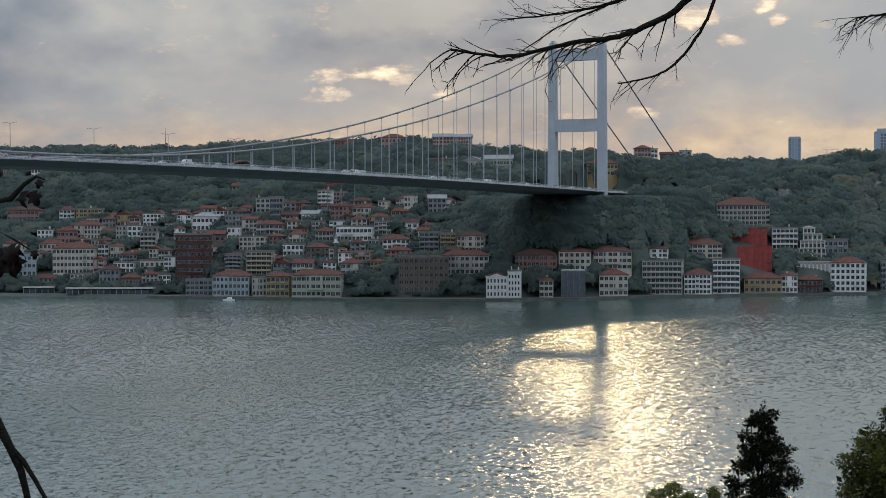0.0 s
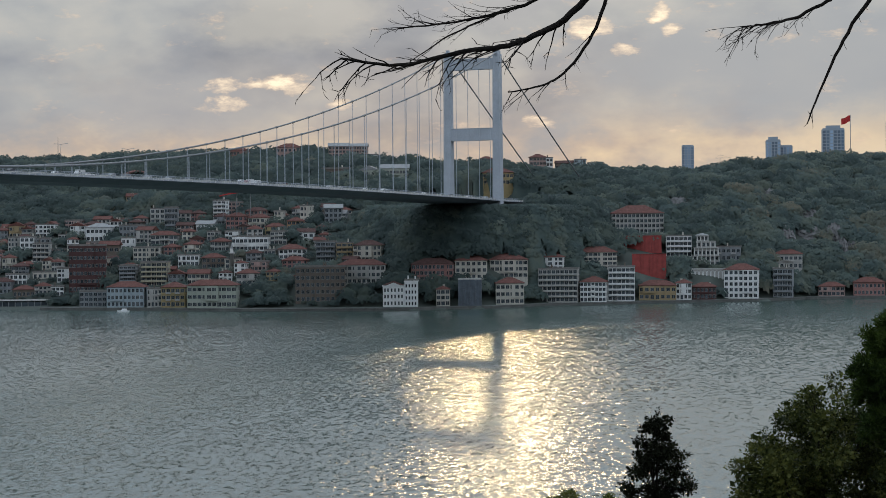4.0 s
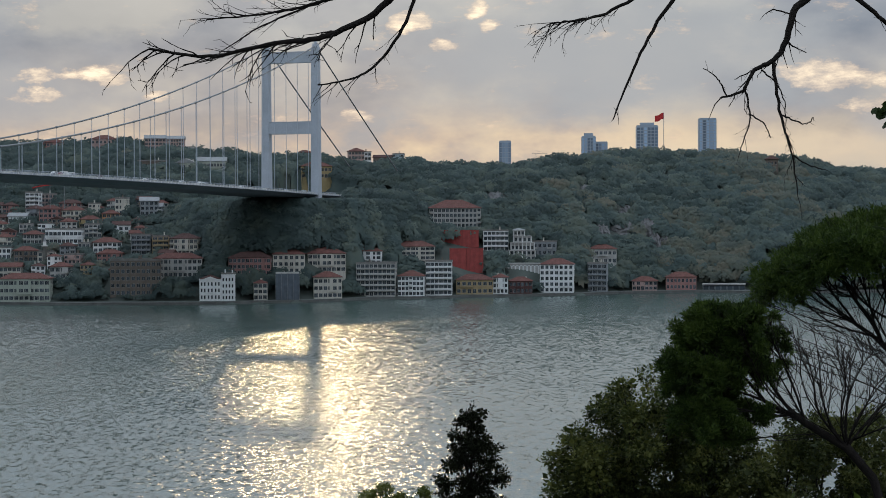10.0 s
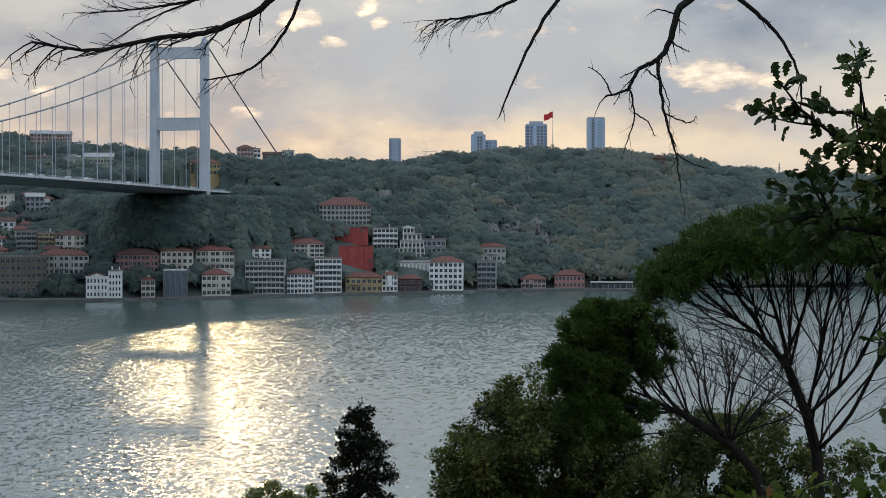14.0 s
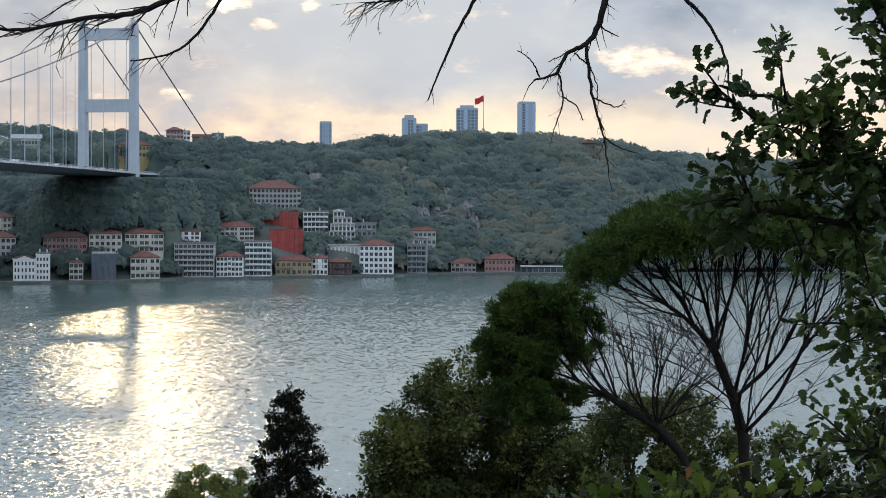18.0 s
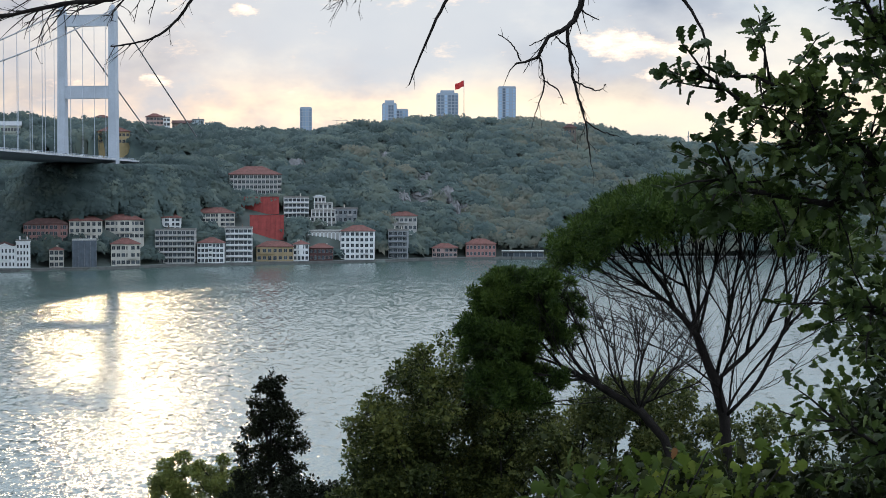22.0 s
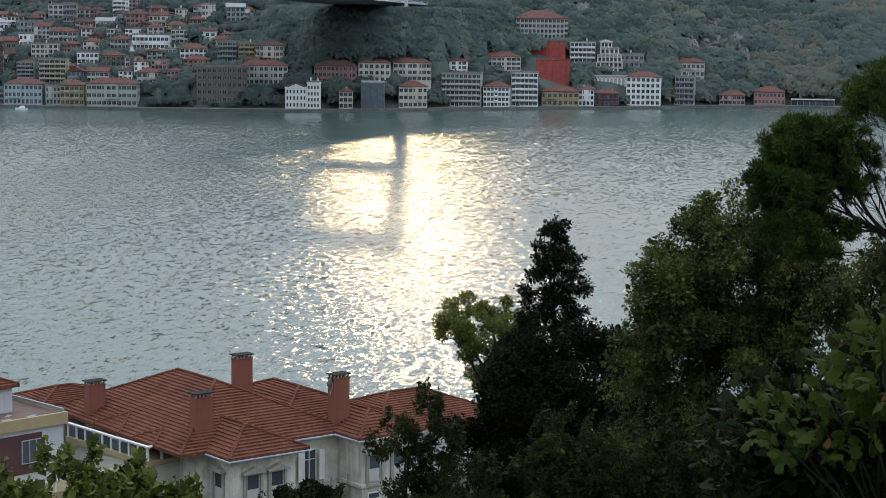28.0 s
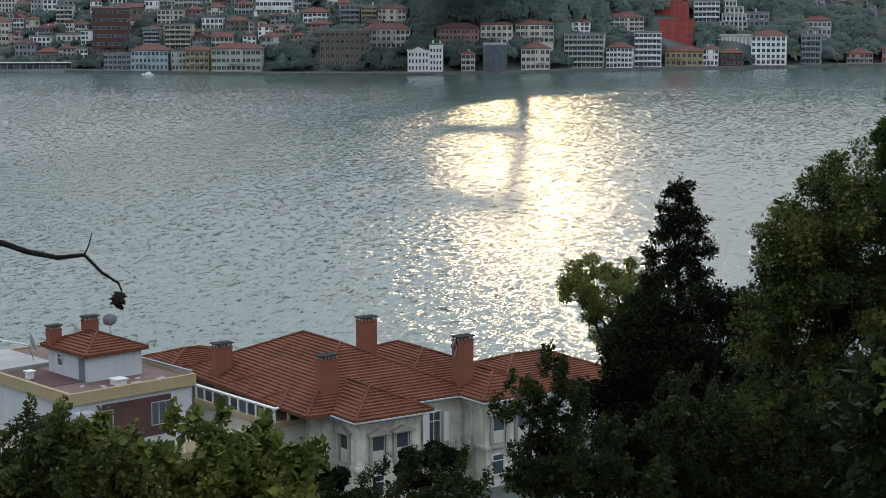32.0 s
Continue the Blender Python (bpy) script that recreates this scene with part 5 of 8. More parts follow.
def ridge_minaret(x, y, z, h):
    """A slender tower with a balcony ring and a pointed cap."""
    root = thing("minaret", pose(x, y, z), "slender pale minaret on the distant ridge", "minaret")
    bm = bmesh.new()
    tube(bm, [(0, 0, -3), (0, 0, h * 0.3), (0, 0, h * 0.66)], (1.5, 1.15, 1.05), 10)
    part("shaft", bm, WALLS["stone"], root, smooth=True)
    bm = bmesh.new()
    tube(bm, [(0, 0, h * 0.661), (0, 0, h * 0.69), (0, 0, h * 0.73)], (1.1, 1.8, 1.8), 10)
    part("balcony", bm, WALLS["stone"], root)
    bm = bmesh.new()
    tube(bm, [(0, 0, h * 0.731), (0, 0, h * 0.84)], (0.9, 0.9), 10)
    part("upper_shaft", bm, WALLS["stone"], root)
    bm = bmesh.new()
    tube(bm, [(0, 0, h * 0.841), (0, 0, h * 0.92), (0, 0, h)], (1.1, 0.5, 0.05), 10)
    part("cap", bm, ROOFS["grey"], root)


ridge_minaret(507.7, 2600, 97.3, 30.0)
for x, y, w, h, n, roof, wall in ((470, 2592, 22, 9, 3, "h", "stone"), (496, 2588, 15, 7, 2, "h", "cream"), (520, 2594, 14, 8, 3, "f", "grey"), (538, 2590, 16, 11, 4, "f", "blue"), (559, 2594, 20, 9, 3, "h", "stone"), (584, 2592, 18, 8, 3, "h", "cream"), (508, 2570, 18, 5, 2, "h", "white"), (549, 2572, 22, 5, 2, "h", "stone")):
    house(x, y, 96.5, w, 12, h, n, roof, wall, "red" if roof == "h" else "flat", 6)


# ---- far woods ----
def canopy(spots, kinds, cell=2.0):
    """The closed roof of the woods: a sheet of round crowns that meet, as grid heights, and the tree that owns each place."""
    x0, y0 = spots[:, 0].min() - 24, spots[:, 1].min() - 24
    nx, ny = int((spots[:, 0].max() + 24 - x0) / cell), int((spots[:, 1].max() + 24 - y0) / cell)
    top, owner = np.full((ny, nx), -1e9), np.full((ny, nx), -1)
    for k, (px, py, pz, h, r) in enumerate(spots):
        i0, i1 = int((px - r - x0) / cell), int((px + r - x0) / cell) + 2
        j0, j1 = int((py - r - y0) / cell), int((py + r - y0) / cell) + 2
        gx, gy = np.meshgrid(x0 + cell * np.arange(i0, i1), y0 + cell * np.arange(j0, j1))
        d = ((gx - px) ** 2 + (gy - py) ** 2) / r ** 2
        dome = pz + 0.74 * h * np.sqrt(np.clip(1 - d, 0, 1))
        win = top[j0:j1, i0:i1]
        better = (d < 1) & (dome > win)
        win[better] = dome[better]
        owner[j0:j1, i0:i1][better] = kinds[k]
    return x0, y0, cell, top, owner


def tufts_on(spots, count, g, leaf=0.13):
    """Ragged tufts standing off the crowns."""
    n = len(spots)
    way = g.normal(size=(n, count, 3))
    way /= np.linalg.norm(way, axis=2, keepdims=True)
    way[..., 2] = np.abs(way[..., 2]) * 1.2 - 0.2
    rad, high = spots[:, None, 4:5], spots[:, None, 3:4]
    bulge = 0.80 + 0.26 * g.random((n, count, 1))
    lobes = 1 + 0.2 * np.sin(way[..., :1] * 5 + g.random((n, 1, 1)) * 6) * np.cos(way[..., 1:2] * 4 + g.random((n, 1, 1)) * 6)
    centre = np.concatenate([spots[:, None, 0:2] + way[..., :2] * rad * bulge * lobes, spots[:, None, 2:3] + high * 0.52 + way[..., 2:] * high * 0.48 * bulge * lobes], axis=2)
    # most leaves turn to the open strait
    facing = way + np.array((0.0, -0.85, 0.25)) + 0.25 * g.normal(size=way.shape)
    facing /= np.linalg.norm(facing, axis=2, keepdims=True)
    a = np.cross(facing, g.normal(size=way.shape))
    a /= np.linalg.norm(a, axis=2, keepdims=True)
    b = np.cross(facing, a)
    size = rad * leaf * (0.6 + 0.9 * g.random((n, count, 1)))
    verts = np.stack([centre + a * size, centre - a * size * 0.6 + b * size * 0.9, centre - a * size * 0.5 - b * size * 0.9], axis=2).reshape(-1, 3)
    light = np.repeat((way * 0.80 + np.array((0.0, -0.25, 0.45)) + 0.06 * g.normal(size=way.shape)).reshape(-1, 3), 3, axis=0)
    return verts, light / np.linalg.norm(light, axis=1, keepdims=True)


def tree_height(r, px, py, low):
    return (r.uniform(4.8, 11.0) + 3.5 * noise.noise((px * 0.02, py * 0.02, 7))) * (0.72 if low else 1.0)


def plant_woods():
    r = random.Random(11)
    spots = []

    def sow(px, py, bare):
        s = py - lerp_table(px * 1110 / max(py, 900), SHORE)
        if s < 10 or abs(px + 152 - (py - 1160) * 0.27) < 19 and 1165 < py < 1240:
            return
        # bare ground below the red walls
        if -62 < px < -27 and 1148 < py < 1197:
            return
        village = px < -190 and s < 190
        if r.random() < (bare + 0.12 if village else bare):
            return
        here = ground_height(px, py)
        if any(abs(px - a) < w + 1.2 and abs(py - b) < d + 1.2 and here - ground_height(a, b - d) < 9.0 for a, b, w, d in FOOTPRINTS):
            return
        h = tree_height(r, px, py, village)
        # in front of a house only what stays below its ground floor
        for a, b, w, d in FOOTPRINTS:
            if abs(px - a) < w and -d - (15 if b < 1260 else 34) < py - b < 0:
                h = min(h, ground_height(a, b - d) + 1.8 - here) if r.random() < 0.9 else h
        if h < 2.2:
            return
        # low growth only where the deck runs ashore
        if -215 < px < -85 and 1110 < py < 1200:
            h = min(h, 62.0 - here)
            if h < 2.2:
                return
        spots.append((px, py, here - 0.5, h, h * r.uniform(0.56, 0.86)))

    y = 1050.0
    while y < 1690:
        step = 5.0 if y < 1200 else 6.0 + (y - 1200) / 490 * 2.6
        x = -0.49 * y
        while x < 470 * y / 1500:
            sow(x + r.uniform(-3, 3), y + r.uniform(-3, 3), 0.0)
            x += step
        y += step
    # the steep slopes behind the waterfront are overgrown more closely
    for _ in range(3600):
        px, py = r.uniform(-235, 150), r.uniform(1070, 1290)
        step = 3.0
        slant = (ground_height(px, py + step) - ground_height(px, py - step)) / (2 * step)
        if slant > 0.45:
            sow(px, py, 0.0)
    for _ in range(1300):
        sow(r.uniform(-225, -75), r.uniform(1095, 1215), 0.0)
    for _ in range(1500):
        sow(r.uniform(-540, -190), r.uniform(1062, 1260), 0.0)
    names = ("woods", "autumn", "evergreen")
    kinds = []
    for p in spots:
        patchy = 0.7 * noise.noise((p[0] * 0.014, p[1] * 0.014, 3)) + 0.45 * noise.noise((p[0] * 0.05, p[1] * 0.05, 9)) + r.uniform(-0.2, 0.2)
        # sideways bias: more pale autumn, haze-toned trees to the right, dark ones left
        slant = 0.0016 * max(-120.0, min(p[0], 120.0))
        kinds.append(1 if patchy + slant > 0.34 else 2 if patchy + slant < -0.06 else 0)
    spots, kinds = np.array(spots), np.array(kinds)
    x0, y0, cell, top, owner = canopy(spots, kinds)
    g = np.random.default_rng(4)
    ny, nx = top.shape
    gx, gy = np.meshgrid(x0 + cell * np.arange(nx), y0 + cell * np.arange(ny))
    rise = np.where(owner >= 0, top + 0.35 * g.normal(size=top.shape), 0.0)
    for k, label in enumerate(("dark woods covering the far hill, blue-green with haze in their colour", "paler autumn trees among the far woods, grey-green with haze in their colour", "dark evergreen trees covering the far slope and gardens, haze in their colour")):
        covered = owner >= 0
        quad = covered[:-1, :-1] & covered[1:, :-1] & covered[:-1, 1:] & covered[1:, 1:] & (owner[:-1, :-1] == k)
        j, i = np.nonzero(quad)
        index = np.full(top.shape, -1)
        used = np.zeros(top.shape, bool)
        for dj, di in itertools.product((0, 1), repeat=2):
            used[j + dj, i + di] = True
        index[used] = np.arange(used.sum())
        sheet = np.stack([gx[used] + 0.5 * g.normal(size=used.sum()), gy[used] + 0.5 * g.normal(size=used.sum()), rise[used]], axis=1)
        faces = np.concatenate([np.stack([index[j, i], index[j, i + 1], index[j + 1, i + 1]], axis=1), np.stack([index[j, i], index[j + 1, i + 1], index[j + 1, i]], axis=1)])
        leaves, light = tufts_on(spots[kinds == k], 125, g)
        faces = np.concatenate([faces, np.arange(len(leaves)).reshape(-1, 3) + len(sheet)])
        smooth = np.stack([-np.gradient(np.where(owner >= 0, top, 0), cell, axis=1)[used], -np.gradient(np.where(owner >= 0, top, 0), cell, axis=0)[used], np.full(used.sum(), 1.0)], axis=1)
        smooth = smooth / np.linalg.norm(smooth, axis=1, keepdims=True) * 0.80 + np.array((0.0, -0.25, 0.45))
        smooth /= np.linalg.norm(smooth, axis=1, keepdims=True)
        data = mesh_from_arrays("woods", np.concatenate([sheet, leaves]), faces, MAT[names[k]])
        # leaves take their round crown's light; normals lean up and seaward for softer shade
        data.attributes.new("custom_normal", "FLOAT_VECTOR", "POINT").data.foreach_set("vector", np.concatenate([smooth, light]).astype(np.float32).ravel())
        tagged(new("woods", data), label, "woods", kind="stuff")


plant_woods()


# ---- the two houses below the viewpoint ----
def hip_roof(bm, x0, x1, y0, y1, z, slope, row=0.55, lip=0.13):
    """A hipped roof laid in overlapping courses: every course has its own lip."""
    half = min(x1 - x0, y1 - y0) / 2
    n = max(3, round(half / row))
    rings = [(x0, x1, y0, y1, z - 0.18)]
    for k in range(n):
        a, b = half * k / n, half * (k + 1) / n * (1 if k < n - 1 else 0.995)
        rings.append((x0 + a, x1 - a, y0 + a, y1 - a, z + slope * a + lip))
        rings.append((x0 + b, x1 - b, y0 + b, y1 - b, z + slope * b))
    loft(bm, rings)
    return half


def ridge_tiles(bm, x0, x1, y0, y1, z, slope):
    half = min(x1 - x0, y1 - y0) / 2
    top = z + slope * half + 0.05
    if x1 - x0 > y1 - y0:
        ends = ((x0 + half, (y0 + y1) / 2), (x1 - half, (y0 + y1) / 2))
        links = ((x0, y0, 0), (x0, y1, 0), (x1, y0, 1), (x1, y1, 1))
    else:
        ends = (((x0 + x1) / 2, y0 + half), ((x0 + x1) / 2, y1 - half))
        links = ((x0, y0, 0), (x1, y0, 0), (x0, y1, 1), (x1, y1, 1))
    lines = [((a, b, z + 0.03), (*ends[k], top)) for a, b, k in links] + [((*ends[0], top), (*ends[1], top))]
    return lines


VILLA_TILE = roofing("villa_roof_tiles", (0.195, 0.070, 0.042), 0.3)
VILLA_STONE = weathered("old_villa_render", (0.60, 0.56, 0.48), 0.9, 0.9, 0.35, streak=0.9)
VILLA_TRIM = weathered("villa_stone_trim", (0.34, 0.315, 0.27), 0.9, 1.2, 0.25, streak=0.5)
TERRACOTTA = weathered("terracotta_render", (0.20, 0.064, 0.040), 0.85, 0.8, 0.15, streak=0.3)
CLEAN_WHITE = weathered("clean_white_render", (0.47, 0.48, 0.50), 0.8, 0.6, 0.10, streak=0.3)
BEIGE = weathered("beige_fascia", (0.35, 0.27, 0.15), 0.8, 0.6, 0.12, streak=0.2)
MEMBRANE = weathered("worn_roof_membrane", (0.15, 0.085, 0.075), 0.85, 0.5, 0.4)


def tiled_roof(root, x0, x1, y0, y1, z, slope, name="roof", mat=None, row=0.40):
    bm = bmesh.new()
    hip_roof(bm, x0, x1, y0, y1, z, slope, row)
    roof = part(name, bm, mat or VILLA_TILE, root)
    for a, b in ridge_tiles(bm, x0, x1, y0, y1, z, slope):
        t = bmesh.new()
        n = 6
        tube(t, [Vector(a).lerp(Vector(b), k / n) + Vector((0, 0, 0.04 + 0.02 * (k % 2))) for k in range(n + 1)], 0.13, 6)
        part("ridge_cap", t, mat or VILLA_TILE, roof)
    return roof


def chimney_stack(root, x, y, z0, z1, w=1.75, d=1.0, mat=None):
    bm = bmesh.new()
    loft(bm, [(x - w / 2, x + w / 2, y - d / 2, y + d / 2, z0), (x - w / 2, x + w / 2, y - d / 2, y + d / 2, z1 - 0.45), (x - w / 2 - 0.06, x + w / 2 + 0.06, y - d / 2 - 0.06, y + d / 2 + 0.06, z1 - 0.45), (x - w / 2 - 0.06, x + w / 2 + 0.06, y - d / 2 - 0.06, y + d / 2 + 0.06, z1 - 0.36)])
    stack = part("chimney", bm, mat or TERRACOTTA, root)
    for i in range(5):
        for j in (0, 1):
            px = x - w / 2 + 0.1 + (w - 0.2) * i / 4
            py = y - d / 2 + 0.08 if j == 0 else y + d / 2 - 0.08
            part("cap_post", boxes((px - 0.06, px + 0.06, py - 0.06, py + 0.06, z1 - 0.357, z1 - 0.1)), VILLA_TRIM, stack)
    part("cap", boxes((x - w / 2 - 0.12, x + w / 2 + 0.12, y - d / 2 - 0.12, y + d / 2 + 0.12, z1 - 0.098, z1)), MAT["chimney_cap"], stack)


def villa_window(root, m):
    """A tall window with a pediment, a moulded surround and a pale roller blind over its lower half."""
    win = part("window", window_data(1.2, 2.4), None, root, m=m)
    part("blind", boxes((-0.56, 0.56, -0.05, -0.02, 0.02, 1.15)), WALLS["cream"], win)
    bm = bmesh.new()
    a = [bm.verts.new(p) for p in ((-1.15, -0.5, 2.6), (1.15, -0.5, 2.6), (1.15, -0.5, 2.74), (0, -0.5, 3.2), (-1.15, -0.5, 2.74))]
    b = [bm.verts.new((v.co.x, 0.03, v.co.z)) for v in a]
    bm.faces.new(a), bm.faces.new(b[::-1])
    for k in range(5):
        bm.faces.new((a[k], b[k], b[(k + 1) % 5], a[(k + 1) % 5]))
    part("pediment", bm, VILLA_TRIM, win)
    bm = bmesh.new()
    loft(bm, [(-0.95, 0.95, -0.28, 0.03, -0.42), (-0.95, 0.95, -0.28, 0.03, -0.15)])
    part("sill", bm, VILLA_TRIM, win)
    for s in (-1, 1):
        part("surround", boxes((s * 0.86 - 0.1, s * 0.86 + 0.1, -0.16, 0.03, -0.14, 2.59)), VILLA_TRIM, win)


def build_villa():
    root = thing("villa", pose(-32.6, 151.8, 2.6, 0, 0, 43.6), "weathered grey stone villa with a red tiled hip roof", "villa")
    eave = 8.4

    def block(x0, x1, y0, y1):
        bm = bmesh.new()
        rings = [(0, -3.0), (0, 0.6), (-0.08, 0.6), (-0.08, 3.6), (0.14, 3.6), (0.14, 3.95), (-0.02, 3.95), (-0.02, eave - 0.95), (0.12, eave - 0.95), (0.12, eave - 0.55), (0.45, eave - 0.3), (0.5, eave - 0.12)]
        loft(bm, [(x0 - o, x1 + o, y0 - o, y1 + o, z) for o, z in rings])
        part("wall", bm, VILLA_STONE, root)

    block(0.9, 7.4, 0.9, 12.0)
    block(14.6, 20.4, 0.9, 12.0)
    block(0.2, 14.8, 4.8, 27.0)
    block(9.2, 21.6, 6.2, 23.0)
    block(-4.6, 6.1, 27.9, 37.1)
    tiled_roof(root, -2.6, 15.6, 3.9, 29.0, eave, 0.46)
    tiled_roof(root, 8.2, 22.6, 5.2, 24.0, eave + 0.04, 0.375)
    tiled_roof(root, -5.5, 7.0, 27.0, 38.0, eave - 0.5, 0.32)
    tiled_roof(root, 0.0, 8.3, 0.0, 14.0, eave + 0.02, 0.45)
    tiled_roof(root, 13.7, 21.2, 0.0, 13.0, eave + 0.02, 0.46)
    tiled_roof(root, -2.5, 5.0, 15.0, 20.0, eave + 0.03, 0.45)
    tiled_roof(root, -2.5, 4.5, 8.6, 12.6, eave + 0.03, 0.45)
    # white gutters
    for x0, x1, y0, y1 in ((-0.15, 8.45, -0.15, -0.02), (-0.15, -0.02, 0.0, 10.9), (13.55, 21.3, -0.15, -0.02), (8.32, 8.45, 0.0, 3.85), (8.5, 13.6, 3.72, 3.86), (13.56, 13.69, 0.0, 3.85)):
        part("gutter", boxes((x0, x1, y0, y1, eave - 0.20, eave - 0.09)), MAT["steel"], root)
    for x, y, z1 in ((1.4, 7.0, 13.1), (10.5, 14.8, 14.5), (15.1, 5.3, 13.6), (-1.0, 22.6, 12.0)):
        chimney_stack(root, x, y, eave - 0.2, z1)
    for x in (2.9, 5.4):
        villa_window(root, pose(x, 0.88, 4.15))
    for y in (3.2, 7.0):
        villa_window(root, pose(0.88, y, 4.15, 0, 0, -90))
    for x in (16.0, 18.8):
        villa_window(root, pose(x, 0.88, 4.15))
    for x in (9.2, 11.4):
        win = part("window", window_data(1.4, 2.8, "cross"), None, root, m=pose(x, 4.78, 4.1))
        for s in (-1, 1):
            part("shutter", boxes((s * 1.15 - 0.3, s * 1.15 + 0.3, -0.5, -0.44, 0, 2.8)), MAT["frame"], win, "open white shutter")
    part("balcony", boxes((7.8, 14.2, 2.6, 4.7, 3.3, 3.7)), VILLA_TRIM, root)
    for x in np.arange(8.0, 14.3, 0.9):
        part("baluster", boxes((x - 0.06, x + 0.06, 2.64, 2.76, 3.7, 4.6)), MAT["cable"], root)
    for x in (2.9, 5.4, 16.0, 18.8):
        part("window", window_data(1.2, 1.8, "cross"), None, root, m=pose(x, 0.96, 1.2))
    dish(root, (14.0, 5.0, 12.9), 0.45, 210)


def dish(root, at, r, turn):
    """A satellite dish on its arm."""
    bm = bmesh.new()
    rings = []
    for k in range(5):
        q = r * k / 4 + 0.01
        rings.append([bm.verts.new((q * math.cos(a), -0.35 * q * q / r, q * math.sin(a))) for a in np.linspace(0, math.tau, 16, endpoint=False)])
    for a, b in zip(rings, rings[1:]):
        for k in range(16):
            bm.faces.new((a[k], a[(k + 1) % 16], b[(k + 1) % 16], b[k]))
    bowl = part("satellite_dish", bm, WALLS["grey"], root, m=pose(*at, -20, 0, turn))
    bm = bmesh.new()
    tube(bm, [(0, 0.05, 0), (0, 0.3, -0.2), (0, 0.32, -r - 0.7)], 0.04, 6)
    part("mast", bm, MAT["cable"], bowl)
    bm = bmesh.new()
    tube(bm, [(0, -0.05, -r * 0.9), (0, -r * 0.9, -0.1)], 0.03, 6)
    part("feed_arm", bm, MAT["cable"], bowl)


def build_white_house():
    root = thing("white_house", pose(-57.25, 148.8, 2.6, 0, 0, 51.0), "white three-storey house with a flat roof and tiled penthouse", "house")
    top = 10.7
    bm = bmesh.new()
    loft(bm, [(0.35, 12.9, 0.35, 22, -3), (0.35, 12.9, 0.35, 22, top - 1.06)])
    part("wall", bm, CLEAN_WHITE, root)
    bm = bmesh.new()
    loft(bm, [(0, 13.2, 0, 22.4, top - 1.05), (0, 13.2, 0, 22.4, top), (0.35, 12.85, 0.35, 22.05, top), (0.35, 12.85, 0.35, 22.05, top - 0.3)])
    part("fascia", bm, BEIGE, root, "deep beige fascia round the flat roof")
    part("roof_deck", boxes((0.36, 12.84, 0.36, 22.04, top - 0.29, top - 0.2)), MEMBRANE, root, "worn reddish-grey roof membrane")
    part("roof_patch", boxes((0.5, 4.2, 4.6, 12.6, top - 0.195, top - 0.15)), WALLS["maroon"], root, "dark red newer roofing felt")
    part("roof_patch", boxes((0.5, 6.0, 13.2, 21.8, top - 0.195, top + 0.12)), MAT["concrete"], root, "pale screed at the back of the roof")
    for x, y, a in ((7.5, 1.2, 10), (8.6, 2.6, 40), (4.4, 1.6, 75), (10.2, 1.3, 20), (3.0, 2.9, 50)):
        part("loose_sheet", boxes((-0.5, 0.5, -0.2, 0.2, 0, 0.05)), MAT["concrete"], root, m=pose(x, y, top - 0.195, 0, 0, a))
    part("kerb", boxes((12.9, 13.15, 0.5, 22, top + 0.005, top + 0.25)), MAT["cable"], root)
    # penthouse
    bm = bmesh.new()
    loft(bm, [(4.3, 10.0, 4.1, 11.0, top - 0.2), (4.3, 10.0, 4.1, 11.0, top + 2.35)])
    pent = part("penthouse", bm, CLEAN_WHITE, root)
    tiled_roof(root, 3.8, 10.5, 3.6, 11.5, top + 2.3, 0.40)
    part("window", window_data(0.8, 1.0, "cross"), None, pent, m=pose(4.28, 8.8, top + 0.7, 0, 0, -90))
    part("door", boxes((4.22, 4.28, 4.6, 5.5, top - 0.15, top + 1.85)), MAT["girder"], pent)
    chimney_stack(root, 7.6, 9.0, top + 2.4, top + 4.9, 1.4, 0.8)
    chimney_stack(root, 4.6, 10.4, top + 2.0, top + 4.2, 1.2, 0.8)
    dish(root, (10.1, 9.6, top + 4.0), 0.65, 150)
    dish(root, (3.4, 12.6, top + 2.3), 0.9, 60)
    bm = bmesh.new()
    tube(bm, [(1.5, 19.5, top - 0.2), (1.5, 19.5, top + 2.0), (1.5, 19.5, top + 2.5)], 0.07, 6)
    tube(bm, [(1.5, 19.5, top + 2.3), (3.4, 12.8, top + 2.1)], 0.08, 6)
    part("antenna_mast", bm, MAT["frame"], root)
    # vents, a roof light, small debris
    for x, y, w, h in ((1.2, 9.0, 0.3, 0.7), (6.0, 1.7, 0.55, 0.45)):
        bm = bmesh.new()
        loft(bm, [(x - w, x + w, y - w, y + w, top - 0.2), (x - w, x + w, y - w, y + w, top - 0.2 + h), (x - w - 0.12, x + w + 0.12, y - w - 0.12, y + w + 0.12, top - 0.2 + h), (x - w - 0.12, x + w + 0.12, y - w - 0.12, y + w + 0.12, top - 0.1 + h)])
        part("roof_vent", bm, MAT["frame"], root)
    # sides: doors and windows
    part("window", window_data(0.9, 1.4, "cross"), None, root, m=pose(0.33, 6.2, 6.3, 0, 0, -90))
    part("window", window_data(1.6, 1.6, "cross"), None, root, m=pose(0.33, 14.2, 6.3, 0, 0, -90))
    part("door", boxes((0.26, 0.33, 2.3, 3.4, 5.2, 8.4)), MAT["concrete"], root, "grey side door")
    # flat panel on the wall face; its dark brown stands for a shaded recess
    part("recess", boxes((3.4, 10.6, 0.28, 0.34, 5.6, 9.2)), WALLS["maroon"], root, "dark brown flat panel with a recess's shade in its colour")
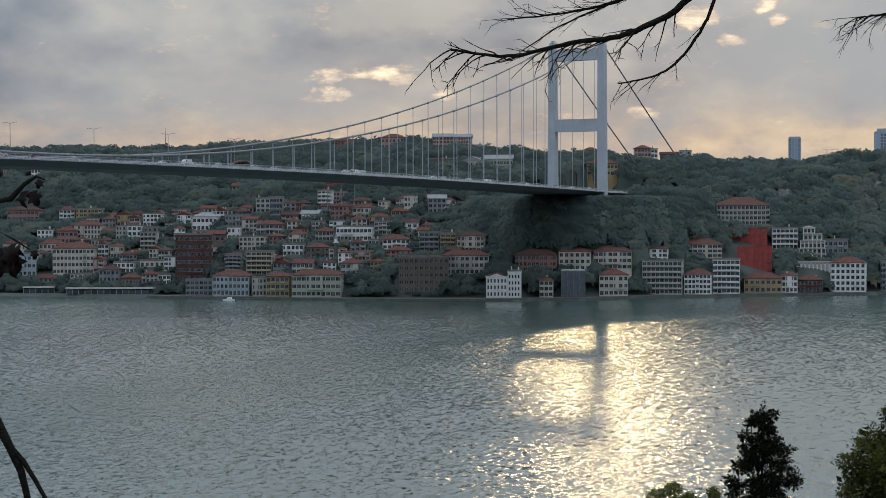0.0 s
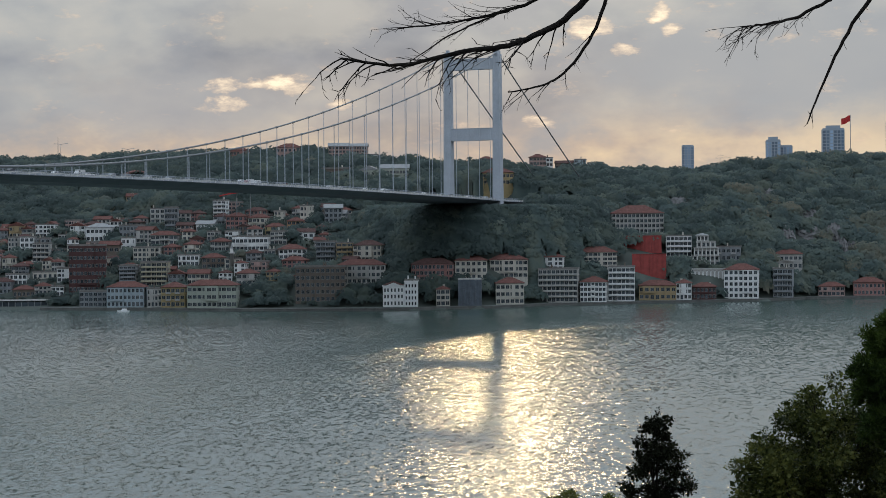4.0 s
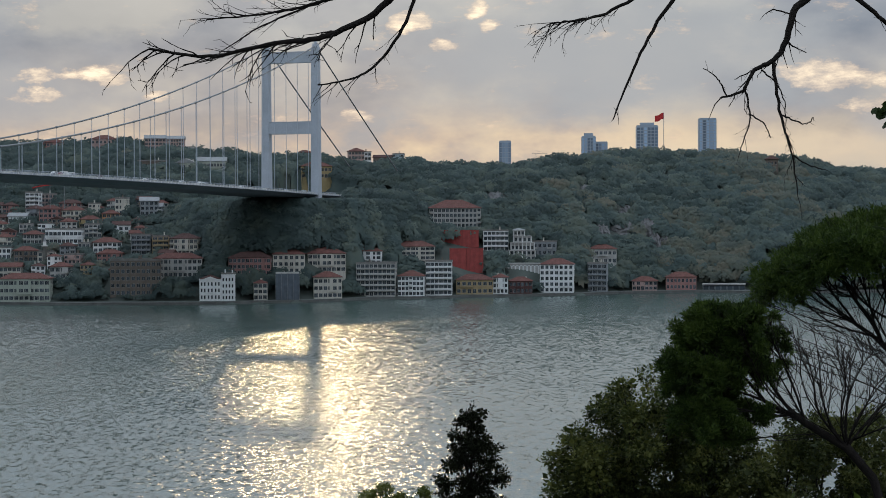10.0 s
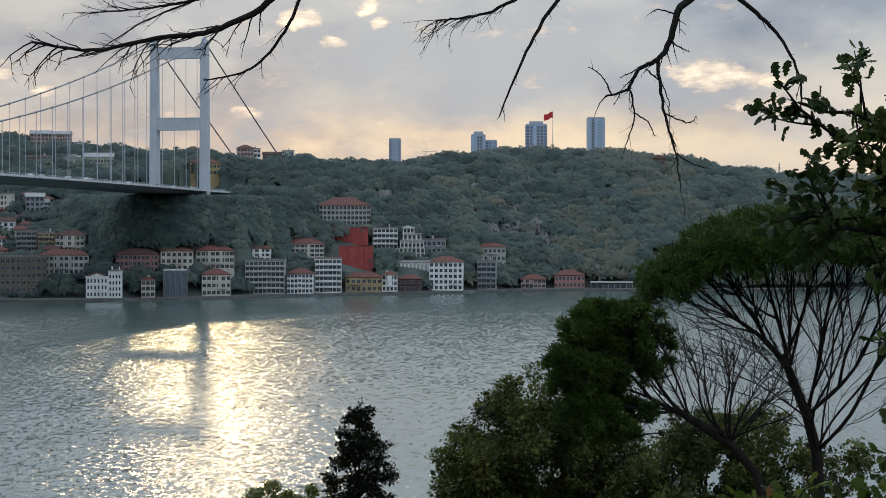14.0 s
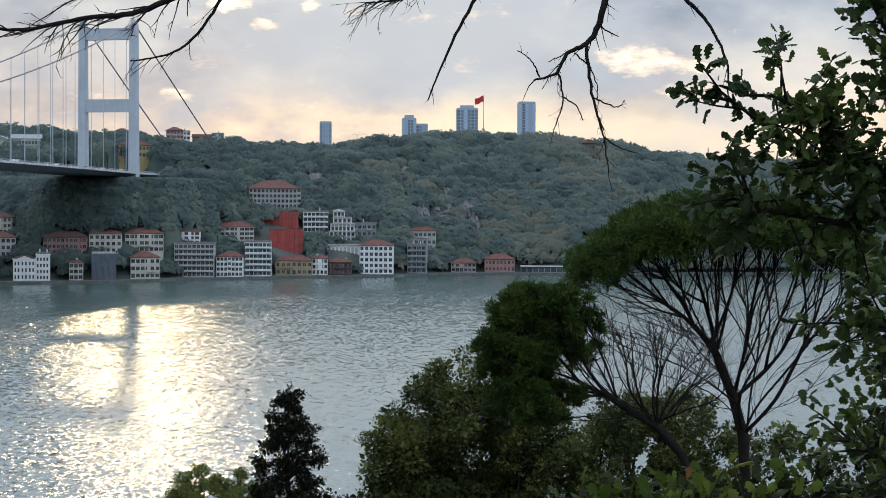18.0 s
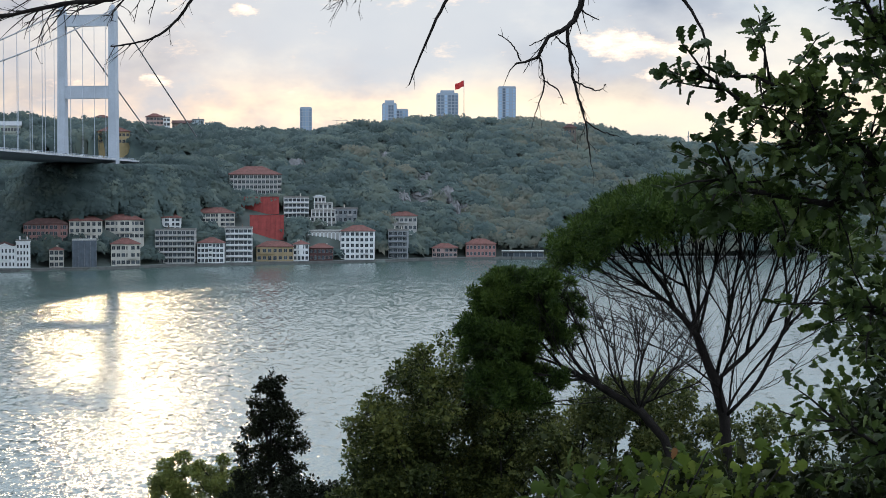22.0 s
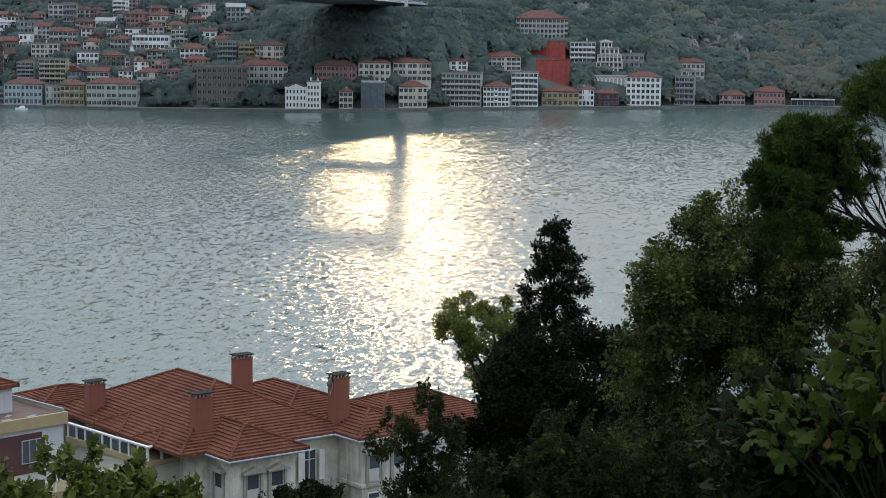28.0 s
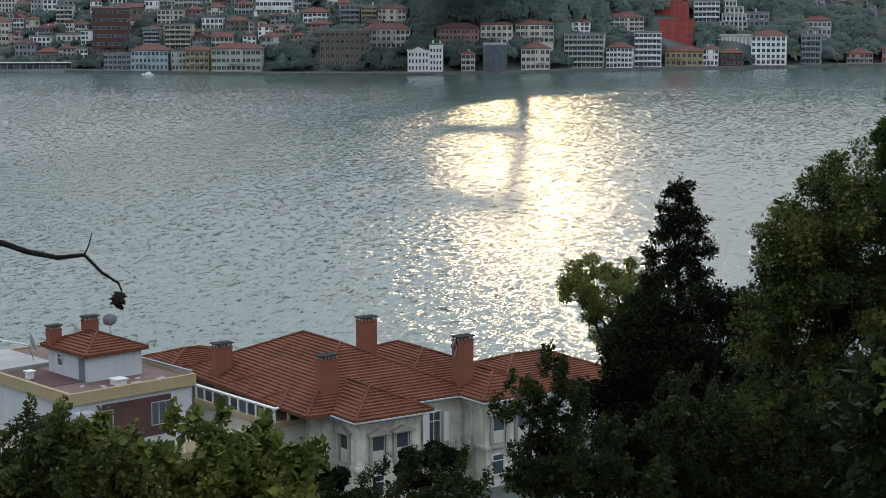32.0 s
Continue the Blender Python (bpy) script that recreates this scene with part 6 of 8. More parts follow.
    for x, w in ((3.2, 2.4), (9.6, 2.2)):
        part("window", window_data(w, 2.0), None, root, m=pose(x, 0.27, 6.6))
    part("awning_box", boxes((0.4, 2.0, -0.9, 0.34, 6.2, 9.0)), CLEAN_WHITE, root)
    # lower terrace with a white rail
    part("terrace", boxes((-3.4, 16.0, -3.4, 0.34, 3.6, 4.5)), BEIGE, root)
    part("terrace", boxes((-3.4, 0.34, 0.36, 20, 3.6, 4.5)), BEIGE, root)
    for y in np.arange(-3.2, 20, 1.6):
        part("rail_post", boxes((-3.3, -3.16, y - 0.07, y + 0.07, 4.5, 5.5)), MAT["frame"], root)
    for x in np.arange(-3.2, 16, 1.6):
        part("rail_post", boxes((x - 0.07, x + 0.07, -3.3, -3.16, 4.5, 5.5)), MAT["frame"], root)
    part("handrail", boxes((-3.36, -3.1, -3.4, 20, 5.5, 5.62)), MAT["frame"], root)
    part("handrail", boxes((-3.0, 16, -3.36, -3.1, 5.5, 5.62)), MAT["frame"], root)
    part("glass_panel", boxes((-3.25, -3.21, -3.1, 20, 4.6, 5.45)), MAT["glass"], root)


def build_terrace():
    """The railed roof terrace between the two houses."""
    root = thing("roof_terrace", pose(-40.8, 156.1, 2.6, 0, 0, 138.5), "roof terrace with white railing and glass panels", "terrace")
    part("block", boxes((0, 13, -7.0, 0, -2, 6.6)), WALLS["cream"], root)
    part("slab", boxes((-0.3, 13.3, -7.0, 0.3, 6.62, 7.1)), BEIGE, root)
    for x in np.arange(0, 13.2, 1.45):
        part("rail_post", boxes((x - 0.1, x + 0.1, 0.0, 0.2, 7.1, 8.3)), MAT["frame"], root)
        if x < 12:
            part("glass_panel", boxes((x + 0.16, x + 1.3, 0.08, 0.12, 7.2, 8.15)), MAT["glass"], root)
    part("handrail", boxes((-0.3, 13.3, -0.06, 0.26, 8.31, 8.45)), MAT["frame"], root)
    for y in np.arange(-1.4, -7.0, -1.4):
        part("rail_post", boxes((-0.1, 0.1, y - 0.1, y + 0.1, 7.1, 8.3)), MAT["frame"], root)
    part("handrail", boxes((-0.16, 0.16, -7.0, -0.1, 8.31, 8.45)), MAT["frame"], root)


def roof_beyond():
    root = thing("waterfront_house", pose(-21.5, 186.5, 2.6, 0, 0, 43.6), "low waterfront house with an orange-red tiled roof", "house")
    bm = bmesh.new()
    loft(bm, [(-8, 8, -6, 6, -2), (-8, 8, -6, 6, 5.6)])
    part("wall", bm, WALLS["stone"], root)
    tiled_roof(root, -8.8, 8.8, -6.8, 6.8, 5.6, 0.36)
    facade_windows(root, (-5, -1.5, 2, 5.5), (2.8,), -6.02, 1.2, 1.8)


def roof_in_trees():
    root = thing("garden_house", pose(9.5, 165.0, 2.6, 0, 0, 20), "white house with a red tiled roof among the trees", "house")
    bm = bmesh.new()
    loft(bm, [(-7, 7, -5, 5, -3), (-7, 7, -5, 5, 9.0)])
    part("wall", bm, CLEAN_WHITE, root)
    tiled_roof(root, -7.7, 7.7, -5.7, 5.7, 9.0, 0.42)
    facade_windows(root, (-5, -2, 1, 4), (2.0, 5.6), -5.02, 1.0, 1.6)


build_villa()
build_white_house()
build_terrace()
roof_beyond()
roof_in_trees()


# ---- trees and branches on the near slope ----
LEAF = {
    "olive": foliage("olive_yellow_leaves", (0.018, 0.025, 0.008), (0.050, 0.062, 0.016), (0.125, 0.128, 0.032), glow=0.3, patch_size=2.5),
    "grove": foliage("green_gold_leaves", (0.022, 0.030, 0.010), (0.060, 0.070, 0.020), (0.130, 0.135, 0.036), glow=0.3, patch_size=2.0),
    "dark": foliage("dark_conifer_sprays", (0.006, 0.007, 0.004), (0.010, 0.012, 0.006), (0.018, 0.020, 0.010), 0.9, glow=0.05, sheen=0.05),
    "pine": foliage("pine_needles", (0.017, 0.032, 0.008), (0.040, 0.066, 0.012), (0.076, 0.110, 0.021), glow=0.3, patch_size=1.2),
    "oak": foliage("oak_leaves", (0.017, 0.028, 0.008), (0.042, 0.064, 0.016), (0.105, 0.135, 0.034), 0.5, glow=0.35, patch_size=0.3),
    "fresh": foliage("bright_green_leaves", (0.030, 0.048, 0.009), (0.076, 0.105, 0.017), (0.165, 0.185, 0.034), 0.7, glow=0.4, patch_size=0.4, sheen=0.1),
    "maple": foliage("yellow_green_leaves", (0.042, 0.056, 0.012), (0.098, 0.114, 0.024), (0.185, 0.188, 0.046), 0.6, glow=0.35, patch_size=1.6),
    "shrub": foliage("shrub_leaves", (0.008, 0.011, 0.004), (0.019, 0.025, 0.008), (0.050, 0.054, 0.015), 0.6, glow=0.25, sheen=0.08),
    "dry": foliage("dead_brown_leaves", (0.009, 0.005, 0.004), (0.016, 0.008, 0.006), (0.024, 0.011, 0.008), glow=0.05),
    "russet": foliage("russet_leaves", (0.10, 0.045, 0.018), (0.16, 0.075, 0.025), (0.22, 0.11, 0.04), glow=0.35),
}


def leaf_shape(kind):
    """One leaf lying in its own xy plane, its stalk at the origin, along +y, one unit long: verts and triangles."""
    if kind == "lobed":
        edge = ((0.06, 0.06), (0.17, 0.14), (0.15, 0.24), (0.27, 0.34), (0.23, 0.46), (0.36, 0.60), (0.28, 0.72), (0.30, 0.85), (0.16, 0.96))
    elif kind == "deep":
        edge = ((0.05, 0.05), (0.17, 0.14), (0.11, 0.24), (0.28, 0.34), (0.18, 0.46), (0.36, 0.60), (0.23, 0.71), (0.30, 0.85), (0.13, 0.95))
    elif kind == "broad":
        edge = ((0.08, 0.05), (0.42, 0.10), (0.28, 0.28), (0.52, 0.55), (0.22, 0.60), (0.20, 0.82))
    elif kind == "simple":
        return np.array(((0, 0, 0), (0.36, 0.5, 0.1), (0, 1, 0.04), (-0.36, 0.5, 0.1))), np.array(((0, 1, 2), (0, 2, 3)))
    else:
        edge = ((0.18, 0.25), (0.24, 0.55), (0.13, 0.85))
    spine = [(0, 0, 0.0), (0, 0.5, 0.05), (0, 1.0, 0.0)]
    verts = list(spine)
    faces = []
    for s in (1, -1):
        start = len(verts)
        verts += [(s * x, y, -0.10 * x / 0.3 + 0.05 * math.sin(y * 3.0)) for x, y in edge]
        rim = [0] + [start + k for k in range(len(edge))] + [2]
        for a, b in zip(rim, rim[1:]):
            tri = (1, a, b) if s == 1 else (1, b, a)
            faces.append(tri)
    return np.array(verts, float), np.array(faces, int)


def scatter_leaves(name, at, out, size, kind, mat, seed, droop=0.3, loose=0.8):
    """Leaves at the places 'at', each turned roughly outward along 'out'. Returns mesh data."""
    g = np.random.default_rng(seed)
    base, tris = leaf_shape(kind)
    n = len(at)
    y = out + loose * g.normal(size=(n, 3)) + np.array((0, 0, -droop))
    y /= np.linalg.norm(y, axis=1, keepdims=True)
    up = np.array((0, 0, 1.0)) + 0.7 * g.normal(size=(n, 3))
    x = np.cross(y, up)
    x /= np.linalg.norm(x, axis=1, keepdims=True)
    z = np.cross(x, y)
    s = size * (0.6 + 0.7 * g.random((n, 1, 1)))
    v = at[:, None, :] + s * (base[None, :, 0:1] * x[:, None, :] + base[None, :, 1:2] * y[:, None, :] + base[None, :, 2:3] * z[:, None, :])
    f = tris[None] + (np.arange(n) * len(base))[:, None, None]
    return mesh_from_arrays(name, v.reshape(-1, 3), f.reshape(-1, 3), mat)


def in_clumps(clumps, count, seed, shell=0.55):
    """Places and outward ways inside ellipsoid clumps (x, y, z, rx, ry, rz), denser towards their skins."""
    g = np.random.default_rng(seed)
    clumps = np.asarray(clumps, float)
    share = (clumps[:, 3] * clumps[:, 4] + clumps[:, 4] * clumps[:, 5] + clumps[:, 3] * clumps[:, 5])
    pick = g.choice(len(clumps), size=count, p=share / share.sum())
    way = g.normal(size=(count, 3))
    way /= np.linalg.norm(way, axis=1, keepdims=True)
    r = shell + (1.06 - shell) * g.random((count, 1)) ** 0.7
    c = clumps[pick]
    return c[:, :3] + way * r * c[:, 3:], way


def limbs(bm, trunk, targets, tip, seed, bend=0.25, power=0.45, pull=0.72, sides=7, shoots=0):
    """Grow limbs from a trunk to target points; every new limb springs from the nearest wood below it, and wood thickens towards the root."""
    r = random.Random(seed)
    pos = [Vector(p) for p in trunk]
    parent = [-1] + list(range(len(pos) - 1))
    way_long = [0.0]
    for a, b in zip(pos, pos[1:]):
        way_long.append(way_long[-1] + (b - a).length)
    for t in sorted((Vector(t) for t in targets), key=lambda q: (q - pos[-1]).length):
        def cost(i):
            d = t - pos[i]
            return d.length + pull * way_long[i] + 0.8 * max(0.0, pos[i].z - t.z)
        k = min(range(max(1, len(trunk) // 2), len(pos)), key=cost)
        start = pos[k]
        flow = (start - pos[parent[k]]).normalized() if parent[k] >= 0 else Vector((0, 0, 1))
        length = (t - start).length
        steps = max(2, min(7, int(length / 0.5)))
        c = start + flow * length * 0.28
        last = k
        for s in range(1, steps + 1):
            u = s / steps
            p = start * (1 - u) ** 2 + c * 2 * u * (1 - u) + t * u ** 2
            if s < steps:
                p += Vector((r.uniform(-1, 1), r.uniform(-1, 1), r.uniform(-1, 1))) * bend * length * 0.12
            pos.append(p)
            parent.append(last)
            way_long.append(way_long[last] + (p - pos[last]).length)
            last = len(pos) - 1
    load = [0] * len(pos)
    kids = [[] for _ in pos]
    for i in range(len(pos) - 1, 0, -1):
        if not kids[i]:
            load[i] = 1
        kids[parent[i]].append(i)
        load[parent[i]] += load[i]
    # wood straightens as it grows
    main = [max(k, key=lambda q: load[q]) if k else None for k in kids]
    for _ in range(4):
        pos = [p if i < len(trunk) or main[i] is None else p * 0.4 + (pos[parent[i]] + pos[main[i]]) * 0.3 for i, p in enumerate(pos)]
    radius = [tip * max(1, q) ** power for q in load]
    # short bare shoots along the thinner wood
    for _ in range(shoots):
        i = r.randrange(len(trunk), len(pos))
        if radius[i] > tip * 7:
            continue
        way = ((pos[i] - pos[parent[i]]).normalized() + Vector((r.uniform(-1, 1), r.uniform(-1, 1), r.uniform(-0.5, 1))) * 0.75).normalized()
        long = r.uniform(0.35, 1.0)
        bent = Vector((r.uniform(-1, 1), r.uniform(-1, 1), r.uniform(-0.4, 1))) * 0.15 * long
        tube(bm, [pos[i], pos[i] + way * long * 0.5 + bent, pos[i] + way * long + bent], [tip * 0.8, tip * 0.7, tip * 0.4], 4)
    queue = [(0, None)]
    while queue:
        i, before = queue.pop()
        line = ([before] if before is not None else []) + [i]
        while kids[i]:
            best = max(kids[i], key=lambda q: load[q])
            queue += [(q, i) for q in kids[i] if q != best]
            i = best
            line.append(i)
        if len(line) > 1:
            rad = [radius[q] for q in line]
            if before is not None:
                rad[0] = min(radius[before], rad[1] * 1.25)
            tube(bm, [pos[q] for q in line], rad, sides)


def build_tree(name, label, trunk, clumps, count, size, kind, leaf, seed, tip=0.03, category="tree", extra=(), shell=0.55, power=0.45, inner=0):
    root = thing(name, pose(*trunk[0]), label, category)
    base = Vector(trunk[0])
    bm = bmesh.new()
    targets = [Vector(c[:3]) - base for c in clumps] + [Vector(e) - base for e in extra]
    limbs(bm, [Vector(p) - base for p in trunk], targets[:90], tip, seed, power=power)
    part("trunk", bm, MAT["bark"], root, smooth=True)
    local = [(c[0] - base.x, c[1] - base.y, c[2] - base.z, *c[3:]) for c in clumps]
    at, out = in_clumps(local, count, seed, shell)
    part("crown", scatter_leaves("crown", at, out, size, kind, LEAF[leaf], seed, droop=0.1), None, root)
    if inner:
        at, out = in_clumps([(*c[:3], c[3] * 0.75, c[4] * 0.75, c[5] * 0.75) for c in local], inner, seed + 500, 0.0)
        tagged(part("inner_foliage", scatter_leaves("inner_foliage", at, out, size * 2.4, "simple", LEAF[leaf], seed + 500, droop=0.1), None, root), kind="stuff")
    return root


def clump_cloud(seed, n, centre, spread, size, flat=0.75, taper=0.0, hollow=0.35):
    """Clumps filling a lumpy ellipsoid."""
    r = random.Random(seed)
    made = []
    while len(made) < n:
        p = [r.uniform(-1, 1) for _ in range(3)]
        q = math.sqrt(sum(v * v for v in p))
        if hollow < q < 1:
            s = size * r.uniform(0.7, 1.3) * (1 - taper * max(0, p[2]))
            narrow = 1 - taper * max(0.0, p[2])
            made.append((centre[0] + p[0] * spread[0] * narrow, centre[1] + p[1] * spread[1] * narrow, centre[2] + p[2] * spread[2], s, s, s * flat))
    return made


def near_ground(x, y):
    return ground_height(x, y) - 0.2


# a round yellow-green tree
build_tree("broadleaf_tree", "round broadleaf tree with olive-yellow autumn leaves", [(5.2, 95, near_ground(5, 95)), (5.3, 95.1, 20), (5.0, 95, 26), (5.1, 95, 30)],
           clump_cloud(21, 130, (6.2, 95, 34.6), (5.6, 4.6, 5.9), 1.0, taper=0.35, hollow=0.5) + clump_cloud(22, 46, (1.9, 94, 33.0), (2.4, 2.5, 3.4), 0.8, hollow=0.3) + clump_cloud(23, 80, (5.4, 94.5, 27.0), (6.6, 4.5, 4.6), 1.15, hollow=0.3) + clump_cloud(20, 40, (6.0, 96, 34.0), (4.0, 3.0, 4.0), 1.3, hollow=0.0),
           150000, 0.150, "simple", "olive", 31, shell=0.35, inner=15000)
# a darker one behind the pine
build_tree("broadleaf_tree", "leafy green tree behind the bare pine limbs", [(14.0, 92, near_ground(14, 92)), (14.1, 92, 22), (14.0, 92, 30)],
           clump_cloud(24, 110, (14.3, 92, 33.8), (4.6, 4, 4.4), 0.8, hollow=0.3) + clump_cloud(25, 60, (20.5, 90, 32.8), (4.2, 3, 4.0), 0.8, hollow=0.3) + clump_cloud(19, 50, (15.5, 92, 27.5), (7.5, 4, 3.5), 1.2, hollow=0.2) + clump_cloud(18, 60, (15.8, 91, 36.2), (3.6, 3, 2.8), 0.7, hollow=0.2), 95000, 0.155, "simple", "grove", 32, shell=0.3, inner=9000)
# light bushy tree beside the conifer
build_tree("broadleaf_tree", "light green bushy tree beside the dark conifer", [(-7.6, 118, near_ground(-7.6, 118)), (-7.5, 118, 18), (-7.6, 118, 25)],
           clump_cloud(26, 60, (-8.4, 118, 28.6), (3.2, 3, 2.3), 0.6) + clump_cloud(27, 30, (-6.6, 118, 25.0), (2.8, 2.6, 3.4), 0.7), 60000, 0.11, "simple", "maple", 33, shell=0.3, inner=6000)


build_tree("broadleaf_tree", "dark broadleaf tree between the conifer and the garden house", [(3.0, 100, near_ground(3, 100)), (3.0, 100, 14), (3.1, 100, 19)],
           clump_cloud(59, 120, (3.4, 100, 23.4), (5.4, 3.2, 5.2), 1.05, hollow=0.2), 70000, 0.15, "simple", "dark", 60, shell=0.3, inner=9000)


def conifer():
    r = random.Random(8)
    x0, y0, top, low = -3.7, 110.0, 36.8, 12.0
    clumps = []
    for k in range(300):
        u = (k + 0.5) / 300
        z = top - 0.4 - u * (top - low - 6)
        reach = (0.55 + 1.75 * min(1.0, (top - z) / 4.0) ** 0.8 + (2.4 * max(0.0, (top - z - 4) / 14))) * (0.86 + 0.16 * math.sin(z * 3.3))
        a = k * 2.4 + r.uniform(-0.4, 0.4)
        d = reach * r.uniform(0.3, 1.0)
        s = r.uniform(0.34, 0.72) * (0.6 + 0.75 * u)
        clumps.append((x0 + d * math.cos(a), y0 + d * math.sin(a), z + r.uniform(-0.3, 0.3), s * 1.25, s * 1.25, s * 0.7))
    clumps.append((x0 + 0.1, y0, top - 0.1, 0.16, 0.16, 0.45))
    clumps.append((x0 - 0.1, y0, top - 0.8, 0.4, 0.4, 0.6))
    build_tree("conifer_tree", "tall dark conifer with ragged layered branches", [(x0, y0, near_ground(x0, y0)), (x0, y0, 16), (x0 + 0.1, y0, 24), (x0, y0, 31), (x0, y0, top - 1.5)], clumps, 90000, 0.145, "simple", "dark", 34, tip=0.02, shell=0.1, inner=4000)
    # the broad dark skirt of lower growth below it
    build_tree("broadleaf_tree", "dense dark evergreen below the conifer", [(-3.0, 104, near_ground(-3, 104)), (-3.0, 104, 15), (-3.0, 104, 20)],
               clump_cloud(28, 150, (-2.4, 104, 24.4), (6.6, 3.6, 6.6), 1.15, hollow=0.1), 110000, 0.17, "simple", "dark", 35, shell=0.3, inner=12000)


conifer()


def needle_tufts(name, at, out, size, mat, seed):
    """Pine foliage: every place a tuft of fine needles that spread upward and outward."""
    g = np.random.default_rng(seed)
    n, k = len(at), 9
    way = out[:, None, :] * 0.55 + np.array((0, 0, 0.5)) + 0.75 * g.normal(size=(n, k, 3))
    way /= np.linalg.norm(way, axis=2, keepdims=True)
    side = np.cross(way, g.normal(size=(n, k, 3)))
    side /= np.linalg.norm(side, axis=2, keepdims=True)
    length = size * (0.7 + 0.6 * g.random((n, k, 1)))
    a = np.repeat(at[:, None, :], k, axis=1)
    v = np.stack([a - side * 0.011, a + side * 0.011, a + way * length + side * 0.018, a + way * length - side * 0.018], axis=2)
    f = np.arange(n * k * 4).reshape(-1, 4)
    return mesh_from_arrays(name, v.reshape(-1, 3), f, mat)


def umbrella_pine():
    r = random.Random(3)
    base = Vector((15.75, 72, near_ground(15.75, 72)))
    root = thing("umbrella_pine", pose(*base), "umbrella pine with a flat green crown over bare branching limbs", "pine tree")
    clumps = []
    for k in range(600):
        a, d = r.uniform(0, math.tau), math.sqrt(r.random())
        x, y = 14.8 + 6.1 * d * math.cos(a), 72 + 5.0 * d * math.sin(a)
        z = 47.85 - 2.3 * abs(d * math.cos(a)) ** 2.2 - 0.8 * (d * math.sin(a)) ** 2 - 0.12 * max(0, 12 - x) + r.uniform(-0.55, 0.35) - (r.uniform(0.1, 0.6) if k % 4 == 0 else 0)
        s = r.uniform(0.32, 0.66)
        clumps.append((x - base.x, y - base.y, z - base.z, s * 1.1, s * 1.1, s * 0.75))
    at, out = in_clumps(clumps, 26000, 41, 0.2)
    bm = bmesh.new()
    h = base.z
    trunk = [(0, 0, 0), (-0.05, 0, 37.0 - h), (-0.17, 0, 38.8 - h), (-0.55, 0, 40.2 - h), (-1.25, 0.1, 42.0 - h)]
    forks = [(0.05, 0.1, 40.8 - h), (0.15, 0.3, 42.4 - h), (0.9, -0.3, 42.6 - h), (-2.3, -0.2, 43.3 - h), (-0.95, -0.3, 43.5 - h), (-3.9, 0.0, 44.5 - h)]
    picks = [c[:3] for c in clumps[::2]] + [(c[0], c[1], c[2] - 0.5) for c in clumps[1::4]]
    low = [(c[0] * 0.97, c[1] * 0.9, c[2] - 0.5 - 3.0 * r.random() ** 1.3) for c in clumps[1::2] + clumps[0::3]] + [(c[0] * 0.97, c[1] * 0.9, c[2] - 0.9) for c in clumps[2::4]]
    limbs(bm, trunk, forks + picks + low, 0.0130, 42, bend=0.9, power=0.445, pull=0.74, sides=5, shoots=2200)
    part("trunk", bm, MAT["bark"], root, smooth=True)
    part("crown", needle_tufts("crown", at, out, 0.22, LEAF["pine"], 43), None, root)

    base = Vector((13.0, 68, near_ground(13.0, 68)))
    h = base.z
    root = thing("leaning_pine", pose(*base), "leaning pine whose dense needles hang from one long limb", "pine tree")

    def at_base(cloud):
        return [(c[0] - base.x, c[1] - base.y, c[2] - base.z, *c[3:]) for c in cloud]

    spots = at_base(clump_cloud(44, 60, (6.4, 68, 42.2), (1.3, 1.3, 2.2), 0.40, 0.8, hollow=0.0) + clump_cloud(49, 70, (6.5, 68, 42.4), (1.75, 1.4, 2.5), 0.20, 0.8, hollow=0.6) + clump_cloud(45, 50, (7.1, 68, 44.0), (1.4, 1.2, 0.95), 0.28, 0.8, hollow=0.0) + clump_cloud(46, 30, (6.8, 67.6, 40.6), (2.0, 1.2, 0.9), 0.30, 0.8) + clump_cloud(56, 44, (8.1, 68, 43.3), (1.3, 1.2, 1.5), 0.20, 0.8, hollow=0.2))
    at, out = in_clumps(spots, 12000, 46, 0.15)
    bm = bmesh.new()
    trunk = [(0, 0, 0), (0.0, 0, 36.8 - h), (-0.55, 0, 38.5 - h), (-1.5, 0, 39.6 - h), (-3.0, 0, 40.5 - h), (-4.5, 0, 41.3 - h)]
    bare = []
    for _ in range(300):
        u = r.random()
        bare.append((1.0 - 6.6 * u, r.uniform(-1.8, 1.8), r.uniform(40.4 + 0.4 * u, 43.4 + 1.2 * u) - h))
    forks = [(-0.5, 0.2, 40.6 - h), (-1.6, 0.3, 42.7 - h), (-3.5, 0.1, 43.6 - h), (-5.6, 0, 42.1 - h), (-6.4, 0, 42.8 - h)]
    limbs(bm, trunk, forks + bare + [c[:3] for c in spots], 0.0125, 47, bend=1.0, power=0.455, pull=0.72, sides=5, shoots=1100)
    part("trunk", bm, MAT["bark"], root, smooth=True)
    part("crown", needle_tufts("crown", at, out, 0.22, LEAF["pine"], 48), None, root)


umbrella_pine()


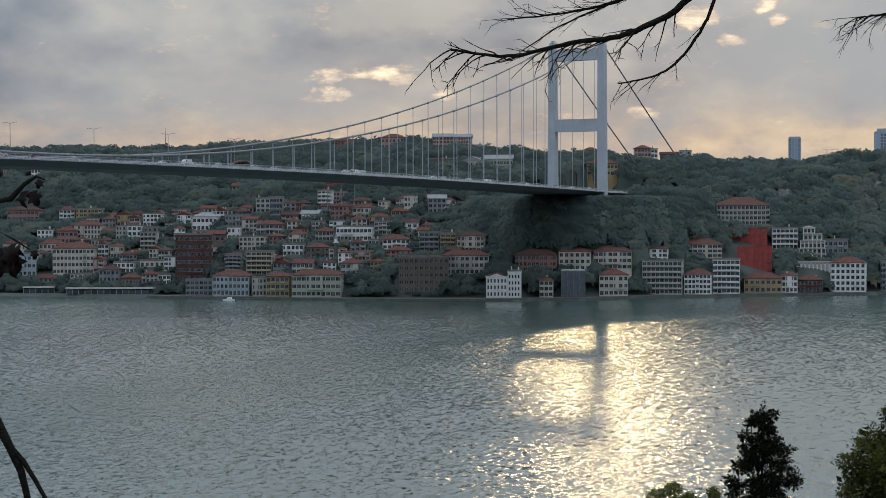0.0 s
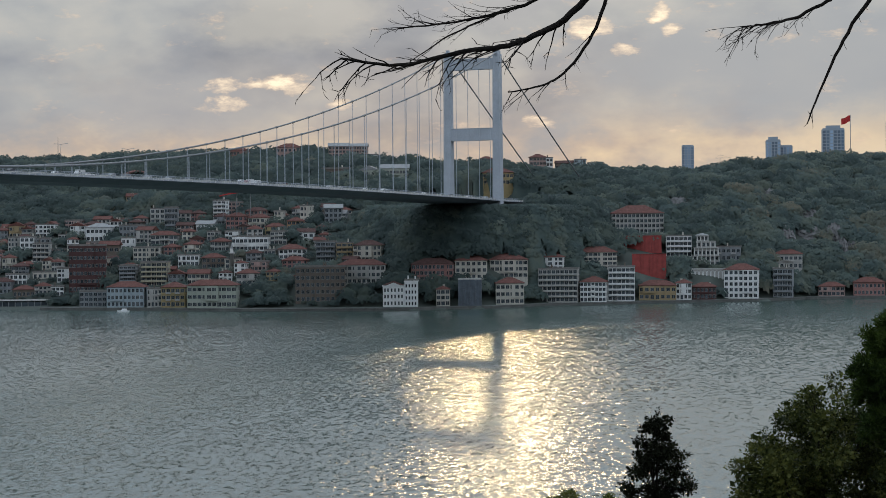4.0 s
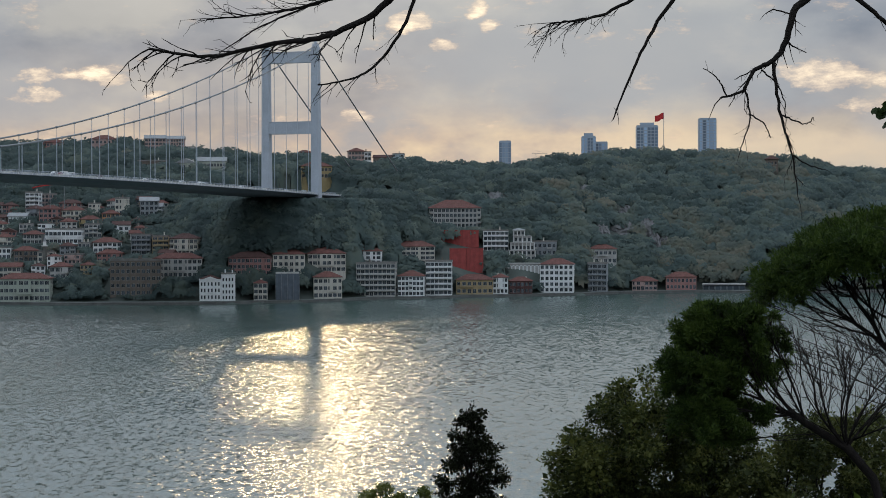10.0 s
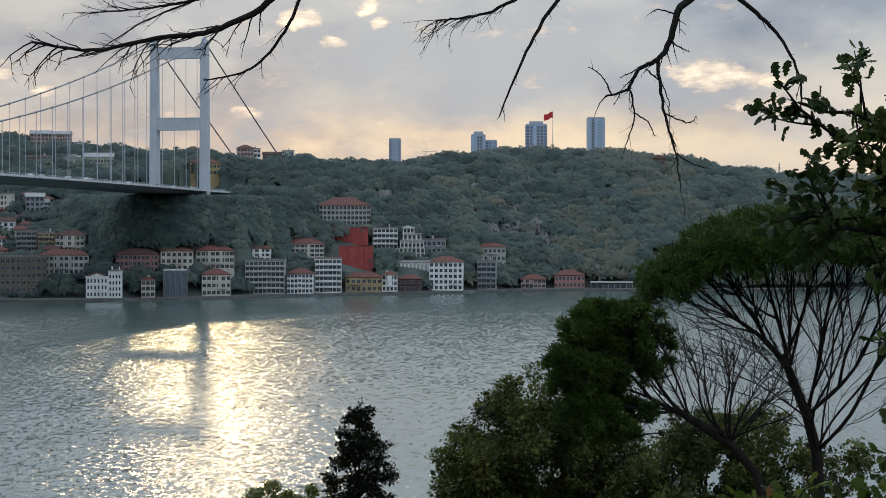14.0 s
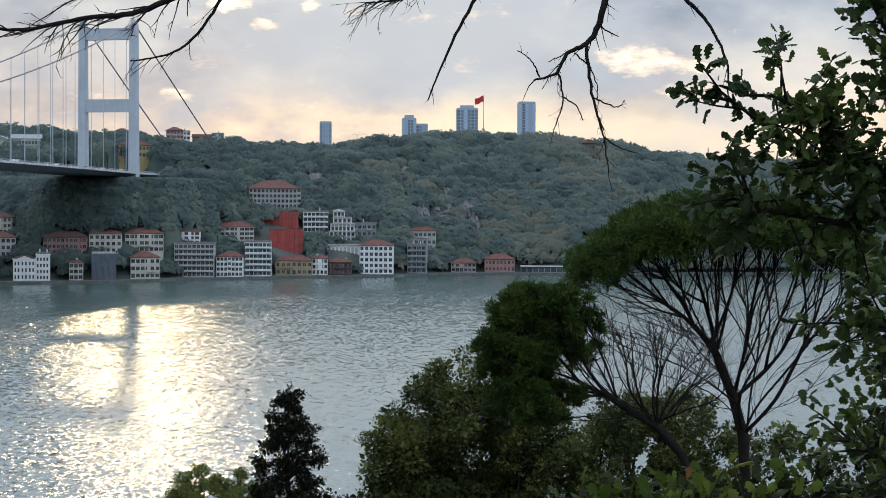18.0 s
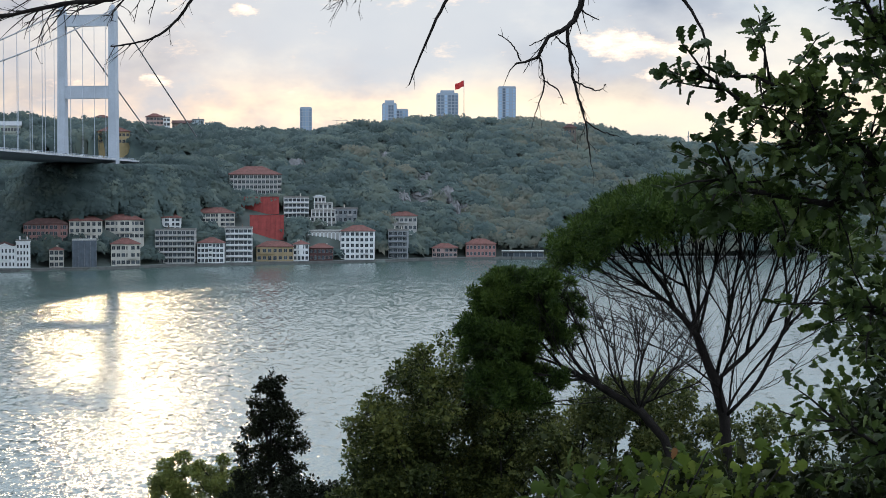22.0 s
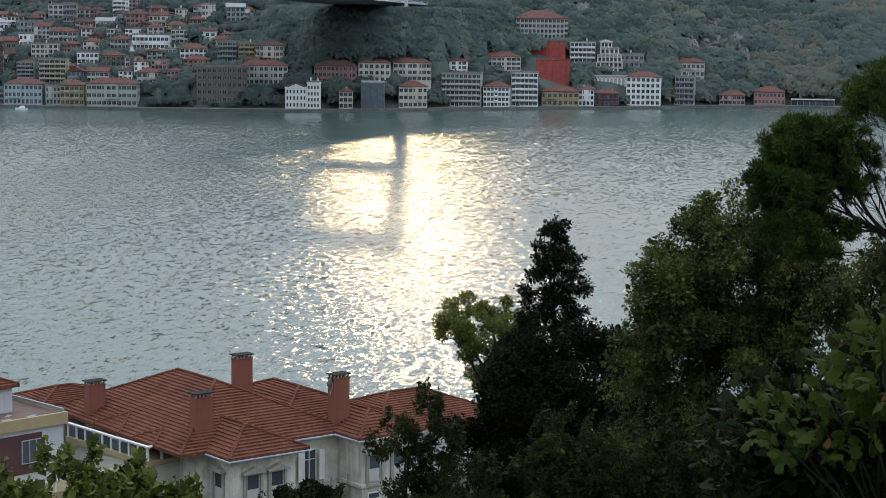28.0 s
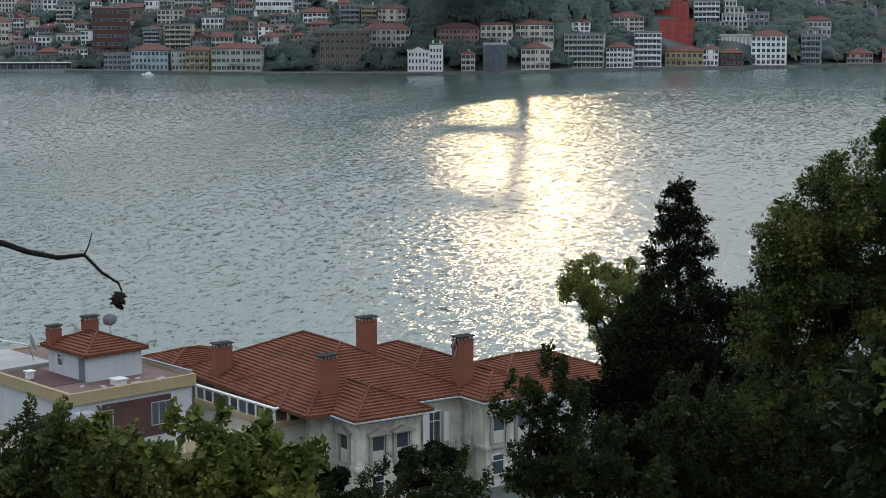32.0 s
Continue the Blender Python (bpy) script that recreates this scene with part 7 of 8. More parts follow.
def twig(bm, r, start, way, length, radius, depth, droop=0.0):
    """A bare twig with knots and side shoots."""
    pts, p, n = [Vector(start)], Vector(start), max(3, int(length / 0.12))
    way = Vector(way).normalized()
    for k in range(n):
        way = (way + Vector((r.uniform(-1, 1), r.uniform(-0.6, 0.6), r.uniform(-1, 1))) * 0.22 + Vector((0, 0, -droop))).normalized()
        p = p + way * length / n
        pts.append(p.copy())
        if depth and r.random() < 0.5:
            side = (way + Vector((r.uniform(-1, 1), r.uniform(-0.5, 0.5), r.uniform(-1, 0.8))) * 1.1).normalized()
            twig(bm, r, p, side, length * r.uniform(0.25, 0.55) * (1 - 0.5 * k / n), radius * 0.6, depth - 1, droop)
    tube(bm, pts, [radius * (1 - 0.75 * k / n) for k in range(n + 1)], 5)


def bare_limb(bm, r, bends, thick, thin, shoots, length, side=(0, 0, -1), depth=1, droop=0.05):
    """A knotty limb through a few bends, with twigs along it."""
    pts = []
    bends = [Vector(b) for b in bends]
    for i in range(len(bends) - 1):
        p0, p1, p2, p3 = bends[max(i - 1, 0)], bends[i], bends[i + 1], bends[min(i + 2, len(bends) - 1)]
        for k in range(6):
            u = k / 6
            pts.append(0.5 * ((2 * p1) + (p2 - p0) * u + (2 * p0 - 5 * p1 + 4 * p2 - p3) * u * u + (3 * p1 - p0 - 3 * p2 + p3) * u ** 3) + Vector((r.uniform(-1, 1), 0, r.uniform(-1, 1))) * 0.012)
    pts.append(bends[-1])
    n = len(pts)
    tube(bm, pts, [thick + (thin - thick) * k / (n - 1) for k in range(n)], 7)
    for k in range(shoots):
        i = int(n * (0.15 + 0.85 * (k + r.random()) / shoots)) % n
        ahead = (pts[min(i + 1, n - 1)] - pts[max(i - 1, 0)]).normalized()
        way = ahead * r.uniform(0.2, 0.9) + Vector(side) * r.uniform(0.2, 1.0) + Vector((r.uniform(-0.5, 0.5), r.uniform(-0.5, 0.5), r.uniform(-0.35, 0.35)))
        twig(bm, r, pts[i], way, length * r.uniform(0.5, 1.2), thin * 0.75, depth, droop)
    for k in range(n // 2):
        i = r.randrange(n)
        twig(bm, r, pts[i], (r.uniform(-1, 1), r.uniform(-0.4, 0.4), r.uniform(-1, 1)), 0.07, thin * 0.6, 0)


def overhanging_tree():
    """The bare tree whose limbs reach into the top of the view; its trunk stands beside the viewpoint's slope, out of sight."""
    r = random.Random(17)
    root = thing("bare_tree", pose(0, 27, 0), "bare leafless tree with dark overhanging limbs and twigs", "tree")
    bm = bmesh.new()
    # trunk and the great limbs above the view
    g = near_ground(9, 30)
    tube(bm, [(11.5, 3.0, g), (11.3, 2.8, 46), (10.6, 2.2, 52), (9.2, 1.4, 55.5)], (0.32, 0.27, 0.22, 0.17), 9)
    tube(bm, [(10.9, 2.4, 50.5), (7.0, 1.2, 54.2), (2.0, 0.3, 54.6), (-1.9, 0, 51.5)], (0.17, 0.13, 0.09, 0.055), 8)
    tube(bm, [(7.0, 1.2, 54.2), (5.0, 0.5, 53.0), (4.25, 0, 51.4)], (0.11, 0.085, 0.07), 8)
    tube(bm, [(2.0, 0.3, 54.6), (2.2, 0.1, 53.0), (2.08, 0, 51.3)], (0.07, 0.05, 0.035), 8)
    part("trunk", bm, MAT["bark"], root, smooth=True)
    bm = bmesh.new()
    bare_limb(bm, r, [(-1.9, 0, 51.5), (-2.45, 0, 51.0), (-3.19, 0, 50.71), (-3.9, 0, 50.62), (-4.8, 0, 50.45), (-5.69, 0, 50.57)], 0.055, 0.018, 30, 0.8, (-0.6, 0, -0.5), 2)
    part("limb", bm, MAT["bark"], root, smooth=True)
    bm = bmesh.new()
    tube(bm, [(0.6, 0.2, 54.6), (-1.0, 0.1, 52.6), (-2.5, 0, 51.47)], (0.06, 0.045, 0.03), 7)
    bare_limb(bm, r, [(-2.5, 0, 51.47), (-3.2, 0, 51.22), (-3.94, 0, 51.08), (-4.75, 0, 51.01)], 0.03, 0.01, 20, 0.6, (-0.7, 0, 0.1), 2, 0.0)
    bare_limb(bm, r, [(-3.1, 0, 51.25), (-3.9, 0, 50.95), (-4.5, 0, 50.6)], 0.018, 0.008, 8, 0.45, (-0.6, 0, -0.5), 1)
    part("limb", bm, MAT["bark"], root, smooth=True)
    bm = bmesh.new()
    tube(bm, [(0.6, 0.2, 54.6), (-0.9, 0.1, 53.2), (-1.70, 0, 51.5)], (0.06, 0.045, 0.03), 7)
    bare_limb(bm, r, [(-1.70, 0, 51.5), (-1.88, 0, 50.95), (-2.27, 0, 50.36), (-2.7, 0, 50.1), (-3.19, 0, 50.02)], 0.03, 0.010, 10, 0.5, (0.1, 0, -0.8), 1)
    part("limb", bm, MAT["bark"], root, smooth=True)
    bm = bmesh.new()
    bare_limb(bm, r, [(2.08, 0, 51.3), (1.66, 0, 50.67), (1.36, 0, 50.0), (1.15, 0, 49.48)], 0.032, 0.009, 5, 0.22, (0.2, 0, -0.6), 0)
    part("limb", bm, MAT["bark"], root, smooth=True)
    bm = bmesh.new()
    tube(bm, [(2.2, 0.1, 53.2), (1.9, 0.05, 52.0), (1.5, 0, 51.27)], (0.045, 0.035, 0.028), 7)
    bare_limb(bm, r, [(1.5, 0, 51.27), (0.95, 0, 51.0), (0.5, 0, 50.93), (0.23, 0, 50.89)], 0.028, 0.010, 18, 0.55, (-0.6, 0, -0.5), 2)
    part("limb", bm, MAT["bark"], root, smooth=True)
    bm = bmesh.new()
    bare_limb(bm, r, [(4.25, 0, 51.4), (3.82, 0, 51.1), (3.66, 0, 50.6), (3.49, 0, 50.33), (3.2, 0, 50.18), (3.04, 0, 49.89), (2.71, 0, 49.78)], 0.062, 0.014, 10, 0.4, (-0.1, 0, -0.8), 1)
    bare_limb(bm, r, [(3.49, 0, 50.33), (3.53, 0, 49.85), (3.62, 0, 49.4), (3.74, 0, 49.02), (3.83, 0, 48.4)], 0.030, 0.008, 10, 0.42, (0.2, 0, -0.6), 1)
    bare_limb(bm, r, [(3.06, 0, 49.95), (3.14, 0, 49.5), (3.0, 0, 49.0)], 0.018, 0.006, 5, 0.3, (0, 0, -0.6), 1)
    for path in ([(2.80, 0, 49.82), (2.72, 0, 49.98), (2.62, 0, 50.12), (2.46, 0, 50.22)], [(3.58, 0, 49.55), (3.78, 0, 49.46), (3.96, 0, 49.40), (4.06, 0, 49.50)], [(3.68, 0, 50.62), (3.82, 0, 50.50), (3.96, 0, 50.44)],
                 [(3.30, 0, 50.22), (3.12, 0, 50.16), (2.92, 0, 50.06)], [(3.30, 0, 50.20), (3.50, 0, 50.02), (3.64, 0, 49.74), (3.66, 0, 49.40)], [(3.12, 0, 49.55), (3.34, 0, 49.42), (3.44, 0, 49.20)], [(3.76, 0, 48.95), (4.00, 0, 48.80), (4.22, 0, 48.74)], [(3.74, 0, 51.0), (3.50, 0, 51.06), (3.38, 0, 51.02)]):
        bare_limb(bm, r, path, 0.013, 0.006, 2, 0.14, (0, 0, -0.5), 0)
    part("limb", bm, MAT["bark"], root, smooth=True)
    bm = bmesh.new()
    tube(bm, [(5.6, 0.7, 53.4), (5.0, 0.4, 52.2), (4.6, 0, 51.3)], (0.05, 0.045, 0.04), 7)
    bare_limb(bm, r, [(4.6, 0, 51.3), (5.0, 0, 50.95), (5.28, 0, 50.67), (5.56, 0, 50.12), (5.6, 0, 49.6)], 0.038, 0.012, 4, 0.3, (0.3, 0, -0.6), 0)
    part("limb", bm, MAT["bark"], root, smooth=True)


overhanging_tree()


def sprays(r, paths, per, spread):
    """Leaf places along leafy twigs: several round each stretch of every path."""
    at, out = [], []
    for path in paths:
        pts = [Vector(p) for p in path]
        for a, b in zip(pts, pts[1:]):
            n = max(1, int((b - a).length * per))
            for _ in range(n):
                w = Vector((r.gauss(0, 1), r.gauss(0, 1), r.gauss(0, 1))).normalized()
                at.append(a.lerp(b, r.random()) + w * spread * r.random())
                out.append(w + (b - a).normalized() * 0.6)
    return np.array([tuple(v) for v in at]), np.array([tuple(v) for v in out])


def leaf_parts(root, at, out, size, kind, leaf, seed, singles):
    """The first leaves as parts of their own, the rest joined."""
    singles = min(singles, len(at))
    g = random.Random(seed)
    shapes = []
    base, tris = leaf_shape(kind)
    for k in range(4):
        bent = base.copy()
        bent[:, 2] += 0.10 * np.sin(bent[:, 1] * (2 + k)) + 0.08 * k * bent[:, 0] ** 2
        shapes.append(mesh_from_arrays("leaf", bent * size, tris, LEAF[leaf]))
    for k in range(singles):
        y = (Vector(out[k]) + Vector((g.gauss(0, 0.8), g.gauss(0, 0.8), g.gauss(0, 0.8) - 0.08))).normalized()
        up = Vector((g.gauss(0, 0.7), g.gauss(0, 0.7), 1 + g.gauss(0, 0.5)))
        x = y.cross(up).normalized()
        m = Matrix((x, y, x.cross(y))).transposed().to_4x4()
        m.translation = Vector(at[k])
        part("leaf", shapes[k % 4], None, root, m=m @ Matrix.Scale(g.uniform(0.65, 1.3), 4))
    if len(at) > singles:
        tagged(part("foliage", scatter_leaves("foliage", at[singles:], out[singles:], size, kind, LEAF[leaf], seed, droop=0.08), None, root), kind="stuff")


def near_oak():
    """The oak at the edge of the viewpoint."""
    r = random.Random(29)
    base = Vector((3.3, 7.6, near_ground(3.3, 7.6)))
    root = thing("oak_tree", pose(*base), "oak tree with glossy lobed green leaves on crooked twigs", "tree")
    main = [[(3.2, 7.4, 47.2), (2.7, 7.2, 47.75), (2.2, 7.1, 48.05), (1.75, 7.0, 48.2), (1.42, 7.0, 48.45)],
            [(2.7, 7.2, 47.75), (2.3, 7.1, 48.35), (2.05, 7.0, 48.75), (1.95, 7.0, 49.1)],
            [(3.2, 7.4, 47.2), (2.6, 7.2, 47.35), (2.15, 7.0, 47.5), (1.92, 7.0, 47.55)],
            [(3.2, 7.4, 47.2), (2.8, 7.3, 48.6), (2.5, 7.1, 49.3)],
            [(2.2, 7.1, 48.05), (1.95, 7.0, 47.92), (1.6, 7.0, 47.98), (1.5, 7.0, 48.02)],
            [(3.2, 7.4, 46.9), (2.6, 7.2, 46.95), (2.2, 7.0, 46.95), (1.95, 7.0, 47.1)],
            [(2.2, 7.1, 48.05), (1.85, 7.0, 48.32), (1.62, 6.95, 48.42)]]
    bm = bmesh.new()
    tube(bm, [(0, 0, 0), (0.0, -0.1, 0.8), (-0.1, -0.2, 1.8), (-0.3, -0.3, 3.2)], (0.11, 0.1, 0.085, 0.05), 9)
    twigs = []
    for path in main:
        p = [Vector(q) - base for q in path]
        tube(bm, p, [0.015 * (1 - 0.8 * k / (len(p) - 1)) + 0.003 for k in range(len(p))], 6)
        twigs.append(p)
        for k in range(34):
            i = r.randrange(len(p) - 1)
            s = p[i].lerp(p[i + 1], r.random())
            w = ((p[i + 1] - p[i]).normalized() * 0.7 + Vector((r.gauss(0, 0.8), r.gauss(0, 0.5), r.gauss(0, 0.8)))).normalized()
            e = s + w * r.uniform(0.12, 0.30)
            mid = s.lerp(e, 0.5) + Vector((r.gauss(0, 0.012), 0, r.gauss(0, 0.012)))
            tube(bm, [s, mid, e], [0.006, 0.004, 0.002], 5)
            twigs.append([mid, e])
    part("trunk", bm, MAT["bark"], root, smooth=True)
    at, out = sprays(r, twigs, 128, 0.045)
    order = np.argsort(at[:, 0])
    leaf_parts(root, at[order], out[order], 0.058, "deep", "oak", 51, 290)
    # the darker inner growth at the side
    spots = clump_cloud(52, 46, (2.42 - base.x, 7.6 - base.y, 47.1 - base.z), (0.40, 0.4, 1.0), 0.11, 0.9) + clump_cloud(55, 24, (2.5 - base.x, 7.5 - base.y, 48.7 - base.z), (0.32, 0.3, 0.8), 0.14, 0.9)
    at, out = in_clumps(spots, 1500, 53, 0.2)
    tagged(part("foliage", scatter_leaves("foliage", at, out, 0.054, "deep", LEAF["oak"], 54, droop=0.1), None, root), kind="stuff")


def near_sapling():
    """Fresh oak shoots just below the viewpoint."""
    r = random.Random(61)
    base = Vector((1.0, 6.9, near_ground(1.0, 6.9)))
    root = thing("oak_sapling", pose(*base), "young oak shoots with large bright green lobed leaves", "sapling")
    twigs = []
    for k in range(22):
        x = 0.40 + 1.35 * (k + r.random()) / 22
        top = 46.48 + 0.14 * math.sin(k * 1.9) * r.random() + min(0.40, 1.1 * max(0.0, x - 0.55))
        a = Vector((1.0 + r.uniform(-0.1, 0.1), 6.9, 45.8)) - base
        b = Vector((x, 7.0 + r.uniform(-0.25, 0.25), top)) - base
        c = a.lerp(b, 0.5) + Vector((0, 0, 0.06))
        bm = bmesh.new()
        tube(bm, [a, c, b], [0.008, 0.006, 0.003], 5)
        part("stem", bm, MAT["bark"], root, smooth=True)
        twigs.append([c.lerp(b, 0.35), b])
    at, out = sprays(r, twigs, 76, 0.13)
    out[:, 2] += 0.25
    leaf_parts(root, at, out, 0.082, "deep", "fresh", 62, 290)
    # backing leaves behind the shoots, with the shade there put into their dark colour
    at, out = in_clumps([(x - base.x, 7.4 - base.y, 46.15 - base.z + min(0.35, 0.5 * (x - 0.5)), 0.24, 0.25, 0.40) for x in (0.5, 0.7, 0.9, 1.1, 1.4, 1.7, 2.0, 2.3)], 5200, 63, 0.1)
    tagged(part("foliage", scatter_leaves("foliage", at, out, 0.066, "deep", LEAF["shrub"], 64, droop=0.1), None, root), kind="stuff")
    shape, tris = leaf_shape("lobed")
    data = mesh_from_arrays("turned_leaf", shape * 0.045, tris, LEAF["russet"])
    for x, z, turn in ((0.87, 46.60, 60), (0.90, 46.57, 150), (0.69, 46.46, 190), (0.93, 46.49, 100), (1.28, 46.98, 30)):
        part("turned_leaf", data, None, root, "russet autumn leaf", m=pose(x - base.x, 6.72 - base.y, z - base.z, 80, turn, 20))
    for x, z, tilt in ((0.575, 46.60, 50), (0.60, 46.63, 20)):
        bm = bmesh.new()
        tube(bm, [(0, 0, 0), (0, 0, 0.006), (0, 0, 0.018), (0, 0, 0.028), (0, 0, 0.034)], (0.004, 0.009, 0.0105, 0.007, 0.001), 10)
        nut = part("acorn", bm, MAT["acorn"], root, "brown-green acorn", smooth=True, m=pose(x - base.x, 6.7 - base.y, z - base.z, 0, -tilt, 0))
        bm = bmesh.new()
        tube(bm, [(0, 0, -0.004), (0, 0, 0.002), (0, 0, 0.010)], (0.005, 0.0115, 0.0118), 10)
        part("cup", bm, MAT["bark"], nut, "scaly acorn cup", smooth=True)


near_oak()
near_sapling()
build_tree("dark_bush", "dense dark bush with small leaves beside the oak", [(4.6, 13.5, near_ground(4.6, 13.5)), (4.6, 13.5, 45.6), (4.5, 13.4, 46.2)],
           clump_cloud(57, 70, (4.55, 13.5, 46.2), (0.70, 0.6, 0.95), 0.17, 0.9, hollow=0.0), 16000, 0.062, "simple", "shrub", 58, tip=0.006, category="shrub", inner=900)


def near_left_branches():
    """A dying shrub at the viewpoint's other side: thin stems with a few dead leaves."""
    r = random.Random(71)
    base = Vector((-2.9, 4.6, 46.1))
    root = thing("dying_shrub", pose(*base), "dying shrub with thin bare stems and dark withered leaves", "shrub")
    bm = bmesh.new()

    def stem(points, a, b):
        p = [Vector(q) - base for q in points]
        tube(bm, p, [a + (b - a) * k / (len(p) - 1) for k in range(len(p))], 6)

    stem([(-2.9, 4.6, 46.1), (-2.75, 4.7, 47.0), (-2.68, 4.9, 47.7), (-2.62, 5, 48.1), (-2.57, 5, 48.11), (-2.53, 5, 48.15), (-2.49, 5, 48.175), (-2.465, 5, 48.165)], 0.02, 0.0022)
    stem([(-2.75, 4.7, 47.0), (-2.5, 4.9, 47.2), (-2.24, 5, 47.21), (-2.16, 5, 47.185), (-2.07, 5, 47.17), (-1.99, 5, 47.18), (-1.94, 5, 47.13), (-1.89, 5, 47.10), (-1.88, 5, 47.075)], 0.012, 0.0025)
    stem([(-1.99, 5, 47.18), (-1.975, 5, 47.21), (-1.965, 5, 47.245)], 0.003, 0.0015)
    stem([(-2.68, 4.9, 47.7), (-2.62, 5, 48.02), (-2.56, 5, 47.99), (-2.51, 5, 47.96)], 0.006, 0.002)
    stem([(-2.75, 4.7, 47.0), (-2.35, 4.2, 47.75), (-2.15, 4, 47.585), (-2.115, 4, 47.52), (-2.085, 4, 47.46), (-2.065, 4, 47.38), (-2.05, 4, 47.3)], 0.016, 0.006)
    stem([(-2.115, 4, 47.52), (-2.08, 4, 47.485), (-2.05, 4, 47.44), (-2.02, 4, 47.39), (-2.0, 4, 47.33)], 0.007, 0.004)
    part("stem", bm, MAT["bark"], root, smooth=True)
    shape, tris = leaf_shape("broad")
    curl = shape.copy()
    curl[:, 2] += 0.35 * np.sin(curl[:, 1] * 3) + 0.5 * np.abs(curl[:, 0])
    data = mesh_from_arrays("withered_leaf", curl, tris, LEAF["dry"])
    for x, y, z, s, turn in ((-1.885, 5, 47.075, 0.055, 170), (-1.88, 5, 47.075, 0.05, 200), (-2.515, 5, 48.135, 0.055, 180), (-2.51, 5, 48.13, 0.05, 150), (-2.475, 5, 48.165, 0.03, 200), (-2.50, 5, 47.96, 0.03, 175)):
        part("withered_leaf", data, None, root, m=pose(x - base.x, y - base.y, z - base.z, 90, turn, r.uniform(-30, 30)) @ Matrix.Scale(s, 4))
    for k in range(12):
        x, z = r.uniform(-2.62, -2.53), r.uniform(47.88, 47.96)
        part("withered_leaf", data, None, root, m=pose(x - base.x, 5.0 + r.uniform(-0.03, 0.03) - base.y, z - base.z + 0.03, 90, 180 + r.uniform(-40, 40), r.uniform(-60, 60)) @ Matrix.Scale(r.uniform(0.045, 0.07), 4))


near_left_branches()

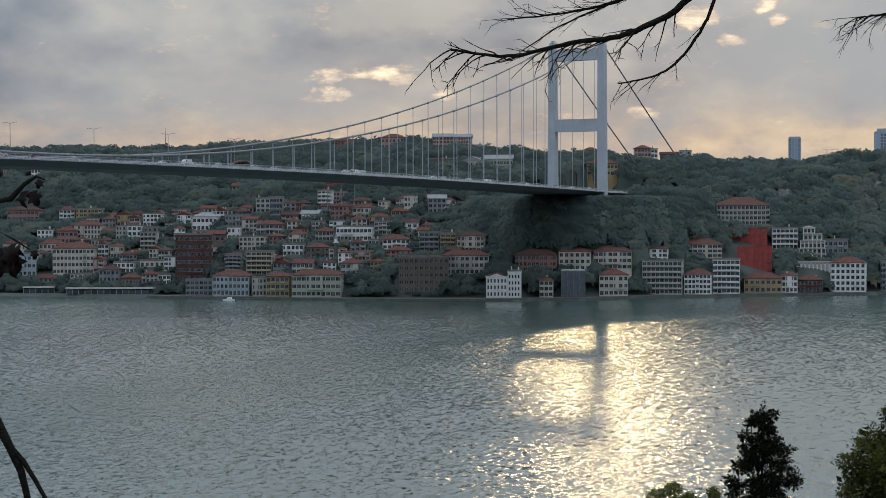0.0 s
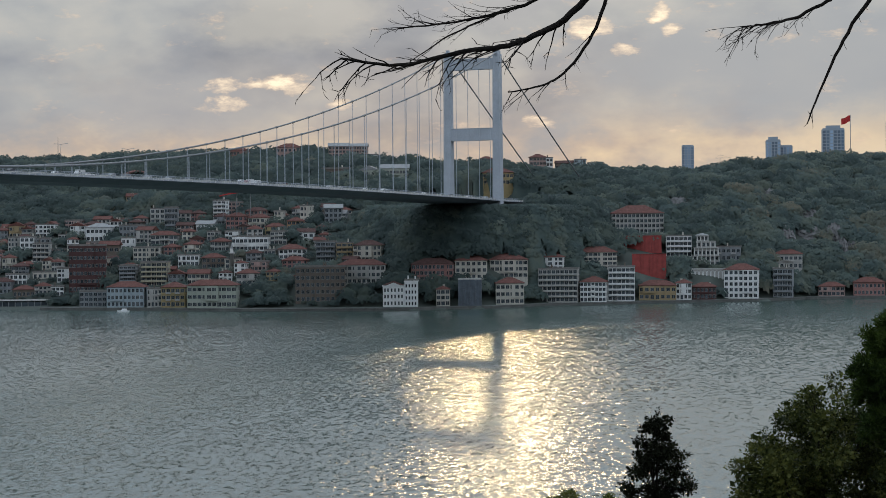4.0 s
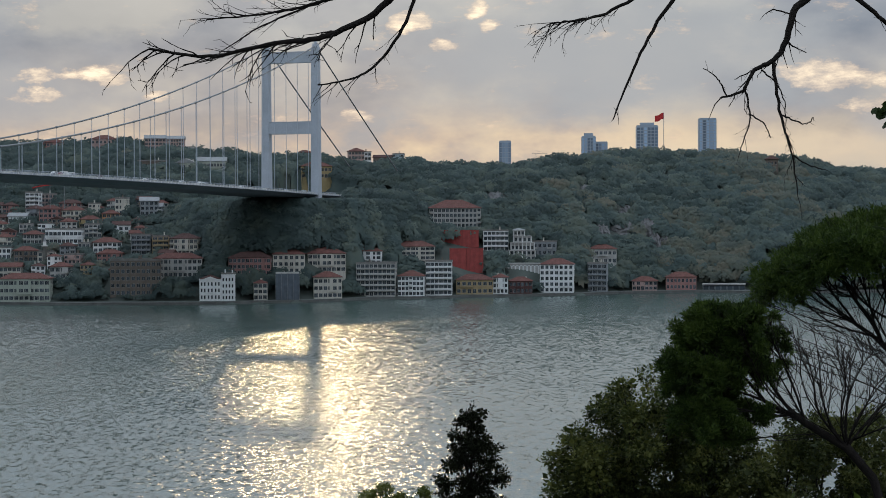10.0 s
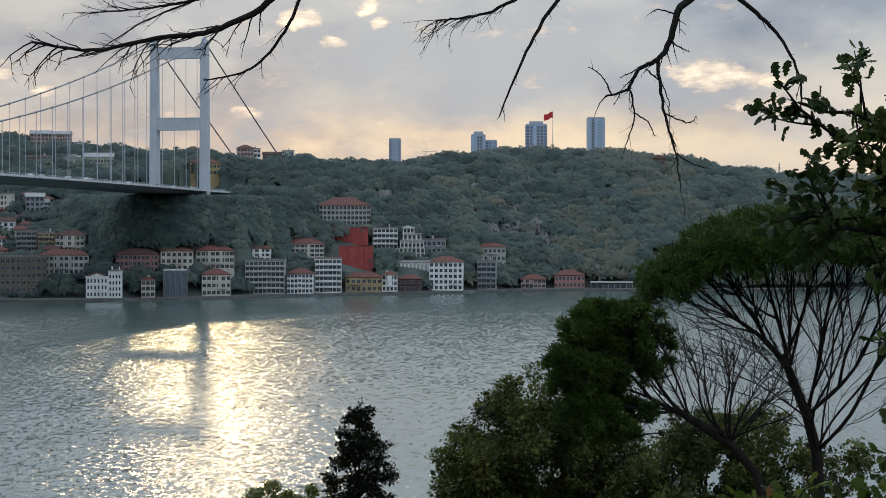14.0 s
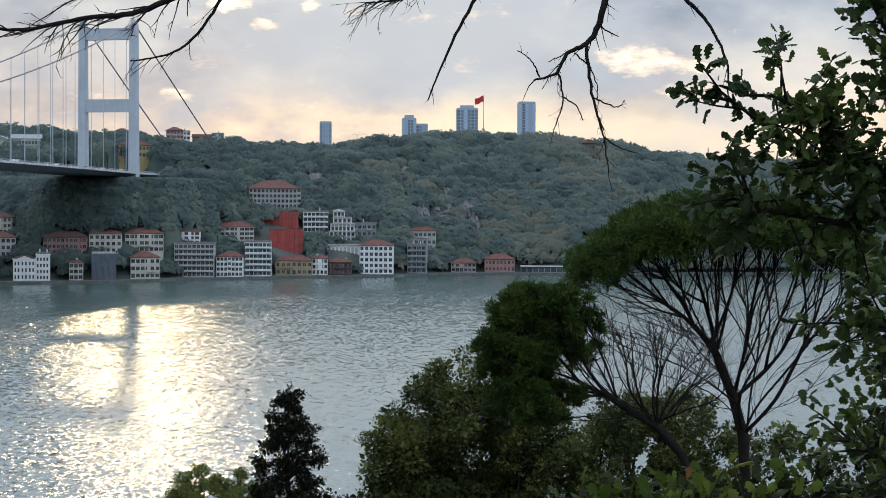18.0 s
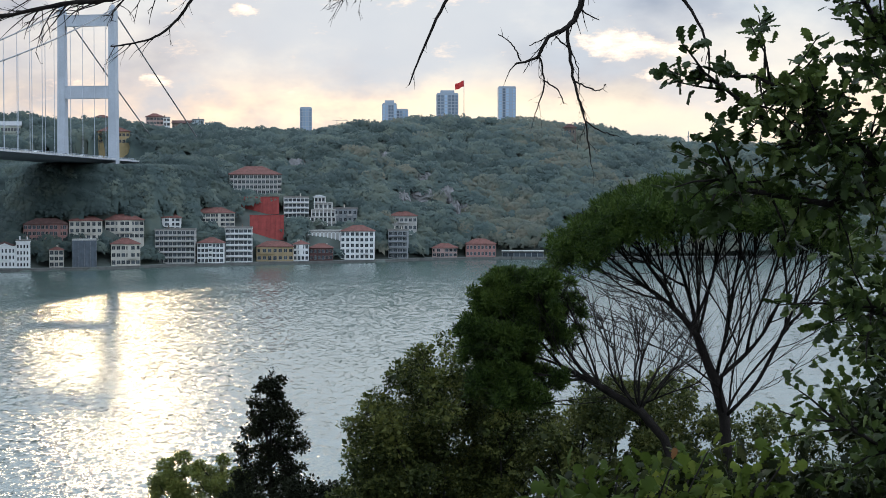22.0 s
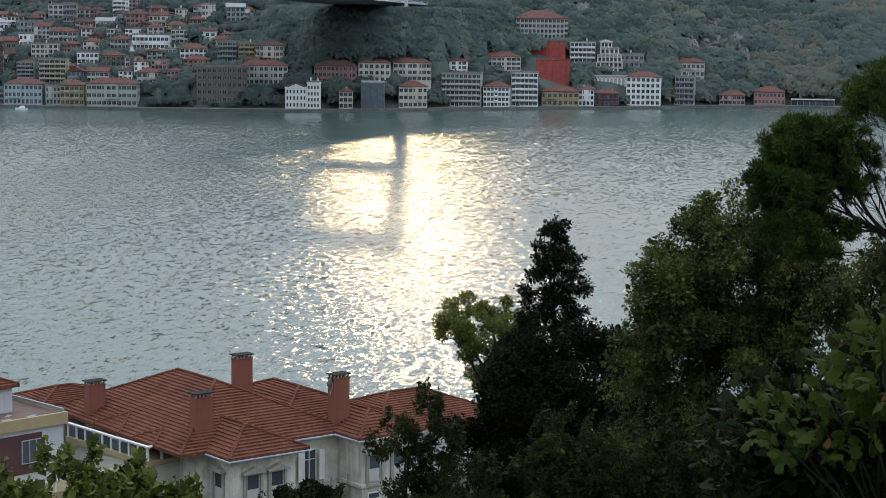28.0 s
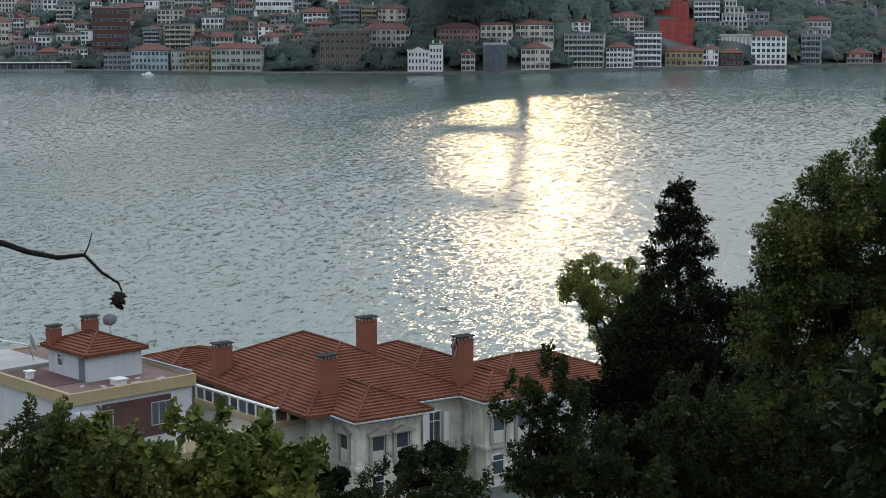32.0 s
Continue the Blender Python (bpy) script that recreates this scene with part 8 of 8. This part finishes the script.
# shrubs and treetops along the slope below
SHRUBS = [
    ("leafy_shrub", "yellow-green treetop with ragged lobed leaves above the houses", (-15.0, 46, 34.6), (2.7, 1.8, 2.1), 60, "maple", 0.17),
    ("leafy_shrub", "yellow-green treetop with ragged lobed leaves above the houses", (-12.4, 46, 33.9), (1.9, 1.8, 1.9), 46, "maple", 0.17),
    ("leafy_shrub", "dark leafy treetop above the houses", (-16.2, 41, 35.9), (1.8, 1.6, 1.9), 52, "grove", 0.16),
    ("leafy_shrub", "dark leafy treetop above the houses", (-14.9, 41, 34.9), (1.2, 1.2, 1.3), 28, "grove", 0.16),
    ("leafy_shrub", "sparse leafy shrub with upright russet-tinged sprays", (-6.6, 60, 33.0), (1.5, 1.3, 2.4), 34, "shrub", 0.14),
    ("leafy_shrub", "small-leaved grey-green shrub on the slope", (-10.6, 60, 30.4), (2.4, 1.5, 1.6), 30, "shrub", 0.14),
    ("leafy_shrub", "dense dark shrub on the slope", (-4.6, 62, 30.6), (2.4, 2.0, 2.2), 40, "shrub", 0.14),
    ("leafy_shrub", "dense dark shrub with fresh upright tips", (-1.6, 64, 31.4), (2.0, 1.8, 2.6), 40, "shrub", 0.15),
    ("leafy_shrub", "dense dark shrub on the slope", (0.9, 65, 31.2), (2.2, 1.8, 2.6), 40, "shrub", 0.15),
    ("leafy_shrub", "dense dark shrub on the slope", (4.4, 66, 31.4), (2.6, 2.0, 2.8), 44, "shrub", 0.15),
    ("leafy_shrub", "dense dark shrub on the slope", (8.5, 66, 32.2), (2.8, 2.0, 2.6), 44, "shrub", 0.15),
    ("leafy_shrub", "dense dark shrub on the slope", (12.0, 58, 33.6), (2.6, 2.0, 2.4), 44, "shrub", 0.15),
    ("leafy_shrub", "dense green shrub under the umbrella pine", (17.2, 60, 36.0), (2.6, 2.0, 1.8), 40, "shrub", 0.14),
    ("leafy_shrub", "dense green shrub under the umbrella pine", (14.0, 57, 35.0), (2.2, 1.8, 1.6), 34, "oak", 0.14),
    ("leafy_shrub", "dense green shrub under the umbrella pine", (20.8, 60, 37.0), (2.4, 2.0, 2.6), 40, "shrub", 0.14),
    ("leafy_shrub", "dense dark shrub beside the umbrella pine's trunk", (14.9, 52, 38.2), (2.3, 1.6, 2.3), 50, "shrub", 0.13),
    ("leafy_shrub", "dense dark shrub beside the umbrella pine's trunk", (12.0, 54, 36.6), (2.2, 1.6, 2.0), 44, "shrub", 0.13),
    ("leafy_shrub", "dense dark shrub beside the umbrella pine's trunk", (17.8, 52, 39.0), (2.2, 1.6, 2.6), 44, "shrub", 0.13),
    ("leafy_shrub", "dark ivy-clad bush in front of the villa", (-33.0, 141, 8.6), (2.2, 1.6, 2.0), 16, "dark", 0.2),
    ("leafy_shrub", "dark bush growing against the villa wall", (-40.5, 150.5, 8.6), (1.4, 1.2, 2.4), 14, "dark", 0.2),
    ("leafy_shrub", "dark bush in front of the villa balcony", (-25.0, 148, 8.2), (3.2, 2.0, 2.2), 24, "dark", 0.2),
    ("leafy_shrub", "green garden bush in front of the villa", (-31.0, 138, 7.6), (2.4, 1.6, 2.0), 18, "shrub", 0.2),
]
for k, (name, label, at, spread, n, leaf, size) in enumerate(SHRUBS):
    x, y, z = at
    g0 = near_ground(x, y)
    near = y < 100
    r = random.Random(200 + k)
    if near:
        cloud = clump_cloud(80 + k, n * 2, (x, y, z - 0.25 * spread[2]), (spread[0] * 0.95, spread[1], spread[2] * 0.75), 0.34, hollow=0.35)
        for q in range(14):
            bx = r.uniform(-0.95, 0.95)
            bz = math.sqrt(1 - bx * bx * 0.85) * r.uniform(0.35, 0.85)
            cloud += clump_cloud(300 + k * 20 + q, n // 5, (x + bx * spread[0], y + r.uniform(-0.9, 0.4) * spread[1], z + bz * spread[2]), (spread[0] * 0.2, 0.5, spread[2] * r.uniform(0.12, 0.26)), 0.2, hollow=0.0)
    else:
        cloud = clump_cloud(80 + k, n, at, spread, 0.62, hollow=0.15)
    # shoots that stand out of the top
    for _ in range(12 if near else 0):
        sx, sy = x + r.uniform(-0.9, 0.9) * spread[0], y + r.uniform(-0.6, 0.6) * spread[1]
        top = z + spread[2] * math.sqrt(max(0.05, 1 - ((sx - x) / spread[0]) ** 2)) * r.uniform(0.9, 1.15)
        cloud += [(sx + 0.05 * q, sy, top + 0.16 * q, 0.20 - 0.03 * q, 0.20 - 0.03 * q, 0.16) for q in range(4)]
    build_tree(name, label, [(x, y, g0), (x + 0.1, y, g0 + (z - g0) * 0.4), (x, y, g0 + max(0.5, (z - g0) * 0.7))], cloud, n * (330 if leaf == "maple" else 500 if near else 520), size * (0.86 if leaf == "maple" else 0.62 if near else 1.2),
               "deep" if leaf == "maple" else "simple", leaf, 90 + k, tip=0.014, category="shrub", inner=n * (70 if near else 0))
